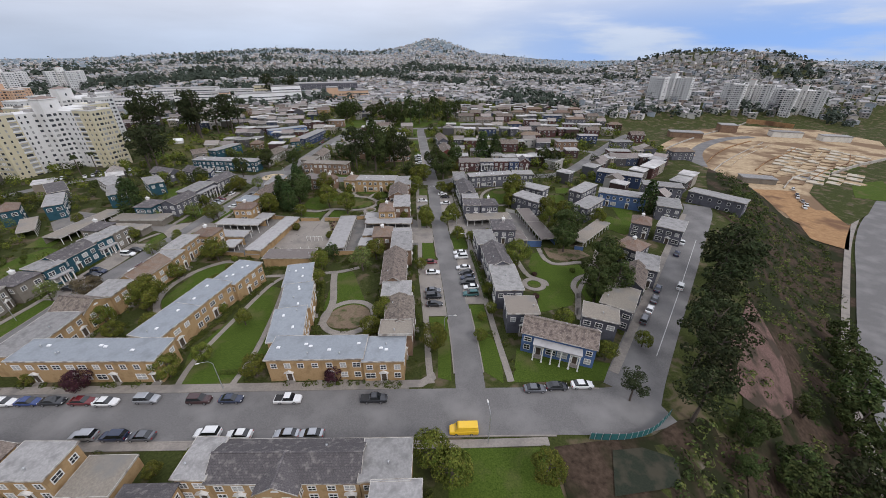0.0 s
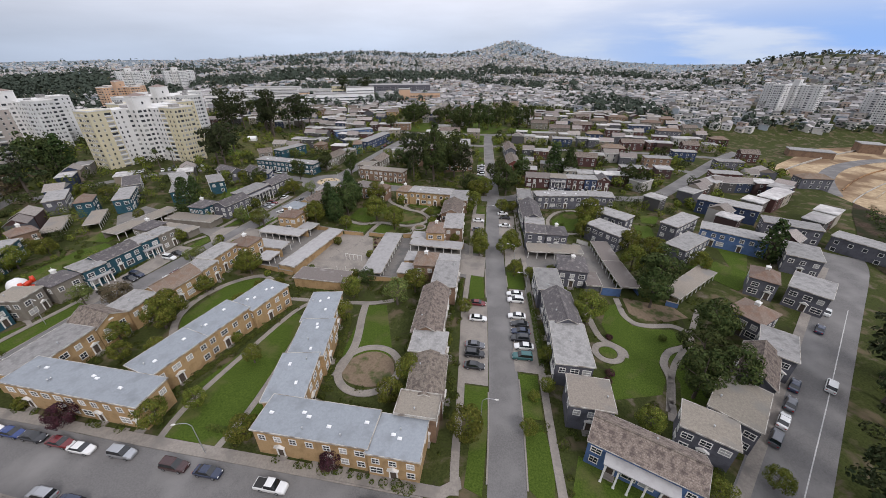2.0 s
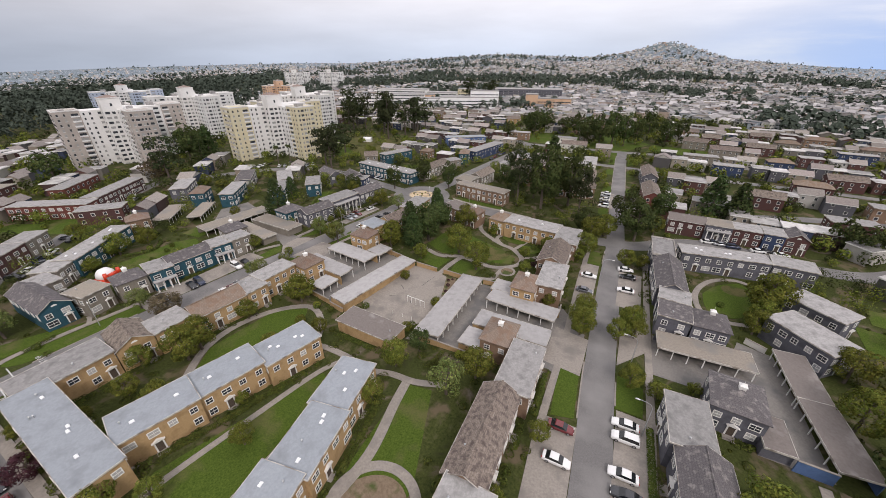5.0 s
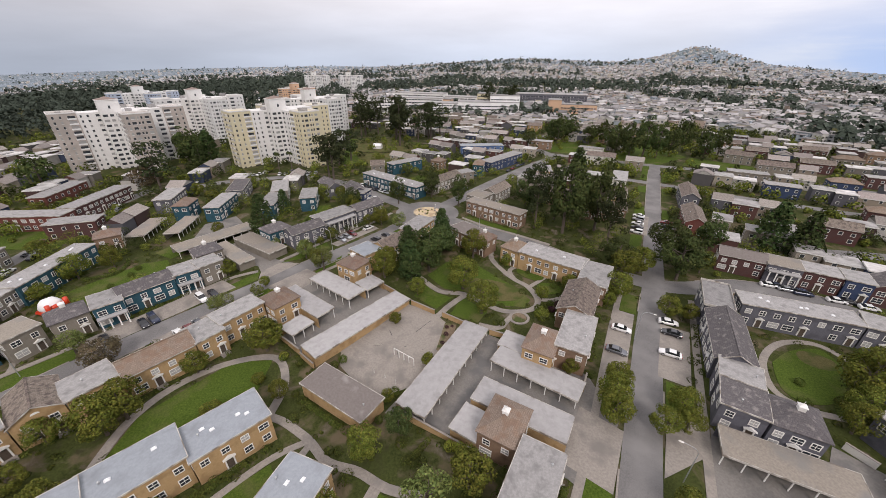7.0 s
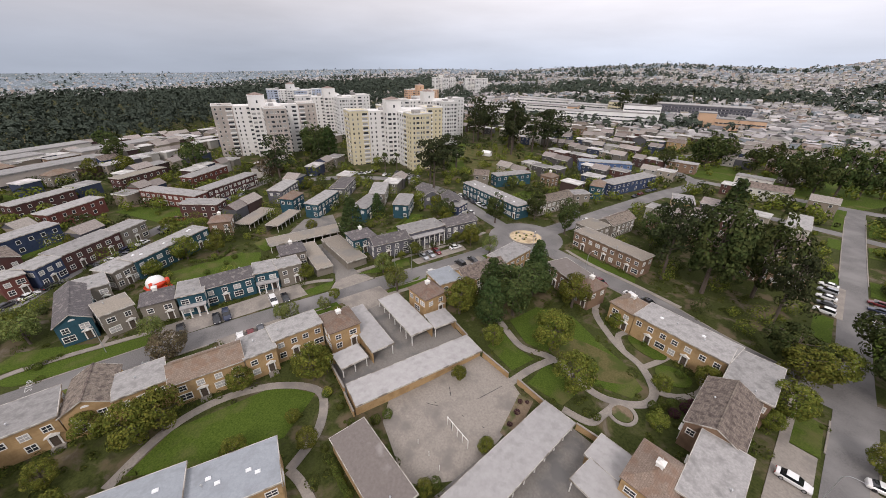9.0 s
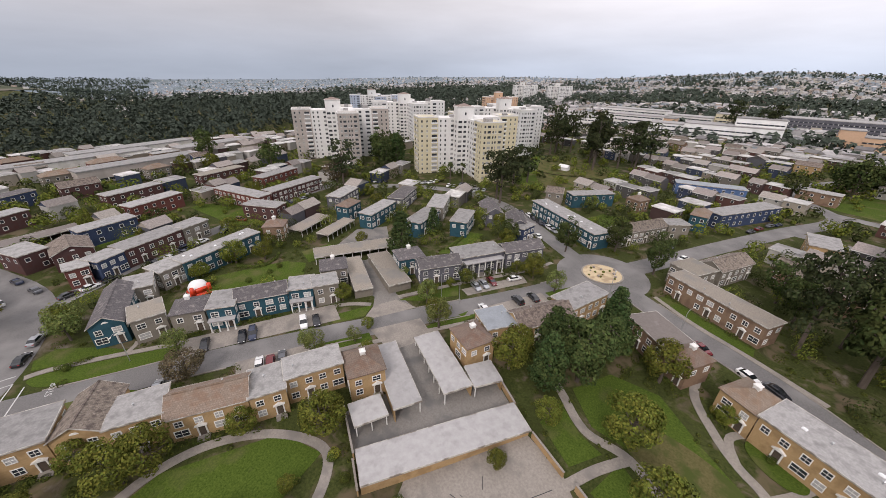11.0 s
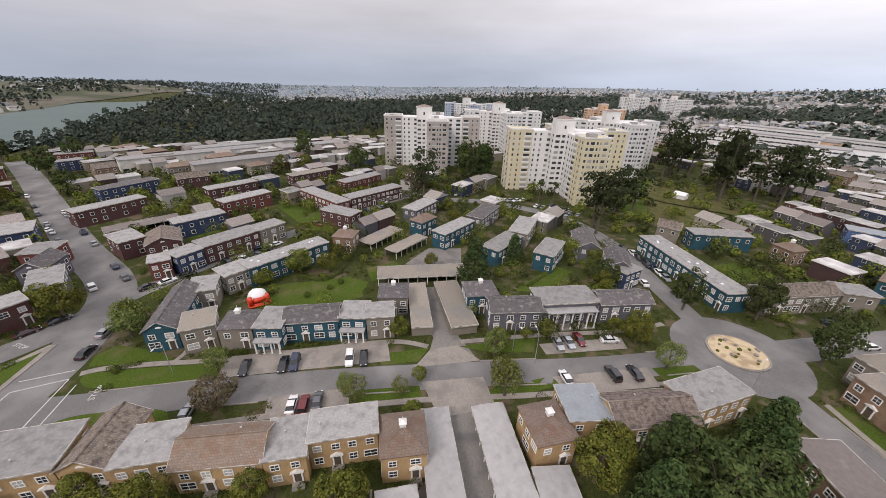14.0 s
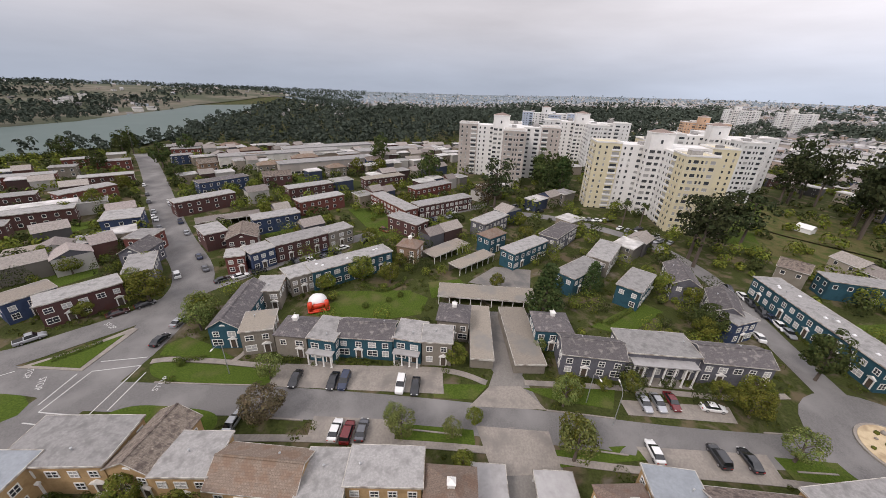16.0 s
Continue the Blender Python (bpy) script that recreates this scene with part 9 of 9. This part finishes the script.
# ---- more parked cars ----
car(-198.6, 2.8, 218, "sedan", "white", False)
car(-218.3, -12.4, 218, "suv", "grey", False)
car(-229.9, -21.0, 218, "sedan", "black", False)
car(-215.9, -1.1, 218, "sedan", "silver", False)
car(-167.2, 82.7, 131, "suv", "navy", False)
car(-171.1, 87.2, 131, "sedan", "white", False)
car(-177.3, 94.5, 131, "sedan", "black", False)
car(-198.2, 118.6, 131, "suv", "red", False)
car(-206.8, 128.4, 131, "sedan", "silver", False)
for k in range(9):
    car(-1.4 - 0.062 * (228 + k * 2.5 - 204) + (5.2 if k % 2 else -5.4), 228 + k * 2.4, 90 * (k % 2) + (0 if k % 2 else 178) * 1.0 + (90 if k % 2 else 0), ("sedan", "suv")[k % 3 == 0], ("white", "silver", "black", "grey", "white", "navy", "silver", "red", "white")[k], False)
for k in range(7):
    car(-197 + k * 2.6, 203.5 + k * 2.2, 130, "sedan", ("white", "silver", "white", "black", "white", "grey", "silver")[k], False)

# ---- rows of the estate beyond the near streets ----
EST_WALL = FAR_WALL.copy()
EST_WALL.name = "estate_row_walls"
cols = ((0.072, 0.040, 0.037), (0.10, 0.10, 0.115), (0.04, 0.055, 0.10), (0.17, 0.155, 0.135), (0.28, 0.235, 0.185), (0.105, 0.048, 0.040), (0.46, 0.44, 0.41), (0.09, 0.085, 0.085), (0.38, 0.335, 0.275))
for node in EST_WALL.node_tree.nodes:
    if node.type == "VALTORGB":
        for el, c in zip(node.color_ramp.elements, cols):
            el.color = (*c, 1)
EST_ROOF = surf("estate_roofs", (0.21, 0.20, 0.193), (0.50, 0.485, 0.47), 0.25, 0.9, island=0.5)
EST_PITCH = surf("estate_pitched_roofs", (0.18, 0.158, 0.145), (0.33, 0.295, 0.27), 2.0, 0.95, 0.4, island=0.3)
ev, ef, em = [], [], []


def row_unit(x, y, turn, w, d, h, pitched):
    c, s = math.cos(turn), math.sin(turn)
    z = min(land(x, y), land(x + w * c, y + w * s), land(x - w * c, y - w * s))

    def at(u, v, zz):
        return (x + u * c - v * s, y + u * s + v * c, z + zz)

    def quad(p, mi):
        k = len(ev)
        ev.extend(p)
        ef.append((k, k + 1, k + 2, k + 3))
        em.append(mi)

    k = len(ev)
    ev.extend([at(-w, -d, -3), at(w, -d, -3), at(w, d, -3), at(-w, d, -3), at(-w, -d, h), at(w, -d, h), at(w, d, h), at(-w, d, h)])
    ef.extend([(k, k + 1, k + 5, k + 4), (k + 1, k + 2, k + 6, k + 5), (k + 2, k + 3, k + 7, k + 6), (k + 3, k, k + 4, k + 7)])
    em.extend([0] * 4)
    if pitched:
        ev_k = len(ev)
        for gx in (-w, w):
            ev.extend([at(gx, -d, h), at(gx, d, h), at(gx, 0, h + 1.9)])
        ef.extend([(ev_k + 2, ev_k + 1, ev_k), (ev_k + 3, ev_k + 4, ev_k + 5)])
        em.extend([0, 0])
        o = 0.3
        k = len(ev)
        ev.extend([at(-w - o, -d - o, h - 0.05), at(w + o, -d - o, h - 0.05), at(w + o, 0, h + 2.1), at(-w - o, 0, h + 2.1), at(w + o, d + o, h - 0.05), at(-w - o, d + o, h - 0.05)])
        ef.extend([(k, k + 1, k + 2, k + 3), (k + 3, k + 2, k + 4, k + 5)])
        em.extend([2, 2])
        quad([at(-w - o, -d - o - 0.03, h - 0.28), at(w + o, -d - o - 0.03, h - 0.28), at(w + o, -d - o - 0.03, h - 0.03), at(-w - o, -d - o - 0.03, h - 0.03)], 3)
    else:
        o = 0.3
        k = len(ev)
        ev.extend([at(-w - o, -d - o, h - 0.1), at(w + o, -d - o, h - 0.1), at(w + o, d + o, h - 0.1), at(-w - o, d + o, h - 0.1), at(-w - o, -d - o, h + 0.3), at(w + o, -d - o, h + 0.3), at(w + o, d + o, h + 0.3), at(-w - o, d + o, h + 0.3)])
        ef.extend([(k, k + 1, k + 5, k + 4), (k + 1, k + 2, k + 6, k + 5), (k + 2, k + 3, k + 7, k + 6), (k + 3, k, k + 4, k + 7), (k + 4, k + 5, k + 6, k + 7)])
        em.extend([3, 3, 3, 3, 1])
    n = max(2, int(w / 1.9))
    for i in range(n):
        u = -w + 2 * w * (i + 0.5) / n
        for zz in (1.1, 3.9):
            quad([at(u - 0.62, -d - 0.05, zz), at(u + 0.62, -d - 0.05, zz), at(u + 0.62, -d - 0.05, zz + 1.3), at(u - 0.62, -d - 0.05, zz + 1.3)], 3)
            quad([at(u - 0.5, -d - 0.08, zz + 0.08), at(u + 0.5, -d - 0.08, zz + 0.08), at(u + 0.5, -d - 0.08, zz + 1.22), at(u - 0.5, -d - 0.08, zz + 1.22)], 4)


def taken(x, y, gap):
    for a, ab, depth in FOOT:
        w = ab.length
        u = ab / w
        d = Vector((x, y)) - a
        s, t = d.dot(u), -d.x * u.y + d.y * u.x
        if -gap < s < w + gap and -gap < t < depth + gap:
            return True
    return False


ROAD_PTS = [(-90, 201, 14)]
for pts, wide in ROADS:
    for p, q in zip(pts, pts[1:]):
        n_step = max(1, int(math.hypot(q[0] - p[0], q[1] - p[1]) / 2.5))
        ROAD_PTS += [(p[0] + (q[0] - p[0]) * k / n_step, p[1] + (q[1] - p[1]) * k / n_step, wide / 2) for k in range(n_step)]


def road_gap(x, y):
    return min(math.hypot(x - px, y - py) - hw for px, py, hw in ROAD_PTS)


OPEN_GROUND = ([(-105, 376), (-76, 410), (-40, 366), (-56, 344), (-84, 350)], [(-52, 356), (-4, 354), (10, 394), (-20, 424), (-64, 404)], [(0, 358), (64, 358), (64, 384), (8, 396)], [(-240, 300), (-222, 262), (-160, 240), (-150, 295), (-180, 340), (-222, 344)],
               [(-216, 76), (-222, 89), (-192, 110), (-180, 98)], [(-185, 50), (-202, 64), (-193, 74), (-176, 59)], [(-182, -35), (-198, -17), (-188, -7), (-170, -22)], [(-270, 30), (-276, 42), (-247, 60), (-236, 50)])
HUBS = ((-228, 236, 46), (-298, 174, 46), (-348, 246, 46), (-278, 302, 46), (-212, 214, 24), (-33, 222, 20), (-20, 225, 16), (-90, 201, 22), (-193, 316, 12), (-178, 334, 10), (-246, 334, 12))


def open_spot(x, y):
    return any(in_outline(x, y, list(p)) for p in OPEN_GROUND) or any(math.hypot(x - hx, y - hy) < hr for hx, hy, hr in HUBS)


def fill_rows(x0, x1, y0, y1, turn, pitch, seed, front=1, limit=None):
    """Rows of houses across a block, broken where streets, lawns or other houses lie."""
    rng = random.Random(seed)
    c, s = math.cos(turn), math.sin(turn)
    cx, cy = (x0 + x1) / 2, (y0 + y1) / 2
    half = math.hypot(x1 - x0, y1 - y0) / 2
    v = -half
    while v < half:
        u = -half + rng.uniform(0, 12)
        run = 0
        while u < half:
            w = rng.uniform(3.0, 5.2)
            jog = rng.choice((-2.6, -0.8, 0, 0.6, 2.8))
            x, y = cx + (u + w) * c - (v + jog) * s, cy + (u + w) * s + (v + jog) * c
            gap = 0.3
            if run > rng.randrange(1, 6):
                run, gap = 0, rng.uniform(4, 14)
            if x0 < x < x1 and y0 < y < y1 and (limit is None or limit(x, y)) and not taken(x, y, 5.2) and road_gap(x, y) > 7.0 and not open_spot(x, y):
                cross = math.pi / 2 if rng.random() < 0.16 else 0
                row_unit(x, y, turn + cross + (0 if front > 0 else math.pi) + rng.uniform(-0.05, 0.05), min(w, 3.6) if cross else w, rng.uniform(3.2, 3.9) + (1.4 if cross else 0), rng.uniform(5.2, 6.4), rng.random() < 0.48)
                run += 1
            else:
                run = 0
            u += 2 * w + gap
        v += pitch * rng.uniform(0.9, 1.15)


fill_rows(14, 176, 222, 500, -0.04, 22, 41, limit=lambda x, y: x < 150 + (y - 222) * 0.12)
fill_rows(72, 172, 150, 236, 0.75, 23, 47, limit=lambda x, y: (x - 53) * 0.772 - (y - 55) * 0.636 < -16)
fill_rows(-170, -14, 262, 505, 0.06, 23, 42)
fill_rows(-300, -170, 345, 500, 0.3, 25, 43)
fill_rows(-400, -146, -110, 205, 2.25, 27, 44, front=-1, limit=lambda x, y: math.hypot(x + 40, y - 110) > 118)
fill_rows(-190, -100, -80, 22, 2.4, 25, 45, front=-1, limit=lambda x, y: math.hypot(x + 40, y - 110) > 118)
fill_rows(-440, -300, 60, 330, 2.0, 26, 46, front=-1)
rows_ob = mesh_object("estate_rows", ev, ef, [EST_WALL, EST_ROOF, EST_PITCH, TRIM, FAR_GLASS])
rows_ob.data.polygons.foreach_set("material_index", em)
tagged(rows_ob, "many painted row houses with pale flat roofs", "row houses", kind="stuff")

# garden trees and bushes between those rows
grove = {"round": ([], []), "dark": ([], [])}
rng_m = random.Random(31)
near_rows = {}
for x, y in ((v[0], v[1]) for v in ev):
    near_rows[(int(x // 3), int(y // 3))] = True
placed = 0
while placed < 6800:
    a, rr = radians(rng_m.uniform(-150, 50)), 90 + 400 * rng_m.random() ** 0.7
    x, y = -30 + rr * math.sin(a), 90 + rr * math.cos(a)
    if (x - 53) * 0.772 - (y - 55) * 0.636 > -14 and x > 30 and y < 240 or (x > 172 and y > 150):
        placed += 1
        continue
    if taken(x, y, 1.6) or road_gap(x, y) < 1.5 or math.hypot(x + 40, y - 110) < 80:
        placed += 1
        continue
    placed += 1
    r = rng_m.choice((1.1, 1.6, 2.1, 2.5, 3.0, 3.6))
    if near_rows.get((int(x // 3), int(y // 3))):
        r = min(r, 3.0)
    kind = "dark" if rng_m.random() < 0.42 else "round"
    if open_spot(x, y):
        if rng_m.random() < 0.6:
            continue
    gv, gf = grove[kind]
    z = land(x, y)
    close = math.hypot(x + 40, y - 110) < 150
    if close and any(in_outline(x, y, pts) for pts in SHEETS):
        continue
    if road_gap(x, y) < r * 0.7:
        continue
    for _ in range(int((34 + 26 * r) * (2.4 if close else 1.3 if rr < 230 else 0.45))):
        d = Vector((rng_m.gauss(0, 1), rng_m.gauss(0, 1), rng_m.gauss(0.2, 0.8))).normalized()
        q = r * rng_m.uniform(0.72, 1.0) * (1 + 0.14 * math.sin(5 * d.x + x))
        leaf(gv, gf, Vector((x, y, z + r * 0.95)) + Vector((d.x * q, d.y * q, d.z * q * 0.9)), (d + Vector((0, 0, 0.3))).normalized(), 0.23 if close else (0.45 if r > 1.5 else 0.34) * (1.0 if rr < 230 else 1.6), rng_m)
tagged(mesh_object("garden_trees", *grove["round"], LEAF["round"]), "green trees and bushes between the rows", "trees", kind="stuff")
tagged(mesh_object("evergreen_trees", *grove["dark"], LEAF["dark"]), "dark evergreen trees between the rows", "trees", kind="stuff")

# shrubs on the open ground between the near houses
near_v, near_f = [], []
rng_n = random.Random(52)
boxes_n = [(min(p[0] for p in pts), max(p[0] for p in pts), min(p[1] for p in pts), max(p[1] for p in pts), pts) for pts in SHEETS]
for _ in range(3200):
    x, y = rng_n.uniform(-185, 70), rng_n.uniform(20, 225)
    if math.hypot(x + 40, y - 110) > 135 or (x - 53) * 0.772 - (y - 55) * 0.636 > -10:
        continue
    if any(x0 - 0.8 < x < x1 + 0.8 and y0 - 0.8 < y < y1 + 0.8 and in_outline(x, y, pts) for x0, x1, y0, y1, pts in boxes_n) or taken(x, y, 0.7) or road_gap(x, y) < 1.0:
        continue
    r = rng_n.choice((0.35, 0.5, 0.6, 0.8, 1.0, 1.3))
    z = land(x, y)
    for _ in range(int(18 + 46 * r)):
        d = Vector((rng_n.gauss(0, 1), rng_n.gauss(0, 1), abs(rng_n.gauss(0.3, 0.7)))).normalized()
        leaf(near_v, near_f, Vector((x, y, z)) + Vector((d.x * r, d.y * r, d.z * r * 0.95)) * rng_n.uniform(0.85, 1.05), (d + Vector((0, 0, 0.2))).normalized(), 0.17, rng_n)
tagged(mesh_object("ground_shrubs", near_v, near_f, LEAF["hedge"]), "low green shrubs on open ground between houses", "shrubs", kind="stuff")


# ---- kerbs along the streets ----
def kerb(name, pts, off, keep):
    """A raised concrete kerb beside a street, broken where keep() says so."""
    line, run = curve(pts, 8), []
    pieces = []
    for k, p in enumerate(line):
        a, b = Vector(line[max(0, k - 1)]), Vector(line[min(len(line) - 1, k + 1)])
        d = (b - a).normalized()
        q = (p[0] - d.y * off, p[1] + d.x * off)
        if keep(*q):
            run.append(q)
        else:
            pieces.append(run)
            run = []
    pieces.append(run)
    for run in pieces:
        if len(run) > 2:
            sheet(name, strip(run, 0.28), 0.19, CONCRETE, label="pale raised concrete kerb along the street", category="kerb", thick=0.2, cell=8)


CENTRE = [(8.8, 49), (8.4, 68), (6.3, 99), (4.2, 124), (2.2, 158), (1.2, 185), (-0.5, 204), (-5.3, 265), (-9.4, 323), (-10.9, 352)]
kerb("kerb_centre_west", CENTRE, 3.3, lambda x, y: 56 < y < 76 or 106 < y < 124 or 134 < y < 147 or 171 < y < 184 or 212 < y < 226 or 250 < y < 340)
kerb("kerb_centre_east", CENTRE, -3.3, lambda x, y: 56 < y < 81 or 114 < y < 124 or 134 < y < 149 or 170 < y < 184 or 212 < y < 226 or 250 < y < 340)
WEST = [(-104, 54), (-103, 75), (-102.4, 90), (-100, 115), (-96.5, 140), (-92.5, 165), (-90, 190)]
kerb("kerb_west_inner", WEST, -3.65, lambda x, y: 84 < y < 96 or 113 < y < 126 or 141 < y < 153 or 177 < y < 187)
kerb("kerb_west_outer", WEST, 3.65, lambda x, y: 62 < y < 85 or 122 < y < 128 or 139 < y < 155 or 178 < y < 187)
FRONT = [(62, 46), (40, 46), (20, 47), (-30, 47.3), (-60, 47.4), (-88, 48.2)]
kerb("kerb_front_south", FRONT, 5.55, lambda x, y: x < 24)
kerb("kerb_front_north", FRONT, -5.55, lambda x, y: x < 2 or 16 < x < 36)
RING = [(-80, 199.5), (-62, 197), (-49, 196.3), (-36, 194.5), (-22, 191), (-4, 189.5), (8, 192), (24, 203), (40, 205), (60, 201)]
kerb("kerb_ring_south", RING, -3.65, lambda x, y: -76 < x < -10 or 10 < x < 50)
kerb("kerb_ring_north", RING, 3.65, lambda x, y: -72 < x < -10 or 10 < x < 50)
